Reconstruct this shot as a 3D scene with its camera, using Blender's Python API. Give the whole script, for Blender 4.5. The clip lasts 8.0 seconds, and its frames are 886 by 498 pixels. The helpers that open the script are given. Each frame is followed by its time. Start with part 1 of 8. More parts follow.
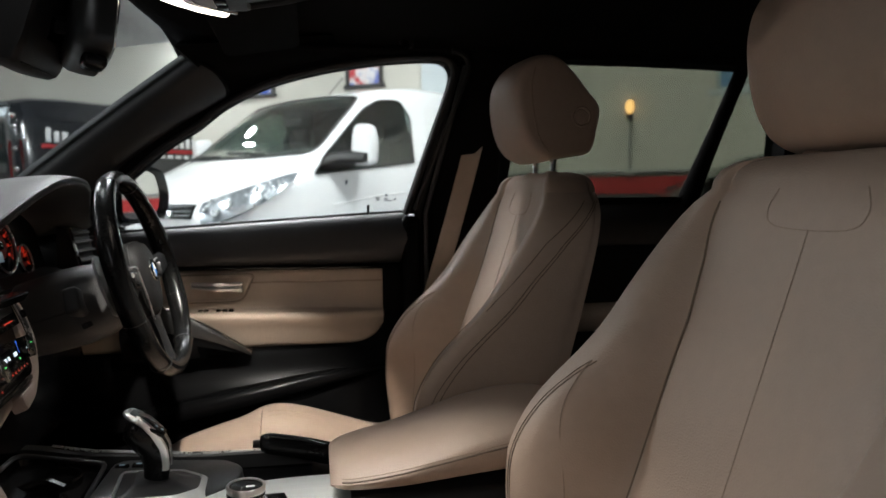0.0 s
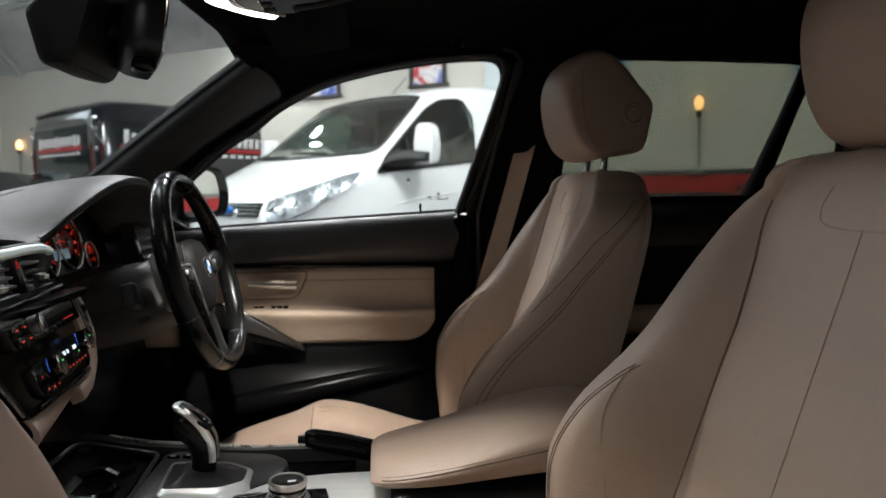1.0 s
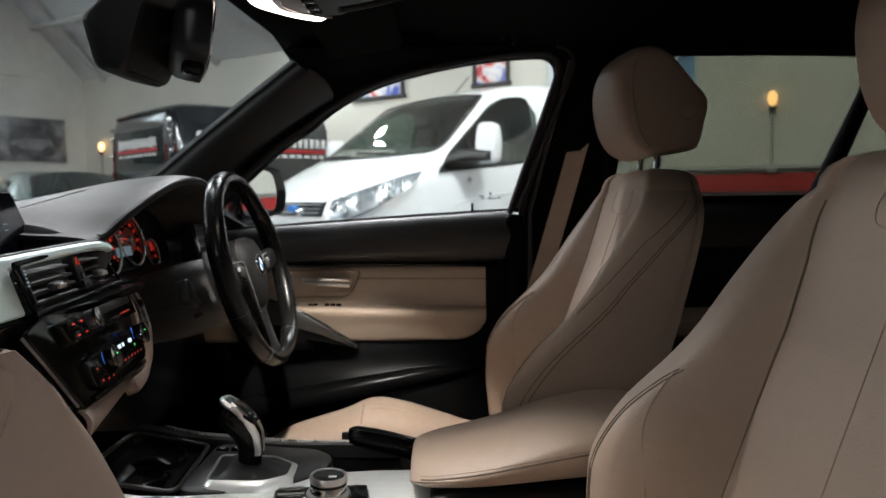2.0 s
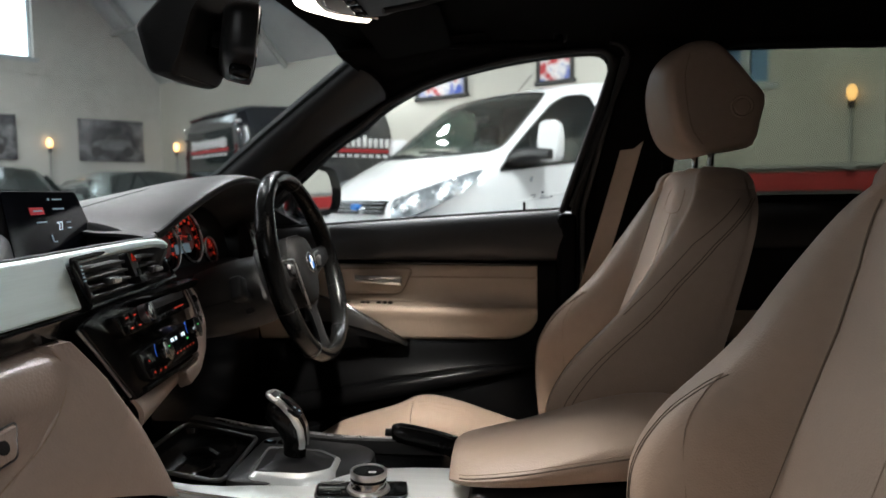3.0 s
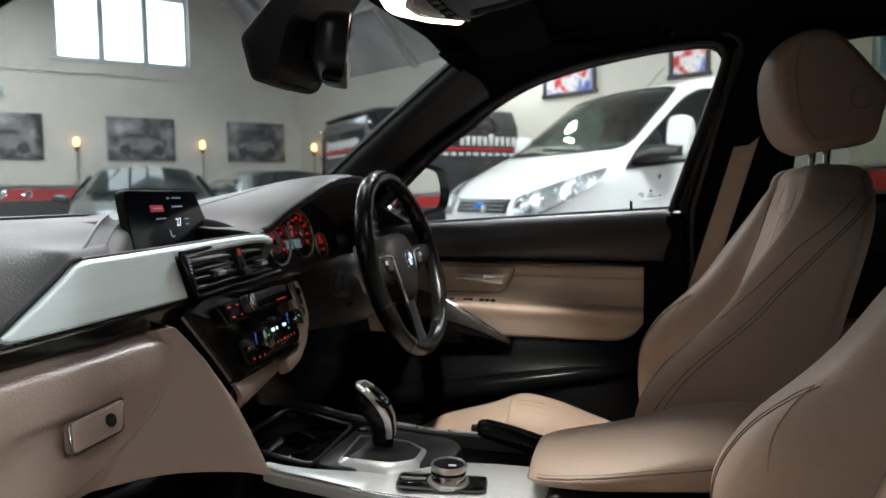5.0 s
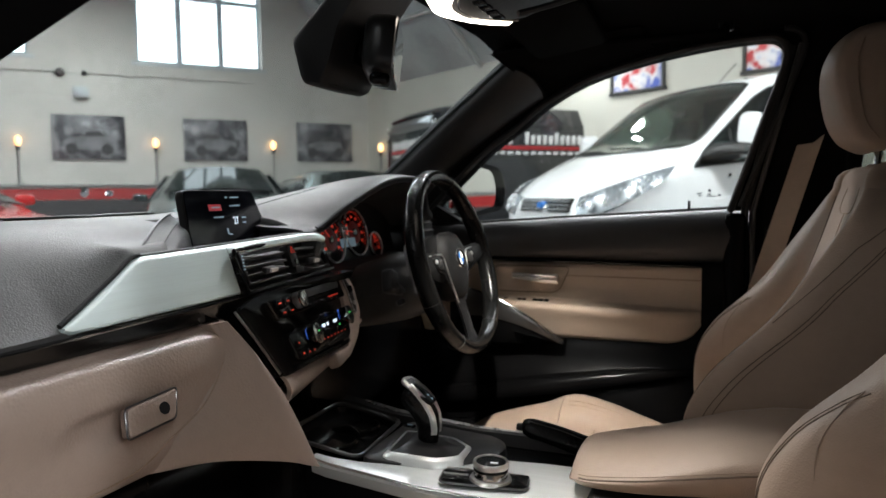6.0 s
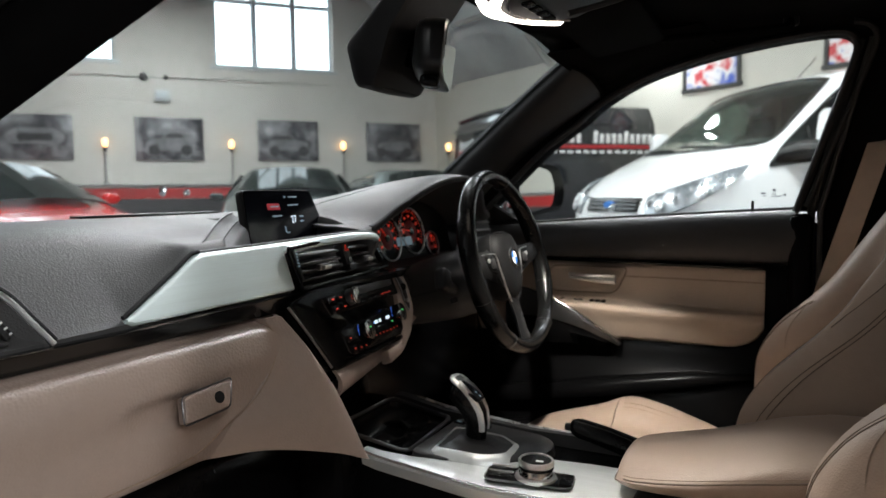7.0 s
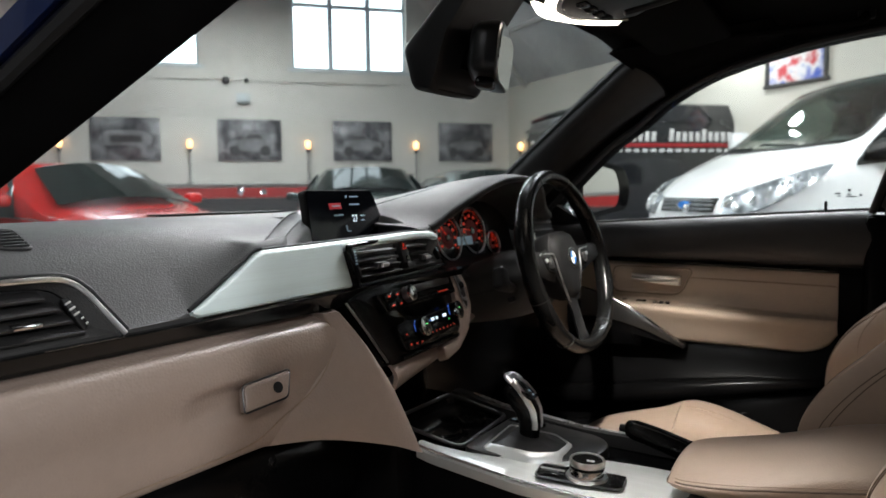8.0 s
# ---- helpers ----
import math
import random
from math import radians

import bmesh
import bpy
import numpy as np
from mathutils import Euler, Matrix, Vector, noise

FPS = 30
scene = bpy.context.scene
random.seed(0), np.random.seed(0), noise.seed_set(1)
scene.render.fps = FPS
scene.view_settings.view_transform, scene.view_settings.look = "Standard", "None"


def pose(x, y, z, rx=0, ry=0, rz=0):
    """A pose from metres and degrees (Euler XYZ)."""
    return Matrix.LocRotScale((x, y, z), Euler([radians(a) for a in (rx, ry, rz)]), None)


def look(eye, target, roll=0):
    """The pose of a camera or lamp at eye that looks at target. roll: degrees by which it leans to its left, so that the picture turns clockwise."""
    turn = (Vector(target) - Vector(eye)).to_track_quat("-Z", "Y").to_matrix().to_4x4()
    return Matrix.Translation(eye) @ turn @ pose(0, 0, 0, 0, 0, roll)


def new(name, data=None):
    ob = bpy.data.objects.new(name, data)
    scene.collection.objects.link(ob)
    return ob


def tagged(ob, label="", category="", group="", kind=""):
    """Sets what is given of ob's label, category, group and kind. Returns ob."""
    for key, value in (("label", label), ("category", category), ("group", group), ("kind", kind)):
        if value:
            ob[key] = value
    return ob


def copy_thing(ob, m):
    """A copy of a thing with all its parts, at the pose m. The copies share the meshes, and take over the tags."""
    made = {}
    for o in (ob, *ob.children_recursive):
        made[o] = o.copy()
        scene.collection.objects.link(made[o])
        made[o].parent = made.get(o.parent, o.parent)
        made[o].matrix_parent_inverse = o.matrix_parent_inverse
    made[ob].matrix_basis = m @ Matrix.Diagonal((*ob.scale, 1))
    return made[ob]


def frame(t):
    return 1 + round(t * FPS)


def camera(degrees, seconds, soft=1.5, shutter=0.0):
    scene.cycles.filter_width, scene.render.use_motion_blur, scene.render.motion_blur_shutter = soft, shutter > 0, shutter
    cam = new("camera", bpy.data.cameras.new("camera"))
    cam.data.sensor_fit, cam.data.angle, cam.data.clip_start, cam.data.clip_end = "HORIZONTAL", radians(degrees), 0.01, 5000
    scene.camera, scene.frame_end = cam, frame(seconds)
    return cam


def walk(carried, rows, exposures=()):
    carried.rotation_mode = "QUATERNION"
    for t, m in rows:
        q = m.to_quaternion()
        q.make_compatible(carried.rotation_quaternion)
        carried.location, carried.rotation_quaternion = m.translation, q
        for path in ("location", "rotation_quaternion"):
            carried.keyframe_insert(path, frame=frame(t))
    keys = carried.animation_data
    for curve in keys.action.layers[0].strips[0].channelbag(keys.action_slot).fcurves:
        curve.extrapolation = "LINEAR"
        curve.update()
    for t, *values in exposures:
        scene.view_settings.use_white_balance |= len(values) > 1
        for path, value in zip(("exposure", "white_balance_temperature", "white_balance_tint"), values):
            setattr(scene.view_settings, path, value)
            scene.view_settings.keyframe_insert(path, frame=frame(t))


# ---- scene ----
# The camera slides beside the open front door and pans: x to the car's rear, y to its driver's side, z up.
cam = camera(63.35, 8.0)
PATH = [
    (0.0, 0.0000, -1.0695, 1.0004, -9.900, -4.394, -0.722),
    (0.5, 0.0173, -1.0681, 1.0004, -7.274, -4.410, -0.746),
    (1.0, 0.0347, -1.0669, 1.0003, -4.688, -4.425, -0.766),
    (1.5, 0.0520, -1.0659, 1.0004, -2.088, -4.437, -0.784),
    (3.0, 0.1040, -1.0640, 1.0005, 5.713, -4.462, -0.816),
    (3.5, 0.1214, -1.0638, 1.0006, 8.287, -4.466, -0.820),
    (4.0, 0.1388, -1.0638, 1.0008, 10.887, -4.468, -0.821),
    (4.5, 0.1562, -1.0639, 1.0009, 13.485, -4.468, -0.819),
    (6.0, 0.2085, -1.0656, 1.0015, 21.418, -4.455, -0.793),
    (6.5, 0.2259, -1.0666, 1.0017, 24.114, -4.447, -0.778),
    (7.0, 0.2434, -1.0677, 1.0020, 26.898, -4.436, -0.759),
    (7.5, 0.2608, -1.0691, 1.0023, 29.766, -4.424, -0.737),
    (8.0, 0.2783, -1.0706, 1.0026, 32.717, -4.409, -0.712),
]
walk(cam, [(t, pose(x, y, z, 90 + pitch, -roll, yaw)) for t, x, y, z, yaw, pitch, roll in PATH])

# The clip's lens is focused on the cabin and lets the hall fall soft.
cam.data.dof.use_dof = True
cam.data.dof.focus_distance = 0.95
cam.data.dof.aperture_fstop = 6.0
scene.view_settings.exposure = -0.08

# ---- world and light ----
world = bpy.data.worlds.new("sky")
scene.world = world
world.use_nodes = True
sky = world.node_tree.nodes.new("ShaderNodeTexSky")
sky.sky_type = "NISHITA"
sky.sun_disc = False
sky.sun_elevation = radians(35)
sky.sun_rotation = radians(200)
world.node_tree.nodes["Background"].inputs["Strength"].default_value = 0.15
world.node_tree.links.new(sky.outputs["Color"], world.node_tree.nodes["Background"].inputs["Color"])


def lamp_area(name, place, target, size_x, size_y, watts, colour):
    data = bpy.data.lights.new(name, "AREA")
    data.shape, data.size, data.size_y, data.energy, data.color = "RECTANGLE", size_x, size_y, watts, colour
    ob = new(name, data)
    ob.matrix_world = look(place, target)
    return ob


def lamp_spot(name, place, target, watts, colour, radius, angle, blend):
    data = bpy.data.lights.new(name, "SPOT")
    data.energy, data.color, data.shadow_soft_size = watts, colour, radius
    data.spot_size, data.spot_blend = radians(angle), blend
    ob = new(name, data)
    ob.matrix_world = look(place, target)
    return ob


# ---- materials ----
def material(name, colour, rough=0.5, metal=0.0, vary=0.12, scale=8.0, bump=0.0, bump_scale=200.0, coat=0.0, spec=0.5,
             stretch=(1, 1, 1), wear=0.0, random_piece=0.0):
    """A surface with large and fine variation of its colour and gloss, and a fine relief."""
    m = bpy.data.materials.new(name)
    m.use_nodes = True
    nt = m.node_tree
    b = nt.nodes["Principled BSDF"]
    b.inputs["Metallic"].default_value = metal
    b.inputs["Specular IOR Level"].default_value = spec
    b.inputs["Coat Weight"].default_value = coat
    b.inputs["Coat Roughness"].default_value = 0.06
    tc = nt.nodes.new("ShaderNodeTexCoord")
    mp = nt.nodes.new("ShaderNodeMapping")
    mp.inputs["Scale"].default_value = stretch
    nt.links.new(tc.outputs["Object"], mp.inputs["Vector"])
    big = nt.nodes.new("ShaderNodeTexNoise")
    big.inputs["Scale"].default_value = scale
    big.inputs["Detail"].default_value = 5.0
    fine = nt.nodes.new("ShaderNodeTexNoise")
    fine.inputs["Scale"].default_value = scale * 14
    fine.inputs["Detail"].default_value = 3.0
    for n in (big, fine):
        nt.links.new(mp.outputs["Vector"], n.inputs["Vector"])
    mixf = nt.nodes.new("ShaderNodeMath")
    mixf.operation = "MULTIPLY_ADD"
    mixf.inputs[1].default_value = 0.35
    nt.links.new(fine.outputs["Fac"], mixf.inputs[0])
    half = nt.nodes.new("ShaderNodeMath")
    half.operation = "MULTIPLY"
    half.inputs[1].default_value = 0.65
    nt.links.new(big.outputs["Fac"], half.inputs[0])
    nt.links.new(half.outputs[0], mixf.inputs[2])
    ramp = nt.nodes.new("ShaderNodeMapRange")
    ramp.inputs["From Min"].default_value, ramp.inputs["From Max"].default_value = 0.3, 0.7
    ramp.inputs["To Min"].default_value, ramp.inputs["To Max"].default_value = 1 - vary, 1 + vary
    nt.links.new(mixf.outputs[0], ramp.inputs["Value"])
    fac = ramp.outputs[0]
    if random_piece:
        info = nt.nodes.new("ShaderNodeObjectInfo")
        pr = nt.nodes.new("ShaderNodeMapRange")
        pr.inputs["To Min"].default_value, pr.inputs["To Max"].default_value = 1 - random_piece, 1 + random_piece
        nt.links.new(info.outputs["Random"], pr.inputs["Value"])
        mu = nt.nodes.new("ShaderNodeMath")
        mu.operation = "MULTIPLY"
        nt.links.new(fac, mu.inputs[0])
        nt.links.new(pr.outputs[0], mu.inputs[1])
        fac = mu.outputs[0]
    tint = nt.nodes.new("ShaderNodeVectorMath")
    tint.operation = "SCALE"
    tint.inputs[0].default_value = colour
    nt.links.new(fac, tint.inputs["Scale"])
    nt.links.new(tint.outputs[0], b.inputs["Base Color"])
    rr = nt.nodes.new("ShaderNodeMapRange")
    rr.inputs["From Min"].default_value, rr.inputs["From Max"].default_value = 0.3, 0.7
    rr.inputs["To Min"].default_value, rr.inputs["To Max"].default_value = max(0.02, rough * (0.88 - wear)), min(1, rough * (1.12 + wear))
    nt.links.new(mixf.outputs[0], rr.inputs["Value"])
    nt.links.new(rr.outputs[0], b.inputs["Roughness"])
    if bump:
        vo = nt.nodes.new("ShaderNodeTexVoronoi")
        vo.inputs["Scale"].default_value = bump_scale
        nt.links.new(mp.outputs["Vector"], vo.inputs["Vector"])
        bp = nt.nodes.new("ShaderNodeBump")
        bp.inputs["Strength"].default_value = bump
        bp.inputs["Distance"].default_value = 0.001
        nt.links.new(vo.outputs["Distance"], bp.inputs["Height"])
        nt.links.new(bp.outputs["Normal"], b.inputs["Normal"])
    return m


def glow(name, colour, strength):
    m = bpy.data.materials.new(name)
    m.use_nodes = True
    b = m.node_tree.nodes["Principled BSDF"]
    b.inputs["Base Color"].default_value = (*colour, 1)
    b.inputs["Emission Color"].default_value = (*colour, 1)
    b.inputs["Emission Strength"].default_value = strength
    return m


def clear_glass(name, tint=(1, 1, 1), gloss=0.07):
    """A thin pane: mostly see-through, with a gloss that grows at grazing angles."""
    m = bpy.data.materials.new(name)
    m.use_nodes = True
    nt = m.node_tree
    nt.nodes.remove(nt.nodes["Principled BSDF"])
    tr = nt.nodes.new("ShaderNodeBsdfTransparent")
    tr.inputs["Color"].default_value = (*tint, 1)
    gl = nt.nodes.new("ShaderNodeBsdfGlossy")
    gl.inputs["Roughness"].default_value = 0.02
    lw = nt.nodes.new("ShaderNodeLayerWeight")
    lw.inputs["Blend"].default_value = 0.5
    po = nt.nodes.new("ShaderNodeMath")
    po.operation = "POWER"
    po.inputs[1].default_value = 5.0
    nt.links.new(lw.outputs["Facing"], po.inputs[0])
    fr = nt.nodes.new("ShaderNodeMath")
    fr.operation = "MULTIPLY_ADD"
    fr.inputs[1].default_value = 0.6
    fr.inputs[2].default_value = gloss * 0.35
    nt.links.new(po.outputs[0], fr.inputs[0])
    mx = nt.nodes.new("ShaderNodeMixShader")
    nt.links.new(fr.outputs[0], mx.inputs[0])
    nt.links.new(tr.outputs[0], mx.inputs[1])
    nt.links.new(gl.outputs[0], mx.inputs[2])
    nt.links.new(mx.outputs[0], nt.nodes["Material Output"].inputs["Surface"])
    return m


LEATHER = material("beige_leather", (0.395, 0.300, 0.235), 0.46, vary=0.07, scale=5, bump=0.3, bump_scale=420, spec=0.4, wear=0.1)
LEATHER_WARM = material("beige_soft_panel", (0.49, 0.395, 0.312), 0.52, vary=0.06, scale=5, bump=0.45, bump_scale=300, spec=0.35)
DASH_LEATHER = material("beige_grained_dash_panel", (0.34, 0.262, 0.218), 0.42, vary=0.07, scale=5, bump=0.5, bump_scale=260, spec=0.8)
# Darker copy of the black plastic, its shade put into the colour.
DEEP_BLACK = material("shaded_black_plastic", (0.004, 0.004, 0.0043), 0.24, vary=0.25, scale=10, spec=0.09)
SEAM = material("beige_seam_thread", (0.32, 0.24, 0.185), 0.8, vary=0.2, scale=60)
# Seam thread in a darker copy: shade in the creases put into its colour.
SEAM_DARK = material("shaded_seam_line", (0.17, 0.128, 0.098), 0.8, vary=0.2, scale=60)
GRAINED = material("grained_charcoal_plastic", (0.050, 0.0492, 0.049), 0.50, vary=0.14, scale=9, bump=0.38, bump_scale=430, spec=0.34)
GRAINED_DARK = material("grained_dark_plastic", (0.024, 0.0235, 0.0235), 0.5, vary=0.14, scale=9, bump=0.4, bump_scale=420, spec=0.3)
BLACK = material("matt_black_plastic", (0.011, 0.011, 0.0115), 0.5, vary=0.2, scale=12, bump=0.2, bump_scale=400, spec=0.3)
SOFT_BLACK = material("soft_black_pad", (0.030, 0.030, 0.031), 0.42, vary=0.18, scale=7, bump=0.3, bump_scale=350)
LINING = material("anthracite_cloth", (0.006, 0.0058, 0.0058), 0.95, vary=0.2, scale=20, bump=0.3, bump_scale=900, spec=0.03)
PILLAR = material("charcoal_pillar_plastic", (0.014, 0.014, 0.0145), 0.6, vary=0.12, scale=9, bump=0.3, bump_scale=500)
GLOSS = material("piano_black", (0.005, 0.005, 0.005), 0.14, vary=0.1, scale=8, spec=0.24)
RUBBER = material("black_rubber", (0.012, 0.012, 0.012), 0.6, vary=0.2, scale=20)
SHIFT_PANEL = material("charcoal_satin_panel", (0.030, 0.030, 0.031), 0.34, vary=0.12, scale=10, bump=0.1, bump_scale=700, spec=0.4)
LETTER_PALE = material("pale_key_print", (0.55, 0.55, 0.55), 0.4, vary=0.1, scale=30)
SPOKE_DARK = material("dark_satin_spoke", (0.024, 0.024, 0.025), 0.30, metal=0.6, vary=0.08, scale=20)
WHEEL_PAD = material("black_wheel_pad", (0.007, 0.007, 0.0072), 0.6, vary=0.15, scale=10, bump=0.15, bump_scale=600, spec=0.14)
MIRROR_BLACK = material("semi_gloss_black_plastic", (0.012, 0.012, 0.012), 0.3, vary=0.15, scale=9, spec=0.5)
BEZEL = material("brushed_dark_silver", (0.52, 0.52, 0.52), 0.28, metal=0.9, vary=0.1, scale=25)
WHEEL_LEATHER = material("worn_black_leather", (0.006, 0.006, 0.006), 0.22, vary=0.2, scale=14, bump=0.06, bump_scale=700, wear=0.2, spec=0.20)
ALU = material("brushed_aluminium", (0.84, 0.97, 0.96), 0.45, metal=0.35, vary=0.06, scale=14, stretch=(1, 0.12, 6))
ALU_FLAT = material("brushed_aluminium_console", (0.72, 0.75, 0.74), 0.32, metal=0.35, vary=0.06, scale=14, stretch=(0.12, 6, 6))
CHROME = material("satin_chrome", (0.62, 0.62, 0.61), 0.16, metal=1.0, vary=0.05, scale=30)
HANDLE = material("polished_handle_metal", (0.84, 0.83, 0.81), 0.24, metal=0.35, vary=0.05, scale=30)
SILVER = material("satin_silver", (0.66, 0.66, 0.65), 0.30, metal=0.72, vary=0.06, scale=24)
CHROME_EDGE = material("bright_satin_chrome", (0.92, 0.91, 0.89), 0.30, metal=1.0, vary=0.04, scale=30)
SATIN = material("dark_satin_silver", (0.075, 0.075, 0.075), 0.34, metal=0.8, vary=0.08, scale=20)
DARK_CHROME = material("dark_satin_metal", (0.16, 0.16, 0.165), 0.3, metal=0.9, vary=0.1, scale=20)
CARPET = material("black_carpet", (0.010, 0.010, 0.010), 1.0, vary=0.3, scale=30, bump=0.8, bump_scale=900, spec=0.1)
BELT = material("beige_webbing", (0.55, 0.43, 0.34), 0.8, vary=0.1, scale=30, bump=0.4, bump_scale=700)
BADGE_BLUE = material("enamel_blue", (0.03, 0.16, 0.5), 0.2, coat=0.5)
BADGE_WHITE = material("enamel_white", (0.7, 0.7, 0.7), 0.2, coat=0.5)
PAINT_BLUE = material("metallic_blue_paint", (0.005, 0.02, 0.10), 0.25, metal=0.3, vary=0.05, coat=0.8)
MIRROR = material("mirror_silver", (0.85, 0.86, 0.86), 0.01, metal=1.0, vary=0.01)
SCREEN_DARK = material("dark_screen_glass", (0.004, 0.0045, 0.007), 0.12, vary=0.05, spec=0.2)
GLASS = clear_glass("car_glass", (0.90, 0.93, 0.92), 0.10)
GLASS_SCREEN = clear_glass("windscreen_glass", (0.77, 0.80, 0.80), 0.08)
GLASS_REAR = clear_glass("tinted_rear_glass", (0.37, 0.39, 0.35), 0.04)
# Near-opaque glass for unseen rear windows, dark to block light.
GLASS_DARK = clear_glass("light_blocking_glass", (0.05, 0.05, 0.047), 0.04)
RED_DIAL = glow("red_dial_light", (0.9, 0.05, 0.02), 0.30)
DIAL_DIM = glow("dim_red_dial_light", (0.20, 0.008, 0.006), 0.05)
RED_GLOW = glow("red_instrument_light", (0.85, 0.045, 0.015), 0.26)
WHITE_GLOW = glow("white_display_light", (0.75, 0.88, 1.0), 1.0)
PALE_GLOW = glow("dim_display_light", (0.30, 0.42, 0.50), 0.22)
BLUE_GLOW = glow("blue_display_light", (0.05, 0.18, 0.9), 0.8)
GREEN_GLOW = glow("green_display_light", (0.1, 0.9, 0.2), 0.6)
RED_TILE = glow("red_menu_tile", (0.45, 0.02, 0.03), 0.28)


# ---- building tools ----
def thing(name, place=(0, 0, 0), label="", category="", group="", turn=0.0):
    """An Empty at the base of a thing that has parts."""
    ob = new(name)
    ob.matrix_world = pose(*place, 0, 0, turn)
    ob.empty_display_size = 0.05
    return tagged(ob, label, category, group)


def root_matrix(ob):
    m = ob.matrix_basis.copy()
    while ob.parent:
        ob = ob.parent
        m = ob.matrix_basis @ m
    return m


def link_mesh(name, bm, mat, smooth=True, angle=40):
    bmesh.ops.recalc_face_normals(bm, faces=bm.faces)
    me = bpy.data.meshes.new(name)
    if smooth:
        limit = radians(angle)
        for f in bm.faces:
            f.smooth = True
        for e in bm.edges:
            if len(e.link_faces) == 2:
                e.smooth = e.calc_face_angle(0) < limit
    bm.to_mesh(me)
    bm.free()
    me.materials.append(mat)
    return new(name, me)


def part(name, bm, mat, parent, label="", local=False, smooth=True, angle=40):
    """One mesh under a thing or a part. Coordinates are the world's, or the thing's own with local."""
    if not local:
        bmesh.ops.transform(bm, matrix=root_matrix(parent).inverted(), verts=bm.verts)
    ob = link_mesh(name, bm, mat, smooth, angle)
    ob.parent = parent
    return tagged(ob, label)


def solo(name, bm, mat, label, category, group="", kind="", smooth=True, angle=40):
    return tagged(link_mesh(name, bm, mat, smooth, angle), label, category, group, kind)


def spline(points, n, closed=False):
    """n points along a smooth curve through the points."""
    p = np.array(points, float)
    m = len(p)
    out = []
    segs = m if closed else m - 1
    for i in range(n):
        s = i * segs / (n if closed else n - 1)
        k = min(int(s), segs - 1)
        u = s - k
        if closed:
            a, b, c, d = p[(k - 1) % m], p[k % m], p[(k + 1) % m], p[(k + 2) % m]
        else:
            b, c = p[k], p[k + 1]
            a = p[k - 1] if k else 2 * b - c
            d = p[k + 2] if k + 2 < m else 2 * c - b
        out.append(0.5 * ((2 * b) + (c - a) * u + (2 * a - 5 * b + 4 * c - d) * u * u + (3 * b - a - 3 * c + d) * u ** 3))
    return [Vector(v) for v in out]


def skin(rings, closed=True, caps=True, bm=None):
    """Faces between rings of equally many points."""
    bm = bm or bmesh.new()
    vs = [[bm.verts.new(p) for p in r] for r in rings]
    n = len(vs[0])
    for a, b in zip(vs, vs[1:]):
        for i in range(n if closed else n - 1):
            j = (i + 1) % n
            bm.faces.new((a[i], a[j], b[j], b[i]))
    if caps and closed:
        bm.faces.new(vs[0][::-1])
        bm.faces.new(vs[-1])
    return bm


def sheet(rows, thick=0.01, direction=None):
    """A surface through rows of points, given a thickness along a direction (or its normals)."""
    bm = skin(rows, closed=False, caps=False)
    bmesh.ops.recalc_face_normals(bm, faces=bm.faces)
    if direction is not None:
        geo = bmesh.ops.extrude_face_region(bm, geom=bm.faces[:])
        moved = [g for g in geo["geom"] if isinstance(g, bmesh.types.BMVert)]
        bmesh.ops.translate(bm, verts=moved, vec=Vector(direction) * thick)
    else:
        bmesh.ops.solidify(bm, geom=bm.faces[:], thickness=thick)
    return bm


def tube(points, radius, sides=8, n=0, squash=1.0, bm=None, closed=False, caps=True):
    """A round bar along points; radius is a number or a list."""
    pts = [Vector(p) for p in (spline(points, n, closed) if n else points)]
    m = len(pts)
    rings = []
    for i, p in enumerate(pts):
        if closed:
            d = pts[(i + 1) % m] - pts[i - 1]
        else:
            d = pts[min(i + 1, m - 1)] - pts[max(i - 1, 0)]
        d.normalize()
        side = d.cross(Vector((0, 0, 1)))
        if side.length < 0.05:
            side = d.cross(Vector((0, 1, 0)))
        side.normalize()
        up = side.cross(d).normalized()
        r = radius if isinstance(radius, (int, float)) else float(np.interp(i / max(m - 1, 1), np.linspace(0, 1, len(radius)), radius))
        rings.append([p + side * math.cos(a) * r + up * math.sin(a) * r * squash for a in np.linspace(0, 2 * math.pi, sides, endpoint=False)])
    if closed:
        rings.append(rings[0])
    return skin(rings, caps=caps and not closed, bm=bm) if not closed else skin_loop(rings[:-1], bm)


def skin_loop(rings, bm=None):
    bm = bm or bmesh.new()
    vs = [[bm.verts.new(p) for p in r] for r in rings]
    n, m = len(vs[0]), len(vs)
    for k in range(m):
        a, b = vs[k], vs[(k + 1) % m]
        for i in range(n):
            j = (i + 1) % n
            bm.faces.new((a[i], a[j], b[j], b[i]))
    return bm


def box(size, m=None, bevel=0.003, segments=2, bm=None):
    """A box with rounded edges, centred, moved by the matrix m."""
    out = bm or bmesh.new()
    made = bmesh.ops.create_cube(out, size=1.0)["verts"]
    bmesh.ops.scale(out, vec=size, verts=made)
    if bevel:
        edges = list({e for v in made for e in v.link_edges})
        res = bmesh.ops.bevel(out, geom=edges, offset=min(bevel, min(size) * 0.45), segments=segments, affect="EDGES", profile=0.5)
        made = list({v for f in res["faces"] for v in f.verts} | {v for v in made if v.is_valid})
    if m is not None:
        bmesh.ops.transform(out, matrix=m, verts=made)
    return out


def between(lo, hi, bevel=0.003, segments=2, bm=None):
    lo, hi = Vector(lo), Vector(hi)
    return box(hi - lo, Matrix.Translation((lo + hi) / 2), bevel, segments, bm)


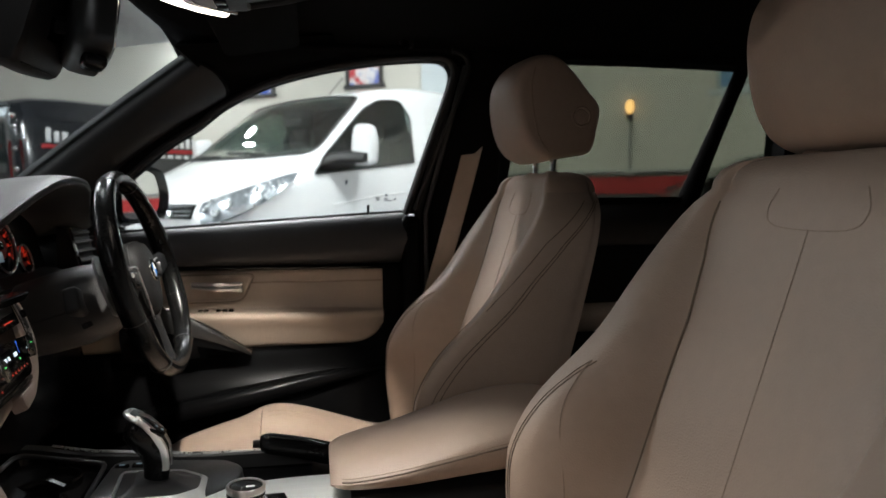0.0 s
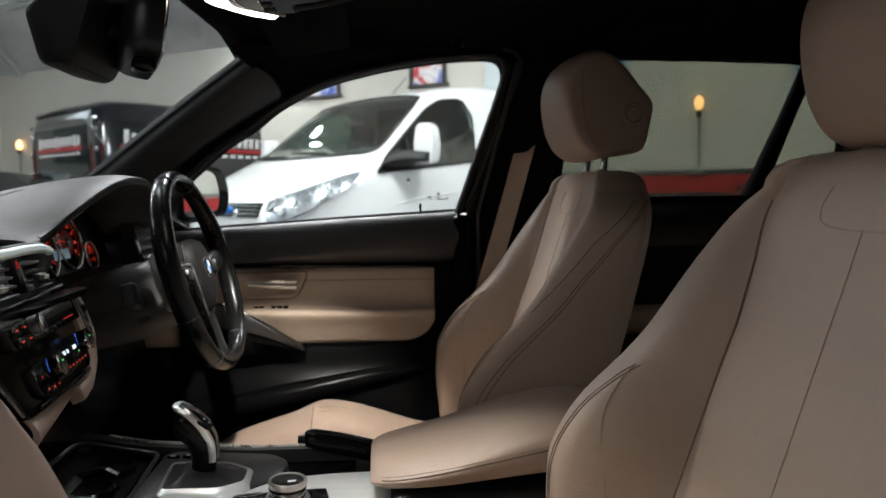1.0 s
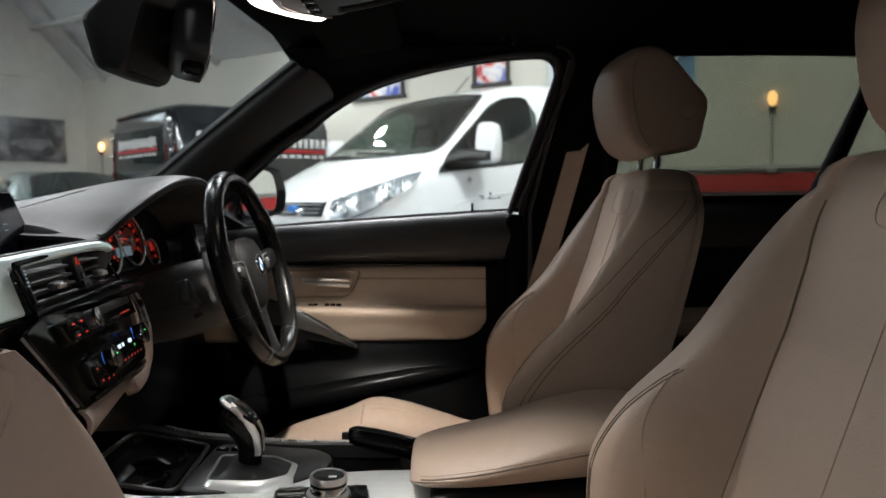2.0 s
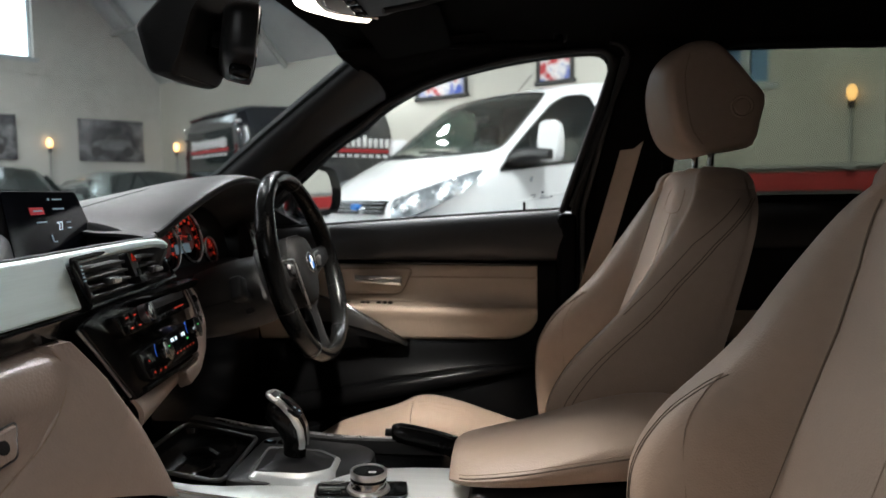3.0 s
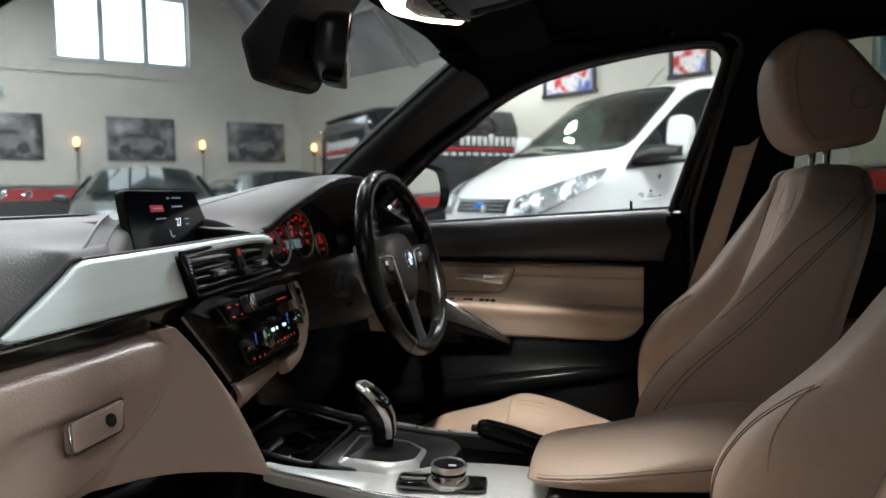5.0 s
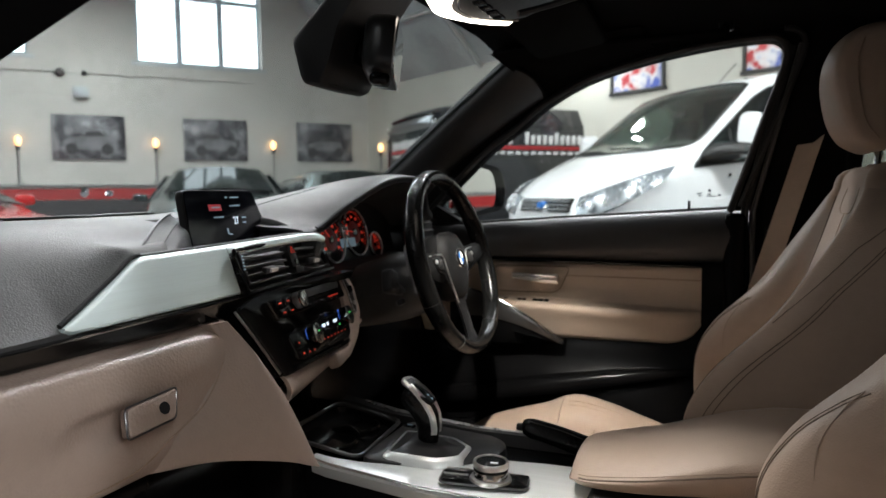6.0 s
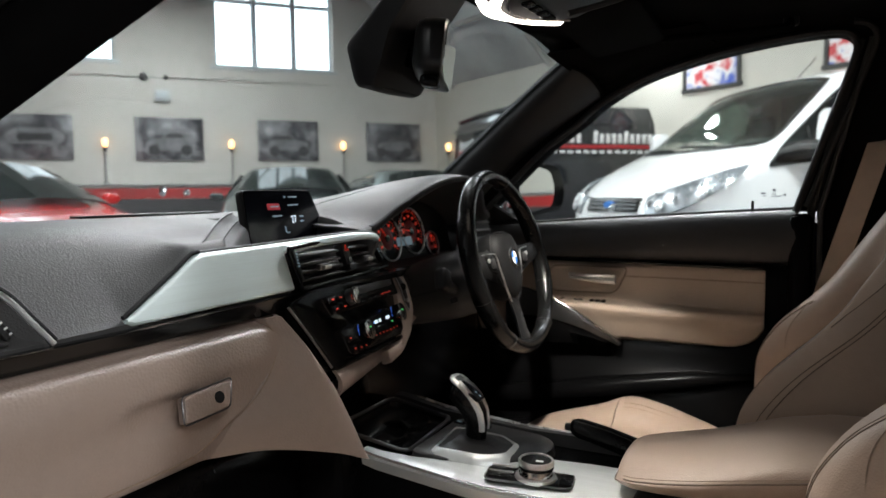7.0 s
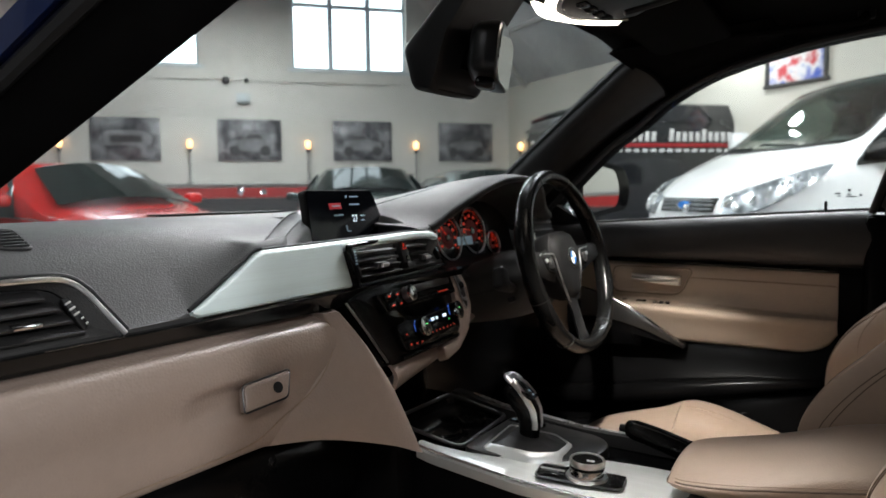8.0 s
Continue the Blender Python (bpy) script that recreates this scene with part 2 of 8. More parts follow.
def plate(points, thick, m=None, bevel=0.0, bm=None):
    """A flat outline in its own x, y, given a thickness along z, moved by m."""
    out = bm or bmesh.new()
    lower = [out.verts.new((p[0], p[1], 0)) for p in points]
    upper = [out.verts.new((p[0], p[1], thick)) for p in points]
    n = len(points)
    out.faces.new(lower[::-1])
    top = out.faces.new(upper)
    for i in range(n):
        out.faces.new((lower[i], lower[(i + 1) % n], upper[(i + 1) % n], upper[i]))
    made = lower + upper
    if bevel:
        bmesh.ops.recalc_face_normals(out, faces=out.faces)
        res = bmesh.ops.bevel(out, geom=list(top.edges), offset=bevel, segments=2, affect="EDGES", profile=0.5)
        made = list({v for f in res["faces"] for v in f.verts} | {v for v in made if v.is_valid})
    if m is not None:
        bmesh.ops.transform(out, matrix=m, verts=made)
    return out


def disc(radius, depth, m=None, sides=32, bevel=0.0, bm=None, top=1.0):
    """A cylinder along its own z from 0 to depth."""
    pr = [(radius, 0.0), (radius * top, depth)]
    if bevel:
        pr = [(radius, 0.0), (radius * top, depth - bevel), (radius * top - bevel * 0.3, depth - bevel * 0.3), (radius * top - bevel, depth)]
    return lathe(pr, m, sides, bm)


def lathe(profile, m=None, sides=32, bm=None):
    """A turned body: profile of (radius, height) about its own z."""
    rings = []
    for r, z in profile:
        rings.append([Vector((r * math.cos(a), r * math.sin(a), z)) for a in np.linspace(0, 2 * math.pi, sides, endpoint=False)])
    if m is not None:
        rings = [[m @ p for p in r] for r in rings]
    return skin(rings, bm=bm)


def rounded(points, r, n=4):
    """An outline with its corners rounded by r."""
    out = []
    m = len(points)
    for i in range(m):
        a, b, c = (Vector((*points[(i + k) % m][:2], 0)) for k in (-1, 0, 1))
        d1, d2 = (a - b), (c - b)
        k = min(r, d1.length * 0.45, d2.length * 0.45)
        p, q = b + d1.normalized() * k, b + d2.normalized() * k
        for j in range(n + 1):
            u = j / n
            v = p * (1 - u) ** 2 + b * 2 * u * (1 - u) + q * u * u
            out.append((v.x, v.y))
    return out


def rect(cx, cy, w, h):
    return [(cx - w / 2, cy - h / 2), (cx + w / 2, cy - h / 2), (cx + w / 2, cy + h / 2), (cx - w / 2, cy + h / 2)]


def basis(origin, u, v):
    """A frame whose x, y lie along u and v, and whose z is their normal."""
    u = Vector(u).normalized()
    w = u.cross(Vector(v)).normalized()
    v = w.cross(u)
    return Matrix(((u.x, v.x, w.x, origin[0]), (u.y, v.y, w.y, origin[1]), (u.z, v.z, w.z, origin[2]), (0, 0, 0, 1)))


def curve_of(keys):
    """A smooth function through (place, value) pairs."""
    k = np.array(sorted(keys), float)
    fine = np.linspace(0, 1, 200)
    pts = spline(np.column_stack([k, np.zeros(len(k))]), 200)
    xs, ys = np.array([p.x for p in pts]), np.array([p.y for p in pts])
    return lambda s: float(np.interp(s, xs, ys))


# ---- the car's shell round the cabin ----
def glass_side(x, z):
    """A point of the driver's side glass, which leans in towards the roof."""
    return Vector((x, 0.773 - 0.335 * (z - 0.954), z))


# roof lining, with a rounded fall towards both sides
rows = []
for x in np.linspace(-0.30, 2.1, 25):
    rows.append([(x, y, 1.372 - 0.035 * (y / 0.66) ** 2 - 0.012 * (y / 0.66) ** 8 - 0.05 * max(0.0, -x) - 0.03 * max(0.0, x - 1.0)) for y in np.linspace(-0.66, 0.66, 19)])
roof = solo("headlining", sheet(rows, 0.02, (0, 0, 1)), LINING, "dark anthracite cloth roof lining of the car", "roof lining", kind="structure")

# floor pan, tunnel sides and bulkheads that close the cabin
shell = thing("car_floor", (0.2, 0, 0.2), "black carpeted car floor with sills", "car floor")
part("floor_pan", between((-1.0, -0.72, 0.20), (1.9, 0.72, 0.24), 0.01), CARPET, shell)
part("front_bulkhead", between((-1.05, -0.74, 0.22), (-0.98, 0.74, 0.93), 0.01), BLACK, shell)
part("rear_bulkhead", between((1.9, -0.72, 0.22), (1.95, 0.72, 0.98), 0.01), CARPET, shell)
part("driver_sill", between((-0.95, 0.70, 0.22), (1.9, 0.80, 0.36), 0.03, 3), BLACK, shell)
part("passenger_sill", between((-0.95, -0.80, 0.22), (1.9, -0.70, 0.36), 0.03, 3), BLACK, shell)

# side frame above the waist: one pressing with the door window and the rear windows cut out of it
body_side = thing("door_frame", (0, 0.8, 0.3), "black window surround and pillars on the driver's side", "door frame")


def outline_band(inner, outer, thick=0.05, lean=True):
    """A frame between two outlines of equally many points, on the leaning side of the car."""
    def lay(p, dy):
        g = glass_side(p[0], p[1])
        return Vector((g.x, g.y + dy, g.z))
    rings = [[lay(p, -0.03) for p in inner], [lay(p, -0.045) for p in outer], [lay(p, thick) for p in outer], [lay(p, thick) for p in inner]]
    return skin_loop([[r[i] for r in rings] for i in range(len(inner))])


front_in = [(-0.60, 0.905), (-0.47, 1.015), (-0.36, 1.105), (-0.272, 1.160), (-0.205, 1.208), (-0.10, 1.258), (0.033, 1.292), (0.165, 1.312), (0.268, 1.319), (0.308, 1.314), (0.325, 1.290), (0.316, 1.245), (0.268, 1.10), (0.219, 0.950)]
front_out = [(-0.70, 0.93), (-0.54, 1.05), (-0.42, 1.145), (-0.325, 1.205), (-0.25, 1.255), (-0.13, 1.305), (0.02, 1.343), (0.165, 1.36), (0.30, 1.36), (0.42, 1.36), (0.455, 1.33), (0.452, 1.25), (0.448, 1.10), (0.445, 0.95)]
front_in2 = [(p.x, p.y) for p in spline([(a, b, 0) for a, b in front_in], 60)]
front_out2 = [(p.x, p.y) for p in spline([(a, b, 0) for a, b in front_out], 60)]


def open_band(inner, outer, thick=0.05):
    def lay(p, dy):
        g = glass_side(p[0], p[1])
        return Vector((g.x, g.y + dy, g.z))
    return skin([[lay(i, -0.028), lay(o, -0.05), lay(o, thick), lay(i, thick)] for i, o in zip(inner, outer)])


part("pillar_trim", open_band(front_in2, front_out2), LINING, body_side, "black front pillar and door surround")
seal_path = [glass_side(x, z) + Vector((0, -0.036, 0)) for x, z in front_in2]
part("rubber_seal", tube(seal_path, 0.008), RUBBER, body_side)
seal_2 = [glass_side(x + 0.020 + 0.012 * max(0, min(1, (x - 0.2) * 8)), z + 0.012) + Vector((0, -0.048, 0)) for x, z in front_in2[38:]]
part("rubber_seal", tube(seal_2, 0.006), RUBBER, body_side)
# rear window surround: two lights split by a slanting bar
rear_in = [(0.475, 0.985), (0.485, 1.10), (0.50, 1.25), (0.53, 1.315), (0.62, 1.322), (0.85, 1.320), (1.06, 1.314), (1.20, 1.305), (1.30, 1.28), (1.36, 1.18), (1.38, 1.06), (1.36, 0.995), (1.24, 0.985), (0.80, 0.985)]
rear_out = [(0.43, 0.94), (0.44, 1.10), (0.45, 1.30), (0.50, 1.365), (0.62, 1.37), (0.85, 1.37), (1.06, 1.365), (1.25, 1.36), (1.5, 1.33), (1.6, 1.2), (1.6, 1.0), (1.55, 0.94), (1.24, 0.93), (0.80, 0.93)]
part("rear_window_surround", outline_band(rear_in, rear_out), LINING, body_side)
bar = [glass_side(1.083, 1.325), glass_side(1.045, 1.18), glass_side(1.005, 1.03), glass_side(0.99, 0.96)]
part("window_bar", tube([p + Vector((0, -0.02, 0)) for p in bar], [0.018, 0.019, 0.024, 0.03], 10, 14), LINING, body_side)
part("rear_pillar", skin([[glass_side(x, z) + Vector((0, d, 0)) for x, z, d in ((1.205 + s * 0.05, 1.33 - s * 0.36, -0.04), (1.9, 1.33 - s * 0.36, -0.06), (1.9, 1.33 - s * 0.36, 0.05), (1.205 + s * 0.05, 1.33 - s * 0.36, 0.05))] for s in (0, 0.5, 1)]), LINING, body_side)


def pane(outline, mat, name, label, off=0.0):
    inner = [glass_side(x, z) + Vector((0, off, 0)) for x, z in outline]
    bm = skin([inner, [p + Vector((0, 0.004, 0.0013)) for p in inner]])
    ob = solo(name, bm, mat, label, "window glass", kind="structure", smooth=False)
    ob.visible_shadow = False
    return ob


pane([(-0.62, 0.90)] + front_in2[1:] + [(0.21, 0.92)], GLASS, "window_1", "clear side window glass of the driver's door", 0.01)
pane([(0.46, 0.96), (0.49, 1.3), (0.54, 1.33), (1.074, 1.33), (1.000, 0.96)], GLASS_REAR, "window_2", "tinted rear door window glass", 0.01)
pane([(1.002, 0.96), (1.076, 1.33), (1.25, 1.31), (1.37, 1.2), (1.38, 0.97)], GLASS_REAR, "window_3", "tinted fixed rear side window glass", 0.01)

# front pillars of the windscreen
pillars = thing("windscreen_pillar", (-0.4, 0.6, 0.95), "dark grey plastic front pillar trim beside the windscreen", "pillar trim")
a_rows = []
for s in np.linspace(0, 1, 24):
    # from the dashboard end up to the roof, the screen-side edge and the door-side edge
    e1 = Vector((-0.735, 0.728, 0.968)).lerp(Vector((-0.238, 0.512, 1.281)), s)
    e2 = glass_side(*(np.array((-0.66, 0.885)) * (1 - s) + np.array((-0.20, 1.225)) * s)) + Vector((0, -0.035, 0))
    e1.z += 0.006 * math.sin(math.pi * s)
    e2.z += 0.028 * math.sin(math.pi * s)
    mid = (e1 + e2) / 2 + Vector((0.022, -0.026, -0.002))
    a_rows.append(spline([e1 + Vector((-0.025, 0.03, 0.02)), e1, e1.lerp(mid, 0.5) + Vector((0.006, -0.008, 0)), mid, mid.lerp(e2, 0.55) + Vector((0.008, -0.004, -0.004)), e2, e2 + Vector((0, 0.05, 0.0))], 15))
part("pillar_cover", sheet(a_rows, 0.012, (-0.3, 0.5, 0.6)), PILLAR, pillars)
# gap line where the cover meets the roof lining
part("cover_edge", tube([Vector(p) + Vector((0.002, -0.003, 0)) for p in a_rows[-1][1:-1]], 0.004), LINING, pillars)
part("screen_seal", tube([Vector(r[1]) + Vector((-0.004, 0.004, 0.002)) for r in a_rows], 0.006), RUBBER, pillars)
# header above the screen and between the pillars
hd = []
for y in np.linspace(-0.60, 0.62, 30):
    u = abs(y) / 0.6
    zz = 1.352 - 0.052 * u ** 2.4
    xx = -0.315 + 0.085 * u ** 2.2
    hd.append([(xx - 0.04, y, zz + 0.02), (xx - 0.008, y, zz), (xx + 0.05, y, zz + 0.005), (xx + 0.16, y, 1.368 - 0.035 * u ** 2), (xx + 0.16, y, 1.40), (xx - 0.04, y, 1.40)])
solo("header_rail", skin(hd), LINING, "dark cloth covered header above the windscreen", "roof lining", kind="structure")
corner = [(-0.27, 0.505, 1.30), (-0.20, 0.52, 1.28), (-0.08, 0.575, 1.30), (0.05, 0.60, 1.325)]
cr = []
for i, s in enumerate(np.linspace(0, 1, 12)):
    g = glass_side(-0.24 + 0.30 * s, 1.225 + 0.10 * s - 0.02 * s * s)
    cr.append([(-0.275 + 0.315 * s, 0.462 + 0.058 * s, 1.302 + 0.043 * s), (-0.236 + 0.29 * s, 0.520 + 0.05 * s, 1.268 + 0.049 * s), g + Vector((0, -0.03, 0.012)), g + Vector((0, 0.03, 0.03)), (-0.25 + 0.29 * s, 0.60, 1.37)])
solo("roof_corner", skin(cr), LINING, "dark cloth roof corner above the driver's door", "roof lining", kind="structure")

# passenger side pillar with painted outside, beside the open door
near = thing("passenger_pillar", (-0.5, -0.65, 0.9), "front pillar beside the open door, black trim and blue paint outside", "pillar trim")
pr1, pr2, pr3 = [], [], []
for s in np.linspace(-0.15, 1.35, 16):
    e = Vector((-0.658, -0.62, 1.015)).lerp(Vector((-0.222, -0.62, 1.176)), s)
    pr1.append([e, e + Vector((-0.012, -0.018, 0.008)), e + Vector((-0.025, -0.05, 0.045)), e + Vector((-0.03, -0.05, 0.06)), e + Vector((-0.05, 0.02, 0.07))])
    pr2.append([e + Vector((-0.030, -0.05, 0.062)), e + Vector((-0.034, -0.075, 0.055)), e + Vector((-0.045, -0.085, 0.072)), e + Vector((-0.05, -0.06, 0.10)), e + Vector((-0.045, -0.03, 0.09))])
    pr3.append(e + Vector((-0.028, -0.058, 0.050)))
part("inner_trim", skin(pr1), LINING, near)
part("painted_pillar", skin(pr2), PAINT_BLUE, near, "metallic blue painted pillar")
part("door_seal", tube(pr3, 0.010, 8), RUBBER, near)

# windscreen glass
ws = []
for s in np.linspace(-0.12, 1.16, 18):
    edge = Vector((-0.745, 0.738, 0.975)).lerp(Vector((-0.248, 0.522, 1.290)), s)
    row = []
    for u in np.linspace(-1, 1, 25):
        k = 1 - u * u
        row.append((edge.x - (0.285 - 0.19 * s) * k, u * edge.y, edge.z + (-0.03 + 0.10 * s) * k))
    ws.append(row)
screen_glass = solo("windscreen", sheet(ws, 0.005, (0, 0, 1)), GLASS_SCREEN, "clear slanting windscreen glass with faint reflections", "windscreen", kind="structure")
screen_glass.visible_shadow = False

# ---- driver's door ----
door = thing("driver_door", (0, 0.82, 0.35), "driver's door with black top, beige leather panel and dark lower", "car door")


sill_z = lambda x: 0.922 + 0.050 * (x + 0.44) - 0.010 * max(0.0, (0.2 - x)) ** 2
up_rows = []
for x in np.linspace(-0.78, 0.222, 36):
    zt = sill_z(x)
    up_rows.append(spline([(x, 0.80, zt - 0.008), (x, 0.765, zt), (x, 0.742, zt - 0.008), (x, 0.722, zt - 0.04), (x, 0.722, zt - 0.085), (x, 0.735, 0.835), (x, 0.748, 0.828)], 18))
part("door_top_pad", sheet(up_rows, 0.03, (0, 1, 0)), SOFT_BLACK, door)
part("gloss_strip", tube([(-0.60, 0.744, 0.832), (-0.25, 0.742, 0.827), (0.0, 0.744, 0.822), (0.16, 0.750, 0.819)], 0.0075, 8, 24, 0.9), GLOSS, door)
part("belt_seal", tube([(x, 0.775, sill_z(x) + 0.001) for x in np.linspace(-0.7, 0.22, 20)], 0.005), RUBBER, door)
part("lock_pin", lathe([(0.0035, 0), (0.0035, 0.022), (0.0025, 0.027)], Matrix.Translation((0.127, 0.770, 0.948)), 10), BLACK, door)

# beige inset, its right-hand end rounded, with a swelling armrest along the lower half
b_rows = []
for x in np.linspace(-0.56, 0.158, 44):
    e = min(1.0, max(0.0, (x - 0.075) / 0.085))
    low = 0.622 + 0.060 * (1 - math.sqrt(1 - e * e))
    swell = 0.010 + 0.050 * min(1.0, (0.160 - x) / 0.20) ** 0.8
    led = 0.722 - 0.035 * (x + 0.2)
    b_rows.append(spline([(x, 0.775, 0.820), (x, 0.754, 0.815), (x, 0.752, 0.785), (x, 0.756, 0.752), (x, 0.756, led + 0.010), (x, 0.753, led + 0.002), (x, 0.752 - 0.4 * swell, led), (x, 0.752 - 0.85 * swell, led - 0.002), (x, 0.752 - swell, led - 0.009), (x, 0.752 - swell * 0.96, led - 0.020), (x, 0.752 - swell * 0.66, led + 0.45 * (low - led)), (x, 0.752 - swell * 0.36, led + 0.74 * (low - led)), (x, 0.752 - swell * 0.1, low + 0.006), (x, 0.778, low)], 44))
part("leather_panel", sheet(b_rows, 0.012, (0, 1, 0)), LEATHER_WARM, door, "beige leather door inset with armrest")
for zz, dy, x0, x1 in ((0.787, 0.7515, -0.175, 0.155),):
    part("seam", tube([(x, dy, zz - 0.012 * (x + 0.17)) for x in np.linspace(x0, x1, 14)], 0.0016, 6), SEAM, door)
# handle bowl and handle
bowl = [(p[0], p[1]) for p in rounded([(-0.36, 0.745), (-0.19, 0.745), (-0.165, 0.80), (-0.17, 0.806), (-0.36, 0.806)], 0.022)]
part("handle_bowl", tube([(x, 0.7535, z) for x, z in bowl], 0.0055, 6, closed=True), LEATHER_WARM, door)
part("bowl_recess", plate([(x, z) for x, z in bowl], 0.004, Matrix(((1, 0, 0, 0), (0, 0, -1, 0.7565), (0, 1, 0, 0), (0, 0, 0, 1)))), LEATHER_WARM, door)
hb = []
for s in np.linspace(0, 1, 14):
    x = -0.305 + 0.118 * s
    h = 0.006 + 0.005 * s ** 1.5
    zc = 0.7845 - 0.006 * s
    hb.append([(x, 0.744 - 0.010 * math.sin(math.pi * s), zc + h), (x, 0.734 - 0.012 * math.sin(math.pi * s), zc + h * 0.75), (x, 0.726 - 0.012 * math.sin(math.pi * s), zc - h * 0.3), (x, 0.729 - 0.012 * math.sin(math.pi * s), zc - h), (x, 0.746, zc - h)])
part("door_handle", skin(hb), HANDLE, door, "satin chrome inner door handle")
# Highlight along the handle built as a tube of brighter metal.
part("handle_highlight", tube([(r[1][0], r[1][1] - 0.001, r[1][2] + 0.001) for r in hb], 0.0042, 8), CHROME_EDGE, door, "upper handle edge in brighter metal for its highlight")
# Dark line drawn along the bowl's recess edge to hold its shade.
part("bowl_edge_line", tube([(x, 0.7478, z) for x, z in rounded([(-0.362, 0.742), (-0.188, 0.742), (-0.160, 0.802), (-0.166, 0.810), (-0.362, 0.810)], 0.022)], 0.0014, 6, closed=True), SEAM_DARK, door)
for k, x in enumerate((-0.322, -0.285, -0.272, -0.243, -0.228, -0.213)):
    part("window_switch", box((0.0115, 0.012, 0.008), pose(x, 0.722, 0.7235, 8), 0.002), GLOSS, door)
# silver sweep under the switches
sw = []
for s in np.linspace(0, 1, 26):
    x = -0.42 + 0.25 * s
    zc = 0.735 - 0.028 * s - 0.085 * s * s
    w = 0.050 - 0.043 * s
    yy = float(np.interp(s, [0, 0.5, 0.8, 1], [0.672, 0.678, 0.690, 0.712]))
    sw.append([(x, yy, zc + w * 0.5), (x, yy - 0.006, zc), (x, yy - 0.002, zc - w), (x, yy + 0.03, zc - w)])
part("silver_sweep", skin(sw), SATIN, door, "satin silver pull sweep")
part("sweep_edge", tube([(r[0][0], r[0][1] - 0.002, r[0][2]) for r in sw], 0.0024, 6), CHROME, door)
swd = []
for s in np.linspace(0, 1, 26):
    x = -0.46 + 0.29 * s
    zc = 0.728 - 0.030 * s - 0.080 * s * s
    yy = float(np.interp(s, [0, 0.5, 0.8, 1], [0.678, 0.684, 0.696, 0.718]))
    zl = min(zc - 0.004, 0.612)
    swd.append([(x, yy, zc), (x, yy - 0.004, (zc + zl) / 2), (x, yy + 0.02, zl), (x, 0.77, zl - 0.01), (x, 0.77, zc)])
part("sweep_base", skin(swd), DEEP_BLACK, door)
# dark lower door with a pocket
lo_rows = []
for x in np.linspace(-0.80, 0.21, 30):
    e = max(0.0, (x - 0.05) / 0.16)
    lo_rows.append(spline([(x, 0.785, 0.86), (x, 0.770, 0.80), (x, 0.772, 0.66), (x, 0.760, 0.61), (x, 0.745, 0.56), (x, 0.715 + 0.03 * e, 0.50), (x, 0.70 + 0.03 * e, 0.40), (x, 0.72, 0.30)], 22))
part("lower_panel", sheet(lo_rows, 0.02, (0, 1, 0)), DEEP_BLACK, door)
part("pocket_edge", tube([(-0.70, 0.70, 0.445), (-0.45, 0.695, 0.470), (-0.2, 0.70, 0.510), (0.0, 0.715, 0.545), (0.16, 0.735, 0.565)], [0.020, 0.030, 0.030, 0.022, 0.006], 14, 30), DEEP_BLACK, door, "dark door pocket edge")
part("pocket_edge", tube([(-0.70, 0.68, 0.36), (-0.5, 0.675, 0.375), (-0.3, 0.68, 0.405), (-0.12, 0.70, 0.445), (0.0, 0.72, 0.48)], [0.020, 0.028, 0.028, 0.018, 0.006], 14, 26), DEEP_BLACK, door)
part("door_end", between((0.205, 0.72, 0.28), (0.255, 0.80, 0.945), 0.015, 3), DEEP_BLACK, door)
# speaker corner at the front of the window
part("mirror_triangle", skin([[(-0.72, 0.772, 0.90), (-0.46, 0.772, 0.925), (-0.56, 0.735, 0.99)], [(-0.72, 0.80, 0.90), (-0.46, 0.80, 0.925), (-0.56, 0.765, 0.99)]]), BLACK, door)

# centre pillar below the waist and seat belt
post = thing("centre_pillar", (0.33, 0.76, 0.3), "black plastic centre pillar behind the driver's door", "pillar trim")
pp = []
for z in np.linspace(0.25, 1.34, 26):
    k = max(0.0, (z - 0.95) / 0.37)
    g = glass_side(0, max(z, 0.954)).y
    x0 = 0.262 + 0.085 * k
    x1 = 0.47 - 0.01 * k
    pp.append([(x0, g - 0.015, z), (x0 + 0.03, g - 0.052, z), ((x0 + x1) / 2, g - 0.065, z), (x1 - 0.02, g - 0.055, z), (x1, g - 0.01, z), (x1, g + 0.03, z), (x0, g + 0.03, z)])
part("pillar_cover", skin(pp), LINING, post)
part("pillar_seal", tube([(0.250 + 0.088 * max(0, (z - 0.95) / 0.37), glass_side(0, max(z, 0.954)).y - 0.03, z) for z in np.linspace(0.30, 1.30, 24)], 0.009), RUBBER, post)
part("pillar_seal", tube([(0.268 + 0.088 * max(0, (z - 0.95) / 0.37), glass_side(0, max(z, 0.954)).y - 0.045, z) for z in np.linspace(0.30, 1.30, 24)], 0.006), SOFT_BLACK, post)
belt = thing("seat_belt", (0.33, 0.68, 0.7), "beige webbing seat belt hanging from its black pillar guide", "seat belt")
bs = []
for s in np.linspace(0, 1, 16):
    c = Vector((0.385, 0.665, 1.135)).lerp(Vector((0.235, 0.685, 0.62)), s)
    c.y += -0.02 * math.sin(math.pi * s)
    half = Vector((0.023, -0.006, 0.002))
    bs.append([c - half, c + half, c + half + Vector((0, 0.002, 0)), c - half + Vector((0, 0.002, 0))])
part("webbing", skin(bs), BELT, belt)
part("belt_guide", box((0.062, 0.03, 0.05), pose(0.388, 0.668, 1.150, 0, -14, 0), 0.012, 3), BLACK, belt)
part("guide_bolt", disc(0.016, 0.012, pose(0.405, 0.655, 1.185, 90, 0, 0), 20, 0.004), BLACK, belt)

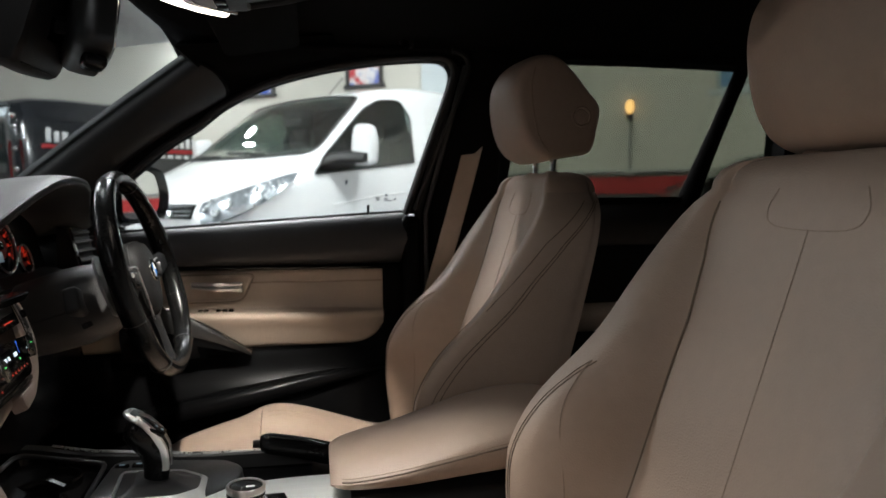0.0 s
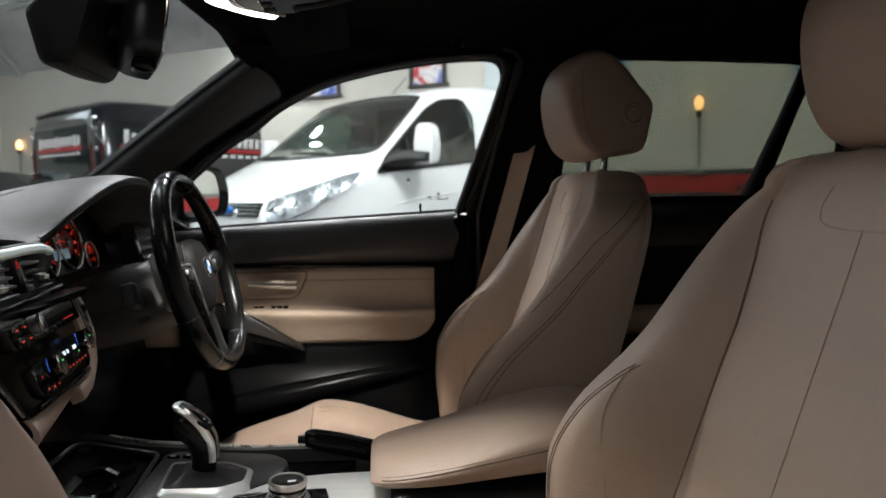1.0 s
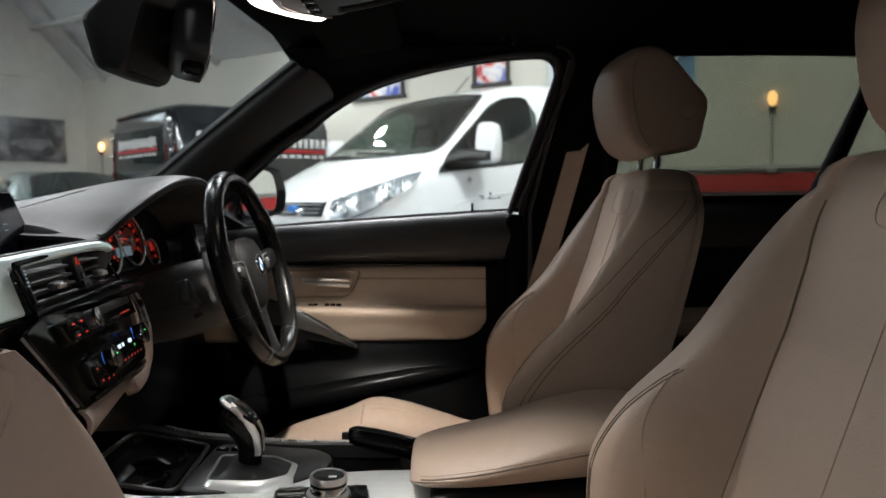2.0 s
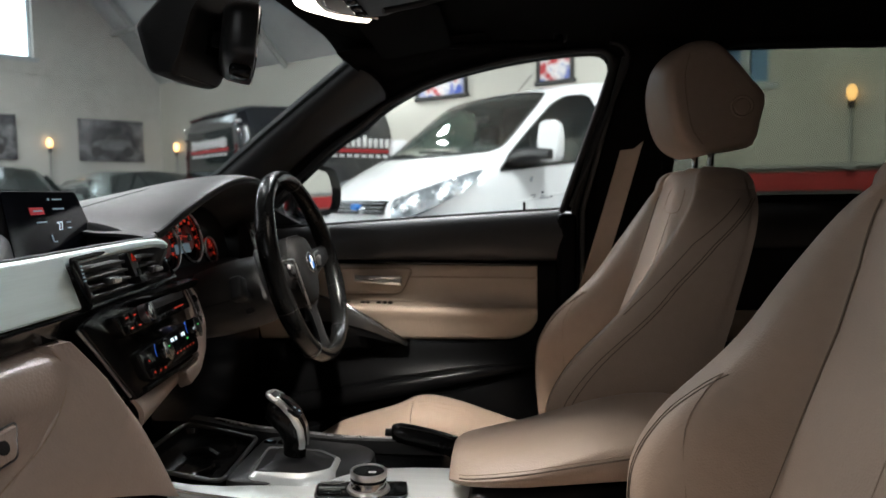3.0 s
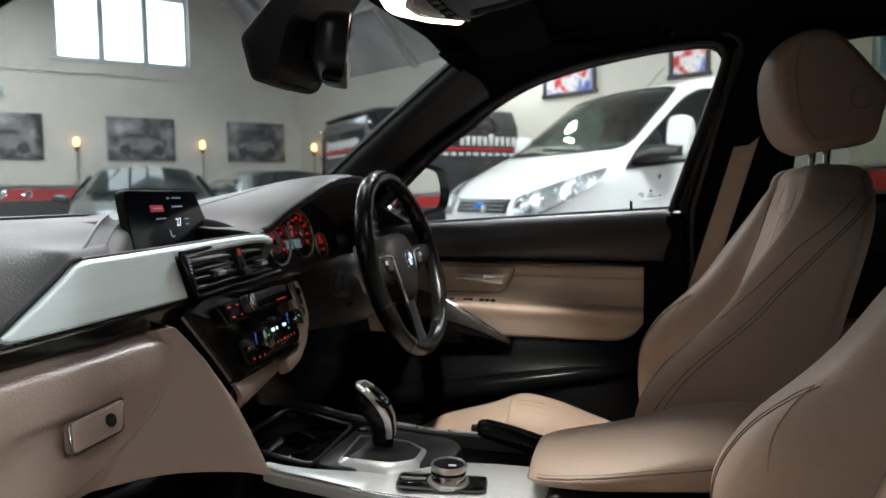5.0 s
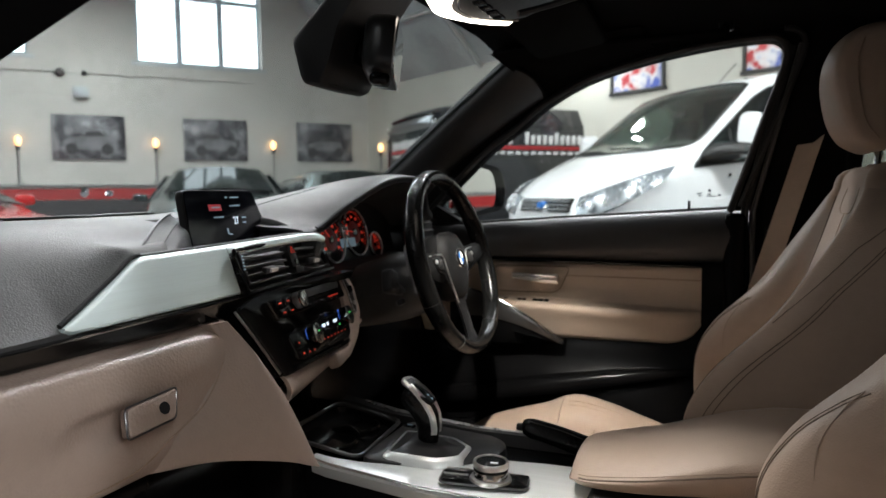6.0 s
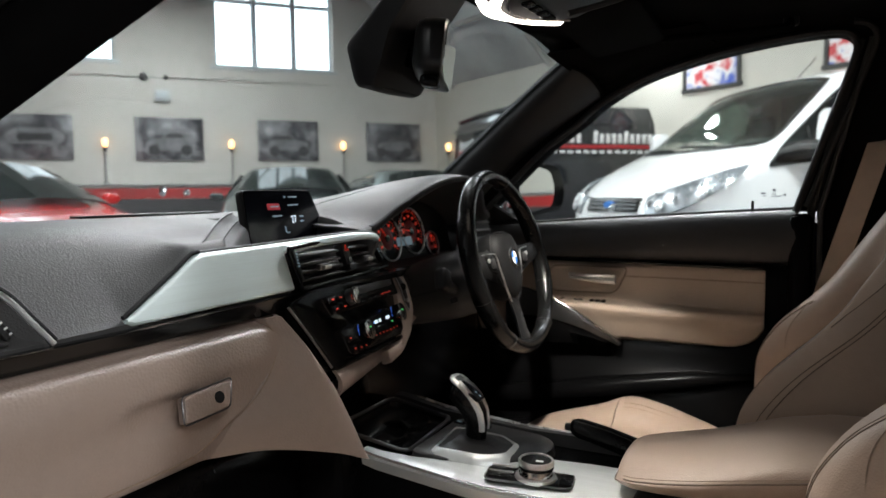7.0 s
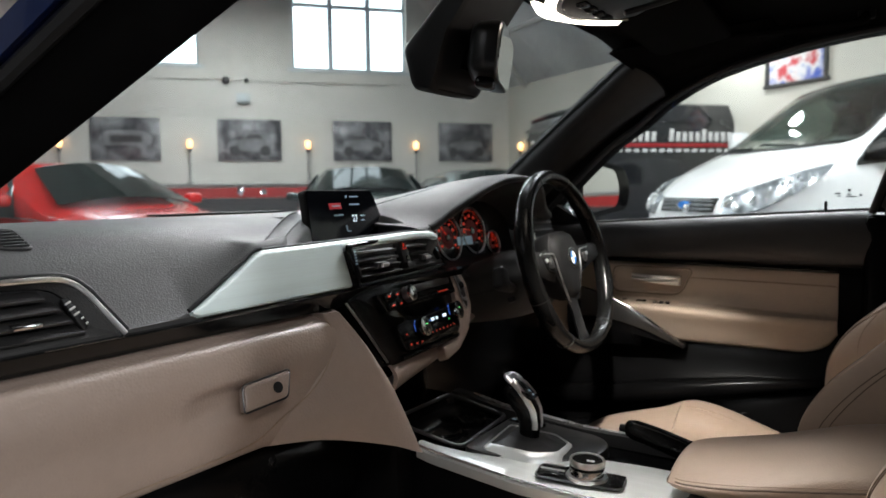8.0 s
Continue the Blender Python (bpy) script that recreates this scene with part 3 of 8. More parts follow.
# rear door on the driver's side
rdoor = thing("rear_door", (0.9, 0.82, 0.35), "rear door with black top and shaded beige leather panel", "car door")
rr = []
for x in np.linspace(0.47, 1.6, 24):
    rr.append(spline([(x, 0.80, 0.975), (x, 0.765, 0.985), (x, 0.735, 0.97), (x, 0.722, 0.92), (x, 0.73, 0.86), (x, 0.748, 0.845)], 15))
part("door_top_pad", sheet(rr, 0.02, (0, 1, 0)), SOFT_BLACK, rdoor)
rb = []
for x in np.linspace(0.50, 1.45, 24):
    rb.append(spline([(x, 0.77, 0.845), (x, 0.752, 0.84), (x, 0.755, 0.78), (x, 0.757, 0.715), (x, 0.70, 0.70), (x, 0.69, 0.67), (x, 0.715, 0.635), (x, 0.77, 0.625)], 22))
part("leather_panel", sheet(rb, 0.012, (0, 1, 0)), LEATHER_WARM, rdoor)
part("lower_panel", between((0.47, 0.73, 0.28), (1.6, 0.80, 0.86), 0.01), BLACK, rdoor)
part("door_handle", tube([(0.86, 0.745, 0.785), (0.92, 0.728, 0.788), (0.99, 0.735, 0.785)], [0.005, 0.008, 0.006], 8, 10), DARK_CHROME, rdoor)

# grab handle and sun visor
grab = thing("grab_handle", (0.05, 0.5, 1.34), "black folding grab handle on the roof lining", "grab handle")
part("handle_bar", tube([(-0.05, 0.545, 1.338), (-0.035, 0.53, 1.322), (0.08, 0.538, 1.320), (0.19, 0.546, 1.322), (0.205, 0.56, 1.340)], 0.009, 8, 22), LINING, grab)
part("handle_mount", box((0.03, 0.02, 0.025), pose(-0.052, 0.548, 1.337), 0.005), BLACK, grab)
part("handle_mount", box((0.03, 0.02, 0.025), pose(0.205, 0.562, 1.340), 0.005), BLACK, grab)
visor = thing("sun_visor", (-0.15, 0.33, 1.33), "folded dark cloth sun visor under the roof", "sun visor")
vm = basis((-0.105, 0.36, 1.322), (0, 1, -0.06), (1, 0, 0.16))
part("visor_body", plate(rounded(rect(0, 0, 0.30, 0.155), 0.03), 0.012, vm, 0.004), LINING, visor)
part("visor_clip", box((0.03, 0.012, 0.014), pose(-0.09, 0.17, 1.335), 0.003), BLACK, visor)

# closed rear half of the cabin on the passenger's side, and its tail: unseen, added to block light
for nm, lo, hi in (("rear_side_panel", (0.50, -0.80, 0.24), (2.0, -0.72, 0.97)), ("tail_panel", (1.96, -0.74, 0.24), (2.04, 0.74, 1.02))):
    solo(nm, between(lo, hi, 0.02), LINING, "unseen dark panel added to block light from the rear", "cabin trim", kind="structure")
solo("rear_side_frame", skin([[(x, y0, z), (x + w, y0, z), (x + w, y0 - 0.05, z), (x, y0 - 0.05, z)] for x, w, y0, z in ((0.50, 0.10, -0.72, 0.95), (0.52, 0.09, -0.66, 1.15), (0.53, 0.08, -0.60, 1.36))]), LINING, "unseen black centre pillar behind the passenger door", "pillar trim", kind="structure")
for nm, pts in (("window_4", ((0.55, -0.74, 0.96), (1.96, -0.74, 0.96), (1.96, -0.62, 1.34), (0.55, -0.62, 1.34))), ("window_5", ((2.0, -0.72, 1.0), (2.0, 0.72, 1.0), (1.98, 0.60, 1.33), (1.98, -0.60, 1.33)))):
    g = solo(nm, skin([[Vector(p) for p in pts], [Vector(p) + Vector((0.003, -0.003, 0)) for p in pts]]), GLASS_DARK, "unseen dark glass added to block light from the rear", "window glass", kind="structure", smooth=False)

# small printed sticker inside the driver's window: unreadable lines as bars
STICKER = material("pale_sticker_print", (0.10, 0.11, 0.12), 0.5, vary=0.1, scale=40)
sticker = thing("window_sticker", tuple(glass_side(0.17, 0.985)), "tiny printed maker's marks on the side window", "sticker")
for x, z, w, h in ((0.150, 0.992, 0.012, 0.003), (0.153, 0.986, 0.008, 0.002), (0.173, 0.999, 0.006, 0.006), (0.173, 0.990, 0.010, 0.002), (0.177, 0.985, 0.022, 0.002), (0.195, 0.988, 0.005, 0.005)):
    g = glass_side(x, z)
    part("mark_bar", box((w, 0.0008, h), pose(g.x, g.y + 0.004, g.z, -18.5), 0), STICKER, sticker)


# ---- dashboard ----
dash = thing("dashboard", (-0.6, 0, 0.5), "charcoal grained dashboard with silver trim and beige lower half", "dashboard")


def face_x(z):
    """The leaning front face of the dashboard."""
    return -0.455 - 0.35 * (z - 0.855)


# lower lip of the soft top, place by place across the car
lip_z = lambda y: float(np.interp(y, [-0.80, -0.50, -0.44, -0.375, -0.20, 0.0, 0.09, 0.13, 0.2, 0.8], [0.853, 0.858, 0.888, 0.925, 0.927, 0.932, 0.921, 0.912, 0.90, 0.90]))
hood_z = curve_of([(0.02, 0.940), (0.10, 0.950), (0.17, 0.985), (0.25, 1.018), (0.33, 1.040), (0.42, 1.046), (0.50, 1.038), (0.57, 1.012), (0.63, 0.975), (0.70, 0.955)])
hood_x = curve_of([(0.02, -0.50), (0.10, -0.500), (0.20, -0.478), (0.32, -0.462), (0.42, -0.458), (0.52, -0.468), (0.62, -0.50), (0.70, -0.52)])
rows = []
smooth = lambda v: (lambda c: c * c * (3 - 2 * c))(max(0.0, min(1.0, v)))


def well(x, y):
    """Depth of the bowl that the display stands in."""
    edge = float(np.interp(x, [-0.68, -0.60, -0.53, -0.48], [-0.173, -0.193, -0.262, -0.322]))
    return 0.052 * smooth((y - edge) / 0.030) * smooth((0.085 - y) / 0.05) * smooth((x + 0.66) / 0.03)


for y in np.linspace(-0.74, 0.08, 130):
    zl = lip_z(y)
    xl = face_x(zl)
    low = max(0.0, 0.93 - zl) / 0.08
    line = spline([(-1.02, y, 0.955), (-0.84, y, 0.967), (-0.70, y, 0.968), (-0.60 + 0.01 * low, y, 0.960), (-0.540 + 0.012 * low, y, 0.944 - 0.012 * low), (xl - 0.012, y, zl + 0.012), (xl + 0.003, y, zl - 0.002)], 64)
    rows.append([(p.x, p.y, p.z - well(p.x, p.y)) for p in line])
part("soft_top", sheet(rows, 0.012, (0, 0, -1)), GRAINED, dash, "grained charcoal soft dashboard top")
rows = []
for y in np.linspace(0.05, 0.70, 44):
    zh, xh = hood_z(y), hood_x(y)
    rows.append(spline([(-1.02, y, 0.955), (-0.86, y, 0.968 + 0.12 * (zh - 0.95)), (-0.72, y, 0.965 + 0.45 * (zh - 0.95)), (-0.60, y, 0.96 + 0.86 * (zh - 0.96)), (xh - 0.04, y, zh - 0.001), (xh, y, zh - 0.006), (xh + 0.004, y, zh - 0.014), (xh - 0.02, y, zh - 0.022), (-0.60, y, max(0.925, zh - 0.055))], 40))
part("instrument_hood", sheet(rows, 0.006, (0, 0, -1)), GRAINED, dash, "grained charcoal hood over the instruments")
part("hood_lip", tube([(hood_x(y) + 0.001, y, hood_z(y) - 0.011) for y in np.linspace(0.09, 0.64, 40)], 0.0065), BLACK, dash)
# side demister let into the dashboard top
DV = basis((-0.575, -0.656, 0.9540), (0.935, 0, -0.355), (0, 1, 0))
dv_o = rounded([(-0.028, -0.018), (0.024, -0.022), (0.030, 0.014), (-0.026, 0.018)], 0.010)
dv = part("demister_vent", plate(dv_o, 0.003, DV, 0.001), BLACK, dash, "small black demister vent")
part("demister_rim", tube([DV @ Vector((x, y, 0.003)) for x, y in dv_o], 0.0022, 6, closed=True), SOFT_BLACK, dv)
for k in range(6):
    part("demister_slat", box((0.0020, 0.028, 0.003), DV @ pose(-0.021 + 0.0084 * k, 0.0, 0.0042), 0.0006), SOFT_BLACK, dv)
# stitched line that runs over the hood
part("hood_seam", tube([(-0.70 + 0.5 * (y - 0.1), y, 0.9605 + (0.45 + 0.9 * (y - 0.1)) * (hood_z(y) - 0.95) + 0.009) for y in np.linspace(0.10, 0.30, 14)], 0.0008, 6), SOFT_BLACK, dash)

# silver trim with a slanting end, running as a narrow band over the middle vents
FACE = basis((-0.455, 0, 0.855), (0, 1, 0), (-0.35, 0, 1))
fv = lambda y, z: (y, (z - 0.855) * 1.0595)
def face_plate(pairs, thick=0.010, lift=-0.002):
    """A plate on the leaning face from pairs of lower and upper edge points (y, z), with a rounded rim."""
    rows = []
    for (ya, za), (yb, zb) in pairs:
        lo, hi = fv(ya, za), fv(yb, zb)
        d = min(0.0025, abs(hi[1] - lo[1]) * 0.3)
        e = min(0.009, abs(hi[1] - lo[1]) * 0.45)
        rows.append([FACE @ Vector(p) for p in ((lo[0], lo[1], lift), (lo[0], lo[1], lift + thick - 0.0022), (lo[0], lo[1] + d, lift + thick), (hi[0], hi[1] - e, lift + thick), (hi[0], hi[1] - e * 0.55, lift + thick - 0.0008), (hi[0], hi[1] - e * 0.2, lift + thick - 0.0030), (hi[0], hi[1], lift + thick - 0.0055), (hi[0], hi[1], lift))])
    return skin(rows)


main = [((-0.506, 0.8565), (-0.5058, 0.8605)), ((-0.497, 0.8525), (-0.492, 0.867)), ((-0.46, 0.8530), (-0.452, 0.8865)), ((-0.42, 0.8535), (-0.410, 0.9075)), ((-0.385, 0.8540), (-0.3815, 0.9230)), ((-0.370, 0.8542), (-0.366, 0.9262)), ((-0.30, 0.8550), (-0.30, 0.9272)), ((-0.24, 0.8560), (-0.24, 0.9282)), ((-0.205, 0.8567), (-0.205, 0.9290))]
part("silver_trim", face_plate(main), ALU, dash, "brushed silver dashboard trim")
band = [((-0.2045, 0.9120), (-0.2045, 0.9290)), ((-0.10, 0.9175), (-0.10, 0.9315)), ((0.0, 0.9205), (0.0, 0.9335)), ((0.045, 0.9200), (0.050, 0.9325)), ((0.062, 0.9180), (0.066, 0.9290)), ((0.071, 0.9150), (0.073, 0.9245))]
part("trim_gasket", tube([FACE @ Vector((fv(*hi)[0] - 0.003, fv(*hi)[1] + 0.002, 0.0045)) for lo, hi in main[:6]], 0.0030, 8, 40), BLACK, dash)
part("silver_trim", face_plate(band), ALU, dash, "brushed silver band over the vents")
# the soft top's rolled hem behind the trim's upper edge
part("top_hem", tube([FACE @ Vector((fv(*hi)[0], fv(*hi)[1] + 0.0005, -0.0005)) for lo, hi in main[1:] + band[1:]], 0.0036, 8, 60), SOFT_BLACK, dash)
# gloss black strip and its thin bright line
rows = []
for y in np.linspace(-0.76, 0.13, 40):
    zt = float(np.interp(y, [-0.76, -0.5, -0.2, 0.13], [0.850, 0.8505, 0.856, 0.858]))
    zb = float(np.interp(y, [-0.76, -0.24, -0.1, 0.13], [0.8285, 0.829, 0.840, 0.844]))
    rows.append([(face_x(zt) - 0.01, y, zt), (face_x(zt) + 0.0095, y, zt - 0.0005), (face_x(zt) + 0.0110, y, zt - 0.0025), (face_x(zt) + 0.0085, y, (zt + zb) / 2), (face_x(zt) + 0.004, y, zb), (face_x(zb) - 0.02, y, zb - 0.001)])
part("gloss_strip", skin(rows), GLOSS, dash)
part("bright_line", tube([(face_x(0.853) + 0.008, y, 0.8525 + 0.004 * max(0, y + 0.5)) for y in np.linspace(-0.49, -0.19, 12)], 0.0011, 6), CHROME, dash)
# shadow rebate and beige lower half
rows = []
for y in np.linspace(-0.76, -0.270, 100):
    line = spline([(face_x(0.828) - 0.022, y, 0.832), (face_x(0.828) - 0.012, y, 0.824), (face_x(0.822) - 0.006, y, 0.820), (face_x(0.81) + 0.006, y, 0.812), (face_x(0.78) + 0.006, y, 0.785), (face_x(0.765) + 0.001, y, 0.762), (face_x(0.74) - 0.012, y, 0.735), (face_x(0.70) - 0.026, y, 0.70), (face_x(0.68) - 0.037, y, 0.678), (face_x(0.664) - 0.052, y, 0.665), (face_x(0.655) - 0.09, y, 0.656)], 64)
    rows.append([Vector((p.x - 0.013 * smooth((p.y + 0.555) / 0.07) * smooth((-0.425 - p.y) / 0.02) * smooth((p.z - 0.722) / 0.016) * smooth((0.772 - p.z) / 0.018), p.y, p.z)) for p in line])
part("glovebox_lid", sheet(rows, 0.012, (-1, 0, 0)), DASH_LEATHER, dash, "beige grained glovebox lid")
gap = [(-0.285, 0.823), (-0.277, 0.806), (-0.283, 0.780), (-0.300, 0.752), (-0.329, 0.724), (-0.384, 0.702), (-0.426, 0.683), (-0.48, 0.677), (-0.62, 0.678), (-0.74, 0.680)]
lid_x = lambda z: face_x(z) + float(np.interp(z, [0.66, 0.678, 0.70, 0.735, 0.762, 0.785, 0.812], [-0.052, -0.0365, -0.0255, -0.0115, 0.0015, 0.0065, 0.0065]))
part("lid_gap", tube([(lid_x(z) + 0.0002, y, z) for y, z in gap], 0.0011, 6, 50), SEAM, dash)
# latch in its bowl
LATCH = basis((lid_x(0.748) + 0.003, -0.428, 0.746), (0.02, 1, 0.0), (-0.30, 0, 1))
latch = part("glovebox_latch", plate(rounded([(-0.039, -0.017), (0.034, -0.013), (0.047, 0.020), (-0.033, 0.015)], 0.006), 0.012, LATCH, 0.003), DASH_LEATHER, dash, "beige glovebox latch with silver edge")
edge = [LATCH @ Vector((x, y, 0.0095)) for x, y in rounded([(-0.0405, -0.0185), (0.035, -0.0145), (0.0485, 0.0215), (-0.0345, 0.0165)], 0.006)]
part("latch_edge", tube(edge, 0.0012, 6, closed=True), DARK_CHROME, latch)
part("keyhole", disc(0.0075, 0.0015, LATCH @ Matrix.Translation((0.019, 0.002, 0.0118)), 20), BLACK, latch)
# beige knee panel that sweeps down to the console: crease beside the lid, rounded ridge, then the side towards the stack
rows = []
for s in np.linspace(0, 1, 30):
    zl = 0.828 - 0.163 * s
    yl = float(np.interp(zl, [0.640, 0.655, 0.675, 0.702, 0.724, 0.752, 0.780, 0.806, 0.828], [-0.46, -0.415, -0.400, -0.372, -0.329, -0.300, -0.282, -0.277, -0.285]))
    zr = 0.828 - 0.232 * s
    yr = float(np.interp(zr, [0.59, 0.61, 0.71, 0.774, 0.828], [-0.160, -0.170, -0.200, -0.227, -0.262]))
    a = Vector((lid_x(max(zl, 0.665)) - 0.0005 - 0.02 * max(0, s - 0.85), yl, zl))
    c = Vector((face_x(zr) + 0.012 + 0.010 * math.sin(math.pi * s), yr, zr))
    m1 = a.lerp(c, 0.35) + Vector((0.004 * s, 0, 0.014 * s))
    m2 = a.lerp(c, 0.75) + Vector((0.010, 0, 0.002 + 0.009 * s))
    rows.append(spline([a + Vector((-0.012, -0.003, 0)), a, m1, m2, c, c + Vector((-0.010, 0.010, 0)), c + Vector((-0.05, 0.022, 0.004)), c + Vector((-0.12, 0.045, 0.01))], 30))
part("knee_panel", sheet(rows, 0.01, (-1, 0, 0)), DASH_LEATHER, dash, "beige knee panel beside the centre stack")
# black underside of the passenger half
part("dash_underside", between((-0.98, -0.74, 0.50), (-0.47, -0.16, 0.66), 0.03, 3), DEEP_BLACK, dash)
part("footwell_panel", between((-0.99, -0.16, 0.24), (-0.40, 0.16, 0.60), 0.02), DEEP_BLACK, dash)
# beige strip under the stack towards the driver
rows = []
for s in np.linspace(0, 1, 20):
    y = -0.165 + 0.50 * s
    zt = 0.728 + 0.004 * s + 0.03 * max(0, s - 0.45)
    xt = -0.405 - 0.10 * s - 0.05 * max(0, s - 0.4)
    d = 0.045 - 0.030 * s
    rows.append(spline([(xt - 0.02, y, zt + 0.006), (xt, y, zt), (xt + 0.012, y, zt - d * 0.45), (xt - 0.004, y, zt - d), (xt - 0.05, y, zt - d - 0.01)], 14))
part("lower_trim", sheet(rows, 0.008, (-1, 0, 0)), DASH_LEATHER, dash, "beige trim below the centre stack")
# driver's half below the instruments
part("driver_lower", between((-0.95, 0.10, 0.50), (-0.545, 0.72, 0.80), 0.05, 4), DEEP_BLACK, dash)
part("driver_fascia", skin([spline([(-0.66, y, 0.835), (-0.60, y, 0.834), (-0.56, y, 0.832), (-0.525, y, 0.828), (-0.508, y, 0.815), (-0.52, y, 0.77)], 12) for y in (0.10, 0.2, 0.4, 0.55, 0.72)], closed=False), BLACK, dash)

# passenger end vent
pv = part("vent_housing", plate([fv(*p) for p in ((-0.76, 0.848), (-0.606, 0.852), (-0.640, 0.897), (-0.664, 0.9115), (-0.76, 0.914))], 0.004, FACE @ Matrix.Translation((0, 0, -0.012))), BLACK, dash, "black air vent with chrome surround")
ring = spline([(face_x(z) + 0.007, y, z) for y, z in ((-0.775, 0.9195), (-0.70, 0.9195), (-0.655, 0.9165), (-0.633, 0.9025), (-0.615, 0.877), (-0.598, 0.852))], 40)
part("vent_ring", tube(ring, 0.0031, 8, squash=1.0), CHROME_EDGE, pv, "bright satin vent surround")
part("vent_gasket", tube([p + Vector((-0.004, 0.0045, 0.0035)) for p in ring], 0.0032, 8), BLACK, pv)
part("vent_flange", sheet([[p + Vector((-0.003, -0.002, -0.002)), p + Vector((-0.008, -0.014, -0.008 - 0.004 * k / 40)), p + Vector((-0.016, -0.018, -0.011))] for k, p in enumerate(ring)], 0.002, (-1, 0, 0)), GRAINED_DARK, pv)
part("bright_line", tube([(face_x(0.850) + 0.010, y, 0.8492) for y in np.linspace(-0.69, -0.602, 8)], 0.0008, 6), CHROME, pv)
for z in (0.902, 0.889, 0.876, 0.863):
    y1 = float(np.interp(z, [0.85, 0.897, 0.912], [-0.632, -0.668, -0.69]))
    part("vent_slat", box((0.020, 0.115, 0.0035), pose(face_x(z) - 0.002, y1 - 0.0575, z, 0, 22, 0), 0.0012), GRAINED_DARK, pv)
part("vent_tab", box((0.010, 0.030, 0.004), pose(face_x(0.876) + 0.010, -0.702, 0.876, 0, 20, 0), 0.0015), CHROME, pv)
part("vent_wheel", box((0.008, 0.008, 0.040), pose(face_x(0.882) + 0.003, -0.648, 0.880, 24, -18, 0), 0.003), BLACK, pv)
for k in range(5):
    part("wheel_rib", box((0.0025, 0.0075, 0.0022), pose(face_x(0.882) + 0.0075, -0.6565 + 0.0045 * k, 0.893 - 0.0062 * k, 24, -18, 0), 0.0006), HANDLE, pv)
# small demister grille on the top
dv = part("demister_grille", plate(rounded(rect(0, 0, 0.085, 0.034), 0.012), 0.004, basis((-0.545, -0.757, 0.9455), (0, 1, 0), (-1, 0, 0.2)), 0.001), BLACK, dash)
for k in range(6):
    part("grille_slat", box((0.0022, 0.074, 0.003), pose(-0.557 + 0.005 * k, -0.757, 0.951 - 0.0011 * k, 0, 12, 0), 0), GRAINED, dv)
part("screen_vent", box((0.03, 0.30, 0.004), pose(-0.80, -0.16, 0.971), 0.001), BLACK, dash)

# ---- centre stack ----
stack = thing("centre_stack", (-0.457, -0.03, 0.6), "gloss black centre stack with radio, climate controls and vents", "centre stack")
ST = basis((-0.457, -0.03, 0.83), (-0.12, 1, 0), (-0.35, 0, 1))
on = lambda x, y, z=0.0: ST @ Matrix.Translation((x, y, z))
part("stack_body", plate([(-0.18, 0.088), (-0.15, -0.105), (0.09, -0.105), (0.15, 0.03), (0.115, 0.100)], 0.06, on(0, 0, -0.075)), BLACK, stack)
part("gloss_panel", plate(rounded([(-0.208, 0.012), (-0.142, -0.108), (0.090, -0.108), (0.130, -0.045), (0.150, 0.020), (-0.15, 0.024)], 0.012), 0.012, on(0, 0, -0.008), 0.003), GLOSS, stack)
part("panel_edge", tube([ST @ Vector(p) for p in ((-0.210, 0.008, 0.0), (-0.178, -0.045, 0.0), (-0.148, -0.100, 0.0))], 0.0022, 6, 14), DARK_CHROME, stack)
# vents
for x0, x1, name in ((-0.155, -0.022, "left"), (0.022, 0.112, "right")):
    v = part("air_vent", plate([(x0 - 0.012, 0.036), (x1 + 0.004, 0.036), (x1 + (0.004 if name == "left" else -0.014), 0.093), (x0 - (0.018 if name == "left" else 0.004), 0.087)], 0.004, on(0, 0, -0.018)), BLACK, stack)
    for k, yy in enumerate((0.044, 0.0565, 0.069, 0.0815)):
        sh = -0.004 * k if name == "right" else 0
        part("vent_slat", box((x1 - x0 + sh, 0.0042, 0.020), on((x0 + x1 + sh) / 2, yy, -0.002) @ pose(0, 0, 0, 22, 0, 0), 0.0013), GRAINED_DARK, v)
    part("vent_tab", box((0.030, 0.010, 0.010), on((x0 + x1) / 2 - 0.006, 0.056, 0.010) @ pose(0, 0, 0, 22, 0, 0), 0.002), DARK_CHROME, v)
    part("tab_face", box((0.021, 0.0065, 0.004), on((x0 + x1) / 2 - 0.002, 0.053, 0.0165) @ pose(0, 0, 0, 22, 0, 0), 0.001), HANDLE, v)
part("vent_frame", tube([ST @ Vector(p) for p in ((-0.163, 0.030, 0.004), (-0.168, 0.060, 0.005), (-0.175, 0.087, 0.006), (-0.168, 0.0945, 0.006), (-0.05, 0.0975, 0.006), (0.085, 0.1000, 0.006), (0.112, 0.090, 0.006), (0.135, 0.062, 0.005), (0.150, 0.034, 0.004), (0.0, 0.030, 0.005))], 0.0034, 8, closed=True), GLOSS, stack)
part("vent_wheel", box((0.007, 0.052, 0.010), on(-0.158, 0.066, 0.003) @ pose(0, 0, 0, 0, 0, 5), 0.002), BLACK, stack)
part("vent_wheel", box((0.007, 0.045, 0.010), on(0.126, 0.068, 0.003) @ pose(0, 0, 0, 0, 0, 24), 0.002), BLACK, stack)
for k in range(5):
    part("wheel_mark", box((0.0042, 0.0022, 0.002), on(-0.160 + 0.001 * k, 0.064 + 0.005 * k, 0.0082), 0), PALE_GLOW, stack)
    part("wheel_mark", box((0.0038, 0.0022, 0.002), on(0.128 - 0.002 * k, 0.064 + 0.005 * k, 0.0082), 0), PALE_GLOW, stack)
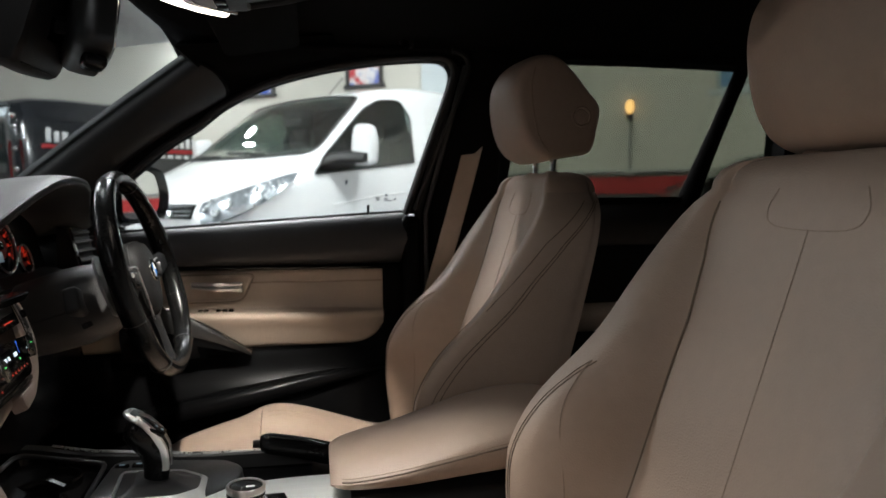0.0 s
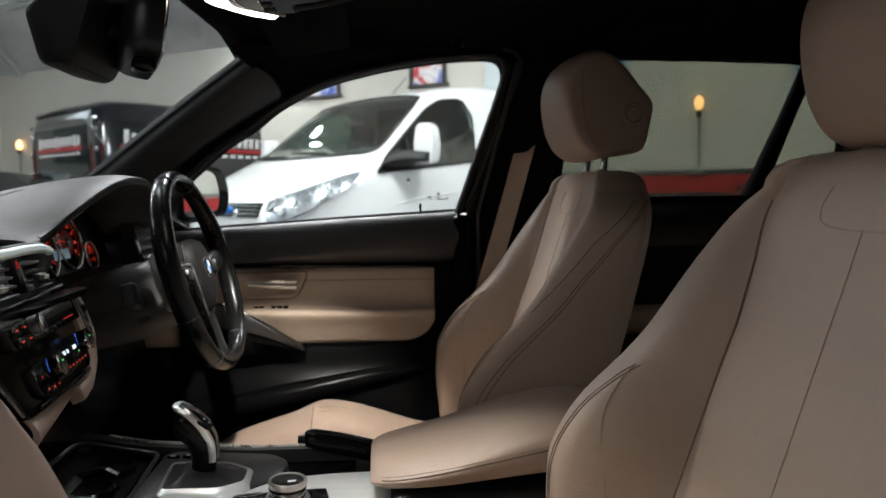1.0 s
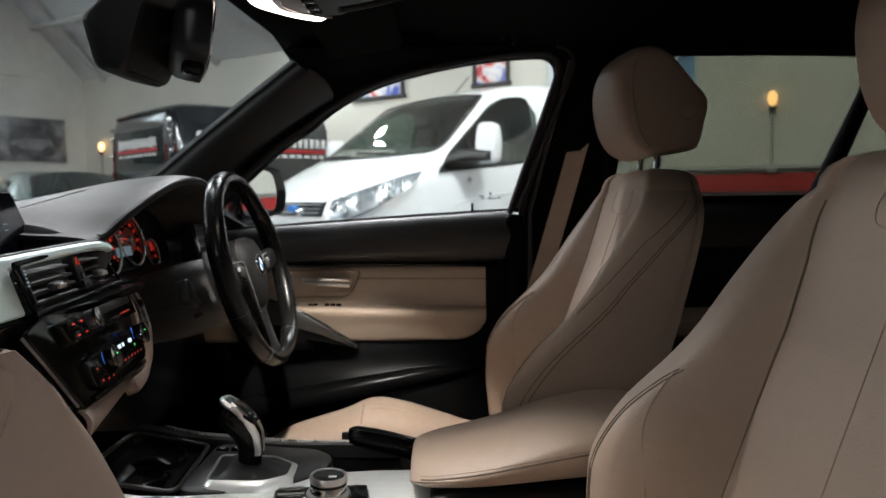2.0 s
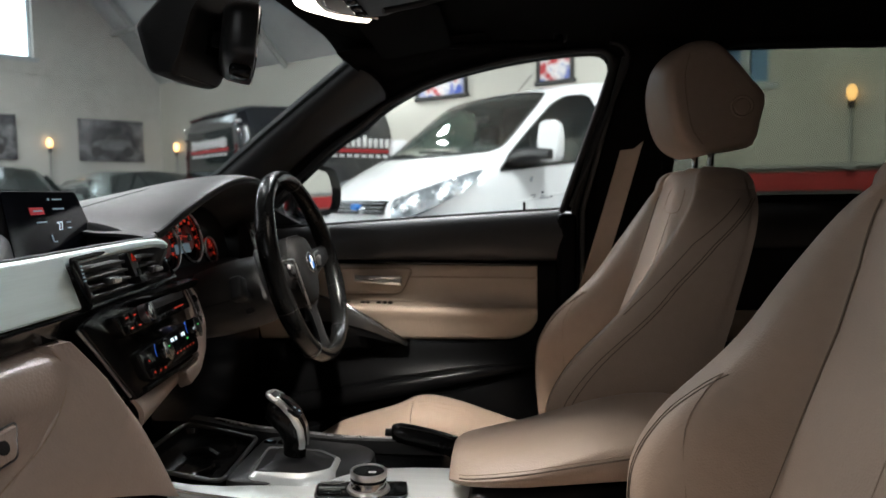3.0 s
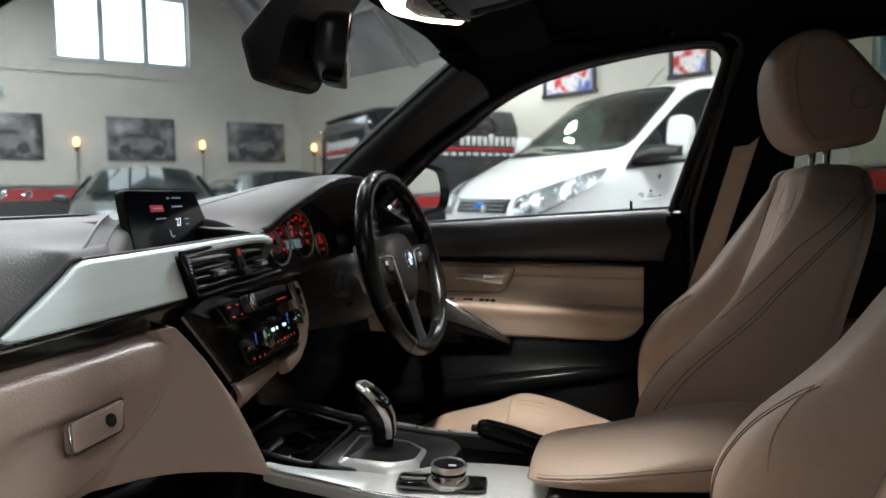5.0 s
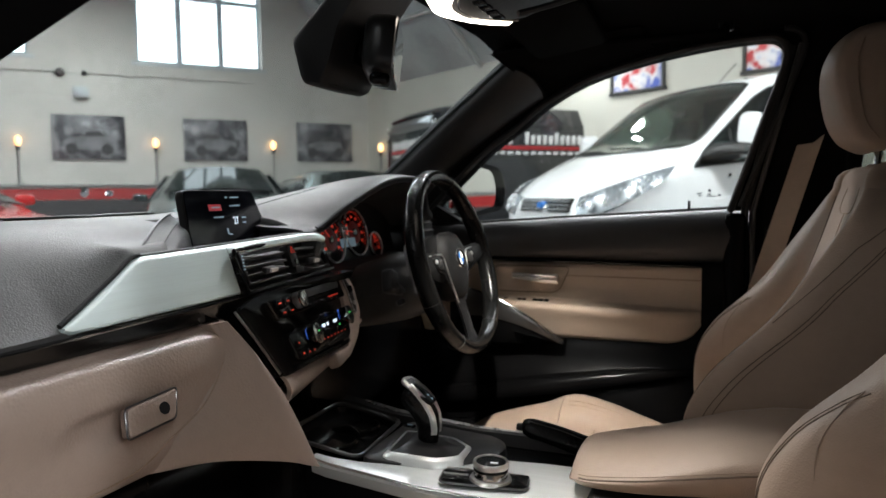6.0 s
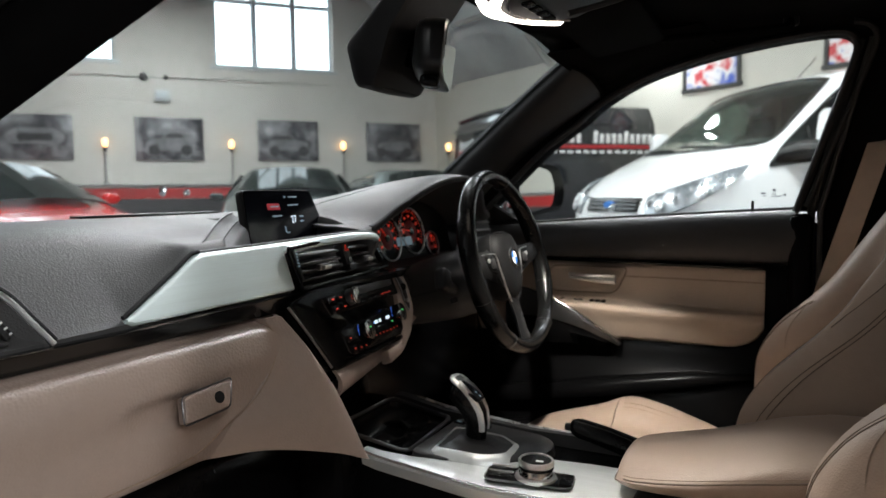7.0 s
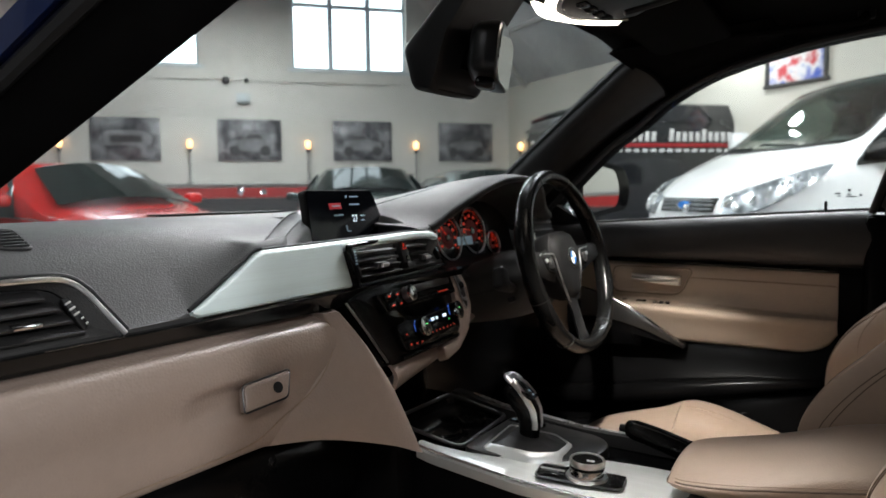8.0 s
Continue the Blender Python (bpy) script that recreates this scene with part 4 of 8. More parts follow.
hz = part("hazard_switch", plate(rounded(rect(0, 0.071, 0.026, 0.040), 0.004), 0.014, on(0, 0, -0.004), 0.002), BLACK, stack)
part("hazard_triangle", tube([ST @ Vector(p) for p in ((-0.006, 0.076, 0.0108), (0.006, 0.076, 0.0108), (0.0, 0.086, 0.0108))], 0.0009, 5, closed=True), RED_GLOW, hz)
part("lock_button", plate(rounded(rect(0.002, 0.046, 0.028, 0.012), 0.003), 0.018, on(0, 0, -0.004), 0.002), BLACK, stack)
part("sensor_dot", disc(0.005, 0.003, on(0.0015, 0.059, 0.009), 14), GLOSS, stack)
# radio
rad = part("radio", plate(rounded([(-0.142, 0.008), (-0.128, -0.024), (0.134, -0.024), (0.130, 0.012)], 0.005), 0.014, on(0, 0, 0.002), 0.002), GLOSS, stack)
for x, y in ((-0.115, 0.0), (-0.110, -0.016), (-0.088, 0.0), (-0.084, -0.016)):
    b = part("radio_button", plate(rounded(rect(x, y, 0.022, 0.012), 0.002), 0.004, on(0, 0, 0.0155), 0.001), GLOSS, rad)
    part("button_mark", box((0.007, 0.0020, 0.001), on(x, y, 0.0198), 0), RED_GLOW, b)
kb = part("volume_knob", lathe([(0.0135, 0), (0.0135, 0.014), (0.0115, 0.0165)], on(-0.055, -0.004, 0.014), 28), DARK_CHROME, rad)
part("knob_ring", lathe([(0.0145, 0.0135), (0.0145, 0.0165), (0.0115, 0.018)], on(-0.055, -0.004, 0.014), 28), CHROME, kb)
part("cd_slot", box((0.135, 0.0035, 0.002), on(0.040, -0.009, 0.0165), 0), GLOSS, rad)
part("radio_bar", plate(rounded(rect(0.038, 0.0025, 0.148, 0.013), 0.003), 0.004, on(0, 0, 0.0155), 0.001), SOFT_BLACK, rad)
part("radio_marks", box((0.040, 0.0028, 0.001), on(0.083, -0.0155, 0.0165), 0), RED_GLOW, rad)
for k in range(6):
    part("preset_button", plate(rounded(rect(-0.020 + 0.024 * k, -0.0185, 0.021, 0.006), 0.0015), 0.003, on(0, 0, 0.0155), 0.0008), GLOSS, rad)
# climate unit
cl = part("climate_unit", plate(rounded([(-0.110, -0.051), (-0.104, -0.090), (-0.09, -0.097), (0.098, -0.097), (0.114, -0.088), (0.126, -0.045), (0.02, -0.047)], 0.006), 0.012, on(0, 0, 0.001), 0.002), GLOSS, stack)
part("climate_display", plate(rounded(rect(0.030, -0.0585, 0.092, 0.014), 0.002), 0.002, on(0, 0, 0.0125)), SCREEN_DARK, cl)
for x, w in ((0.012, 0.012), (0.028, 0.007), (0.060, 0.014)):
    part("display_digits", box((w, 0.0055, 0.0006), on(x, -0.0585, 0.0148), 0), WHITE_GLOW, cl)
part("display_bar", box((0.014, 0.004, 0.0006), on(-0.006, -0.0595, 0.0148), 0), BLUE_GLOW, cl)
for x, y in ((-0.036, -0.066), (0.104, -0.058)):
    k1 = part("temperature_knob", lathe([(0.0165, 0), (0.0165, 0.012), (0.0150, 0.014)], on(x, y, 0.010), 32), GLOSS, cl)
    part("knob_ring", lathe([(0.0172, 0.0125), (0.0172, 0.0155), (0.0140, 0.0165)], on(x, y, 0.010), 32), CHROME, k1)
    part("knob_arc", tube([on(x, y, 0.0125) @ Vector((0.0195 * math.cos(a), 0.0195 * math.sin(a), 0)) for a in np.linspace(2.3, 3.3, 10)], 0.0009, 5), BLUE_GLOW, cl)
    part("knob_lamp", box((0.004, 0.002, 0.001), on(x + 0.001, y + 0.004, 0.0268), 0), GREEN_GLOW, k1)
part("green_lamp", box((0.004, 0.0025, 0.001), on(0.076, -0.068, 0.0132), 0), GREEN_GLOW, cl)
for k in range(7):
    x = -0.005 + 0.0148 * k
    b = part("climate_button", plate(rounded(rect(x, -0.080, 0.0128, 0.010), 0.002), 0.003, on(0, 0, 0.0128), 0.0008), GLOSS, cl)
    part("button_mark", box((0.0030, 0.0022, 0.0008), on(x, -0.080, 0.0162), 0), RED_GLOW, b)
for x, y in ((-0.092, -0.068), (-0.088, -0.086), (-0.068, -0.088), (-0.050, -0.0885)):
    b = part("seat_heat_button", plate(rounded(rect(x, y, 0.016, 0.012), 0.002), 0.003, on(0, 0, 0.0128), 0.0008), GLOSS, cl)
    part("button_mark", box((0.0032, 0.0024, 0.0008), on(x, y, 0.0162), 0), RED_GLOW, b)
part("climate_foot", box((0.22, 0.008, 0.006), on(0.0, -0.103, 0.006), 0.002), GLOSS, stack)
# beige horn with the start button panel
horn = part("side_horn", plate(rounded([(0.140, 0.026), (0.188, 0.022), (0.206, -0.010), (0.198, -0.062), (0.150, -0.104), (0.090, -0.130), (0.030, -0.138), (0.030, -0.112), (0.098, -0.110), (0.128, -0.070), (0.140, -0.02)], 0.014), 0.020, on(0, 0, -0.010), 0.006), DASH_LEATHER, stack, "beige side panel of the stack")
sb = part("switch_panel", plate(rounded([(0.152, 0.012), (0.170, 0.008), (0.182, -0.016), (0.178, -0.052), (0.164, -0.064), (0.158, -0.050), (0.160, -0.020)], 0.008), 0.004, on(0, 0, 0.0085), 0.001), BLACK, horn)
part("switch_ring", tube([on(0, 0, 0.0125) @ Vector((x, y, 0)) for x, y in rounded([(0.152, 0.012), (0.170, 0.008), (0.182, -0.016), (0.178, -0.052), (0.164, -0.064), (0.158, -0.050), (0.160, -0.020)], 0.008)], 0.0012, 6, closed=True), BEZEL, sb)
part("start_button", disc(0.0065, 0.005, on(0.170, -0.014, 0.012), 20, 0.001), GLOSS, sb)
part("panel_ring", disc(0.0042, 0.004, on(0.170, -0.042, 0.012), 16, 0.001), BEZEL, sb)

# ---- display on the dashboard ----
disp = thing("display_screen", (-0.60, -0.09, 0.92), "lit colour display standing in a recess of the dashboard", "display screen")
DS = basis((-0.594, -0.056, 0.968), (-0.18, 1, 0.0), (-0.25, 0, 1))
body_o = rounded([(-0.131, -0.075), (0.168, -0.072), (0.126, 0.045), (-0.112, 0.045)], 0.009)
part("display_housing", skin([[DS @ Vector((x * k, y * k, z)) for x, y in body_o] for z, k in ((-0.015, 0.94), (-0.012, 0.985), (-0.006, 1.0), (-0.001, 1.0), (0.001, 0.985), (0.001, 0.97))]), GRAINED_DARK, disp, "thin dark bezel of the display")
part("display_glass", plate([(x * 0.972, y * 0.955) for x, y in body_o], 0.002, DS @ Matrix.Translation((0, 0, 0.0012))), SCREEN_DARK, disp, "glossy dark display glass")
for x, y, w, h, mt in ((-0.021, 0.016, 0.040, 0.011, RED_TILE), (-0.019, 0.016, 0.026, 0.004, PALE_GLOW), (0.042, 0.018, 0.036, 0.004, PALE_GLOW), (-0.017, -0.001, 0.030, 0.0035, PALE_GLOW), (0.020, 0.033, 0.006, 0.005, PALE_GLOW), (0.046, 0.033, 0.030, 0.0035, PALE_GLOW), (0.062, -0.004, 0.015, 0.003, PALE_GLOW), (0.060, -0.013, 0.012, 0.003, PALE_GLOW), (0.0, -0.026, 0.004, 0.016, PALE_GLOW), (0.006, -0.032, 0.010, 0.003, PALE_GLOW)):
    part("menu_item", box((w * 1.05, h * (0.65 if mt is PALE_GLOW else 1.0), 0.0006), DS @ Matrix.Translation((x * 1.1 - 0.003, y - 0.002, 0.0036 + (0.0006 if mt is PALE_GLOW else 0))), 0), mt, disp)
txt = bpy.data.curves.new("digits", "FONT")
txt.body, txt.size, txt.extrude = "27", 0.019, 0.0002
tmp = bpy.data.objects.new("digits", txt)
scene.collection.objects.link(tmp)
bpy.context.view_layer.update()
me = bpy.data.meshes.new_from_object(tmp.evaluated_get(bpy.context.evaluated_depsgraph_get()))
bpy.data.objects.remove(tmp)
bm = bmesh.new()
bm.from_mesh(me)
bmesh.ops.transform(bm, matrix=DS @ Matrix.Translation((0.026, -0.017, 0.0036)), verts=bm.verts)
part("temperature_digits", bm, WHITE_GLOW, disp, smooth=False)
# recess collar in front of and beside the display
crest = spline([(-0.484, -0.372, 0.9250), (-0.508, -0.325, 0.940), (-0.545, -0.268, 0.956), (-0.60, -0.190, 0.967), (-0.66, -0.11, 0.970)], 24)
rows, inner = [], []
for n, c in enumerate(crest):
    d = (crest[min(n + 1, 23)] - crest[max(n - 1, 0)]).normalized()
    out = Vector((-d.y, d.x, 0)).normalized()
    k = min(1.0, n / 6)
    rows.append(spline([c + out * 0.004 * k + Vector((0, 0, 0.001)), c + Vector((0, 0, 0.002)), c - out * 0.010 * k + Vector((0, 0, -0.005)), c - out * 0.024 * k + Vector((0, 0, -0.011)), c - out * 0.036 * k + Vector((0, 0, -0.020)), c - out * 0.042 * k + Vector((0, 0, -0.045))], 18))
    inner.append([c - out * 0.041 * k + Vector((0, 0, -0.040)), c - out * 0.044 * k + Vector((0, 0, -0.060)), Vector((c.x, c.y, 0.885)) - out * 0.046 * k])
# Black on collar and wall stands for the shade in the recess.
part("recess_collar", sheet(rows, 0.004, (0, 0, -1)), SOFT_BLACK, disp, "collar sloping to the screen, darkened for its shade")
part("recess_wall", sheet(inner, 0.004, (0, 0, -1)), BLACK, disp)
part("crest_line", tube([c + Vector((0.001, 0.001, 0.0025)) for c in crest], 0.0014, 5), BLACK, disp)
part("recess_seam", tube([c + Vector((0.016, 0.011, -0.0075)) for c in crest[4:]], 0.0010, 5), BLACK, disp)

# ---- instrument cluster ----
clu = thing("instrument_cluster", (-0.60, 0.40, 0.84), "dark instrument cluster with red lit round dials", "instruments")
IC = basis((-0.592, 0.405, 0.908), (-0.02, 1, 0), (-0.22, 0, 1))
part("cluster_face", plate(rounded([(-0.19, -0.075), (0.22, -0.075), (0.21, 0.075), (-0.10, 0.085), (-0.17, 0.03)], 0.02), 0.006, IC @ Matrix.Translation((0, 0, -0.012))), BLACK, clu)
for cx, cy, r, a0, a1, needle in ((-0.104, -0.004, 0.052, -0.6, 3.7, 2.3), (0.012, 0.006, 0.055, -0.6, 3.7, 3.0), (0.103, -0.030, 0.030, -0.4, 2.2, 1.2)):
    dial = part("dial", lathe([(r, 0), (r, 0.002), (r * 0.98, 0.0022)], IC @ Matrix.Translation((cx, cy, -0.006)), 40), SCREEN_DARK, clu)
    part("dial_ring", tube([IC @ Vector((cx + r * math.cos(a), cy + r * math.sin(a), 0.002)) for a in np.linspace(0, 2 * math.pi, 48, endpoint=False)], 0.0020, 6, closed=True), BEZEL, dial)
    scale_bm = bmesh.new()
    n = 33 if r > 0.04 else 13
    for k in range(n):
        a = a0 + (a1 - a0) * k / (n - 1)
        long = k % 4 == 0
        box((0.0085 if long else 0.0045, 0.0016 if long else 0.0009, 0.0005), IC @ Matrix.Translation((cx + r * 0.90 * math.cos(a), cy + r * 0.90 * math.sin(a), -0.0034)) @ pose(0, 0, 0, 0, 0, math.degrees(a)), 0, bm=scale_bm)
        if long:
            for d in ((-0.0026, 0.0026) if r > 0.04 else (0.0,)):
                box((0.0034, 0.0062, 0.0005), IC @ Matrix.Translation((cx + r * 0.66 * math.cos(a) + d, cy + r * 0.66 * math.sin(a), -0.0034)), 0, bm=scale_bm)
    part("dial_marks", scale_bm, RED_DIAL, dial, "red lit scale and figures", smooth=False)
    part("dial_glow", lathe([(r * 0.50, 0), (r * 0.48, 0.0006)], IC @ Matrix.Translation((cx, cy, -0.0040)), 36), DIAL_DIM, dial, "dim red lit inner dial")
    part("dial_hub", lathe([(r * 0.17, 0), (r * 0.15, 0.004)], IC @ Matrix.Translation((cx, cy, -0.0036)), 24), GLOSS, dial)
    part("needle", box((r * 0.72, 0.0022, 0.001), IC @ Matrix.Translation((cx + r * 0.42 * math.cos(needle), cy + r * 0.42 * math.sin(needle), -0.0016)) @ pose(0, 0, 0, 0, 0, math.degrees(needle)), 0), RED_DIAL, dial)
part("message_display", box((0.070, 0.020, 0.001), IC @ Matrix.Translation((-0.034, -0.016, 0.0)), 0), PALE_GLOW, clu)
part("cluster_sill", plate(rounded([(-0.21, -0.02), (0.23, -0.02), (0.20, 0.055), (-0.17, 0.055)], 0.02), 0.01, basis((-0.552, 0.405, 0.838), (0, 1, 0), (-1, 0, 0.15))), BLACK, clu)
# vent at the driver's end
ev = thing("end_vent", (-0.56, 0.66, 0.84), "black end air vent with chrome edge by the driver's door", "air vent")
part("vent_frame", skin([[(-0.56, y, 0.94), (-0.535, y, 0.935), (-0.515, y, 0.845), (-0.56, y, 0.84)] for y in (0.605, 0.73)]), BLACK, ev)
part("vent_ring", tube([(-0.535, 0.607, 0.936), (-0.523, 0.604, 0.89), (-0.512, 0.607, 0.846)], 0.005, 8, 10), CHROME, ev)
for z in (0.925, 0.905, 0.885, 0.865):
    part("vent_slat", box((0.02, 0.11, 0.004), pose(-0.515 - 0.25 * (z - 0.85), 0.665, z, 0, 20, 0), 0.001), GRAINED, ev)

# ---- steering wheel and column ----
wheel = thing("steering_wheel", (-0.316, 0.338, 0.66), "black leather three-spoke steering wheel with silver spokes", "steering wheel")
SW = basis((-0.316, 0.338, 0.857), (0, 1, 0), (-0.272, 0, 1))
R0 = 0.1845
rings = []
for a in np.linspace(0, 2 * math.pi, 72, endpoint=False):
    grip = 1.0 + 0.13 * (math.exp(-((abs(math.sin(a)) - 0.35) / 0.3) ** 2))
    flat = 1.0 - 0.03 * max(0.0, -math.sin(a)) ** 6
    c = Vector((R0 * math.cos(a), R0 * math.sin(a) * flat, 0))
    d = Vector((math.cos(a), math.sin(a), 0))
    rings.append([SW @ (c + d * math.cos(b) * 0.0148 * grip + Vector((0, 0, math.sin(b) * 0.0175 * grip))) for b in np.linspace(0, 2 * math.pi, 14, endpoint=False)])
part("rim", skin_loop(rings), WHEEL_LEATHER, wheel, "worn black leather rim")
for a in (radians(68), radians(112), radians(200), radians(-20), radians(-125), radians(-55)):
    c, d = Vector((R0 * math.cos(a), R0 * math.sin(a), 0)), Vector((math.cos(a), math.sin(a), 0))
    part("rim_seam", tube([SW @ (c + d * math.cos(b) * 0.0162 + Vector((0, 0, math.sin(b) * 0.0190))) for b in np.linspace(0, 2 * math.pi, 16, endpoint=False)], 0.0009, 5, closed=True), RUBBER, wheel)
hub_o = rounded([(-0.064, 0.034), (-0.052, -0.030), (-0.018, -0.080), (0.018, -0.080), (0.052, -0.030), (0.064, 0.034), (0.042, 0.066), (-0.042, 0.066)], 0.030)
part("airbag_cover", skin([[SW @ Vector((x * k, y * k, z)) for x, y in hub_o] for z, k in ((-0.055, 0.86), (-0.035, 0.98), (-0.018, 1.0), (-0.006, 0.97), (0.004, 0.88), (0.0095, 0.72), (0.012, 0.4))]), WHEEL_PAD, wheel, "domed black airbag cover")
part("cover_seam", tube([SW @ Vector((x * 0.995, y * 0.995, -0.008)) for x, y in hub_o], 0.0012, 5, closed=True), RUBBER, wheel)
bd = part("badge", disc(0.0215, 0.003, SW @ Matrix.Translation((0, 0.006, 0.0110)), 32, 0.001), CHROME, wheel, "round blue and white badge")
for k in range(4):
    a = [k * math.pi / 2 + s for s in np.linspace(0, math.pi / 2, 9)]
    part("badge_quarter", plate([(0, 0)] + [(0.0140 * math.cos(t), 0.0140 * math.sin(t)) for t in a], 0.0006, SW @ Matrix.Translation((0, 0.006, 0.0141))), BADGE_BLUE if k % 2 else BADGE_WHITE, bd)
part("badge_ring", tube([SW @ Vector((0.0175 * math.cos(a), 0.006 + 0.0175 * math.sin(a), 0.0141)) for a in np.linspace(0, 2 * math.pi, 32, endpoint=False)], 0.0026, 6, closed=True), GLOSS, bd)
for sgn in (-1, 1):
    sp = skin([[SW @ Vector((sgn * x, y, z)) for y, z in ((yc + h, zz), (yc + h * 0.6, zz + 0.008), (yc - h * 0.6, zz + 0.008), (yc - h, zz), (yc, zz - 0.014))] for x, yc, h, zz in ((0.046, 0.000, 0.036, -0.018), (0.085, 0.000, 0.030, -0.012), (0.125, 0.006, 0.024, -0.008), (0.174, 0.014, 0.020, -0.004))])
    spoke = part("spoke", sp, WHEEL_PAD, wheel)
    part("control_pad", plate(rounded([(sgn * 0.064, -0.020), (sgn * 0.100, -0.012), (sgn * 0.118, 0.020), (sgn * 0.070, 0.018)][::sgn], 0.008), 0.006, SW @ Matrix.Translation((0, 0, -0.005)), 0.002), GLOSS, spoke)
    part("control_rocker", plate(rounded(rect(sgn * 0.088, 0.003, 0.016, 0.020), 0.006), 0.005, SW @ Matrix.Translation((0, 0, 0.001)), 0.002), SATIN, spoke)
    part("control_button", disc(0.0045, 0.003, SW @ Matrix.Translation((sgn * 0.104, 0.010, 0.001)), 14, 0.001), SILVER, spoke)
    part("silver_bezel", tube([SW @ Vector((sgn * x, y, z)) for x, y, z in ((0.122, 0.024, -0.002), (0.100, 0.0235, 0.001), (0.074, 0.0215, 0.003), (0.065, 0.014, 0.003), (0.060, -0.006, 0.002), (0.050, -0.036, 0.000), (0.036, -0.062, -0.004), (0.020, -0.082, -0.008))], [0.0012, 0.0014, 0.0014, 0.0015, 0.0017, 0.0018, 0.0020, 0.0022], 8, 34), BEZEL, wheel, "thin satin silver spoke bezel")
low = part("lower_spoke", skin([[SW @ Vector((x, y, z)) for x, z in ((-w, zz), (-w * 0.5, zz + 0.006), (w * 0.5, zz + 0.006), (w, zz), (0, zz - 0.012))] for y, w, zz in ((-0.074, 0.030, -0.012), (-0.090, 0.019, -0.010), (-0.115, 0.016, -0.009), (-0.145, 0.019, -0.008), (-0.176, 0.028, -0.004))]), SPOKE_DARK, wheel, "dark satin lower spoke")
part("spoke_slot", skin([[SW @ Vector((x, y, z)) for x, z in ((-w, zz), (0, zz + 0.001), (w, zz), (0, zz - 0.006))] for y, w, zz in ((-0.100, 0.003, -0.0030), (-0.125, 0.007, -0.0025), (-0.155, 0.009, -0.0015))]), RUBBER, low)
col = thing("steering_column", (-0.45, 0.338, 0.7), "black steering column shroud with indicator stalks", "steering column")
cs = []
for w, r, h in ((-0.055, 0.050, 0.050), (-0.085, 0.070, 0.066), (-0.13, 0.078, 0.070), (-0.19, 0.080, 0.068), (-0.27, 0.075, 0.060)):
    cs.append([SW @ Vector((r * math.cos(a) * (1 + 0.12 * abs(math.sin(2 * a))), -0.02 + h * math.sin(a) * (1 + 0.12 * abs(math.sin(2 * a))), w)) for a in np.linspace(0, 2 * math.pi, 28, endpoint=False)])
part("column_shroud", skin(cs), GRAINED, col)
part("shroud_joint", tube([SW @ Vector((-0.082, -0.022, w)) for w in (-0.09, -0.15, -0.22)], 0.0014, 5), RUBBER, col)
stalk = part("stalk", tube([SW @ Vector(p) for p in ((-0.07, -0.028, -0.105), (-0.105, -0.022, -0.098), (-0.125, -0.012, -0.094))], [0.010, 0.012, 0.014], 10, 8), BLACK, col)
part("stalk_head", box((0.030, 0.046, 0.026), SW @ Matrix.Translation((-0.135, -0.004, -0.092)) @ pose(0, 0, 0, 0, 0, -24), 0.007, 3), BLACK, stalk)
part("stalk_tip", disc(0.009, 0.010, SW @ Matrix.Translation((-0.112, -0.045, -0.092)) @ pose(0, 0, 0, 80, -30, 0), 14, 0.002), BLACK, stalk)
part("stalk", tube([SW @ Vector(p) for p in ((0.07, -0.02, -0.10), (0.12, -0.01, -0.095), (0.18, 0.0, -0.085))], [0.010, 0.011, 0.013], 10, 8), BLACK, col)
for sgn in (-1, 1):
    part("shift_paddle", plate(rounded([(sgn * 0.085, -0.055), (sgn * 0.125, -0.045), (sgn * 0.142, 0.01), (sgn * 0.138, 0.055), (sgn * 0.11, 0.06), (sgn * 0.085, 0.03)], 0.012), 0.005, SW @ Matrix.Translation((0, 0, -0.045)), 0.001), DARK_CHROME, wheel, "satin silver shift paddle")


# ---- centre console ----
con = thing("centre_console", (-0.15, 0, 0.3), "centre console with silver side trim and black tray", "centre console")
part("console_body", skin([[(x, y0, z0), (x, y0 - 0.005, z1 - 0.03), (x, y0, z1 - 0.008), (x, y1, z1 - 0.008), (x, y1 + 0.005, z1 - 0.03), (x, y1, z0)] for x, y0, y1, z0, z1 in ((-0.45, -0.115, 0.125, 0.24, 0.608), (-0.36, -0.120, 0.125, 0.24, 0.586), (-0.20, -0.125, 0.125, 0.24, 0.572), (0.0, -0.125, 0.12, 0.24, 0.567), (0.35, -0.12, 0.12, 0.24, 0.567))]), DEEP_BLACK, con)
ctop = lambda x: float(np.interp(x, [-0.45, -0.36, -0.20, 0.0, 0.08], [0.606, 0.588, 0.574, 0.572, 0.573]))
# silver side trim: broad beside the control knob, narrow towards the front
rows = []
for x in np.linspace(-0.385, 0.075, 40):
    yo = float(np.interp(x, [-0.385, -0.2, 0.075], [-0.128, -0.135, -0.138]))
    yi = float(np.interp(x, [-0.385, -0.31, -0.27, -0.20, -0.12, -0.05, 0.075], [-0.112, -0.100, -0.085, -0.030, 0.005, 0.015, 0.020]))
    zt = ctop(x)
    rows.append([(x, yo, zt - 0.022), (x, yo - 0.002, zt - 0.006), (x, yo + 0.004, zt), (x, (yo + yi) / 2, zt + 0.003), (x, yi, zt + 0.002), (x, yi, zt - 0.012)])
part("silver_trim", skin(rows), ALU_FLAT, con, "brushed silver console trim")
part("trim_edge", tube([(x, float(np.interp(x, [-0.385, -0.2, 0.075], [-0.127, -0.134, -0.137])), ctop(x) - 0.001) for x in np.linspace(-0.385, 0.075, 24)], 0.0022, 6), CHROME, con)
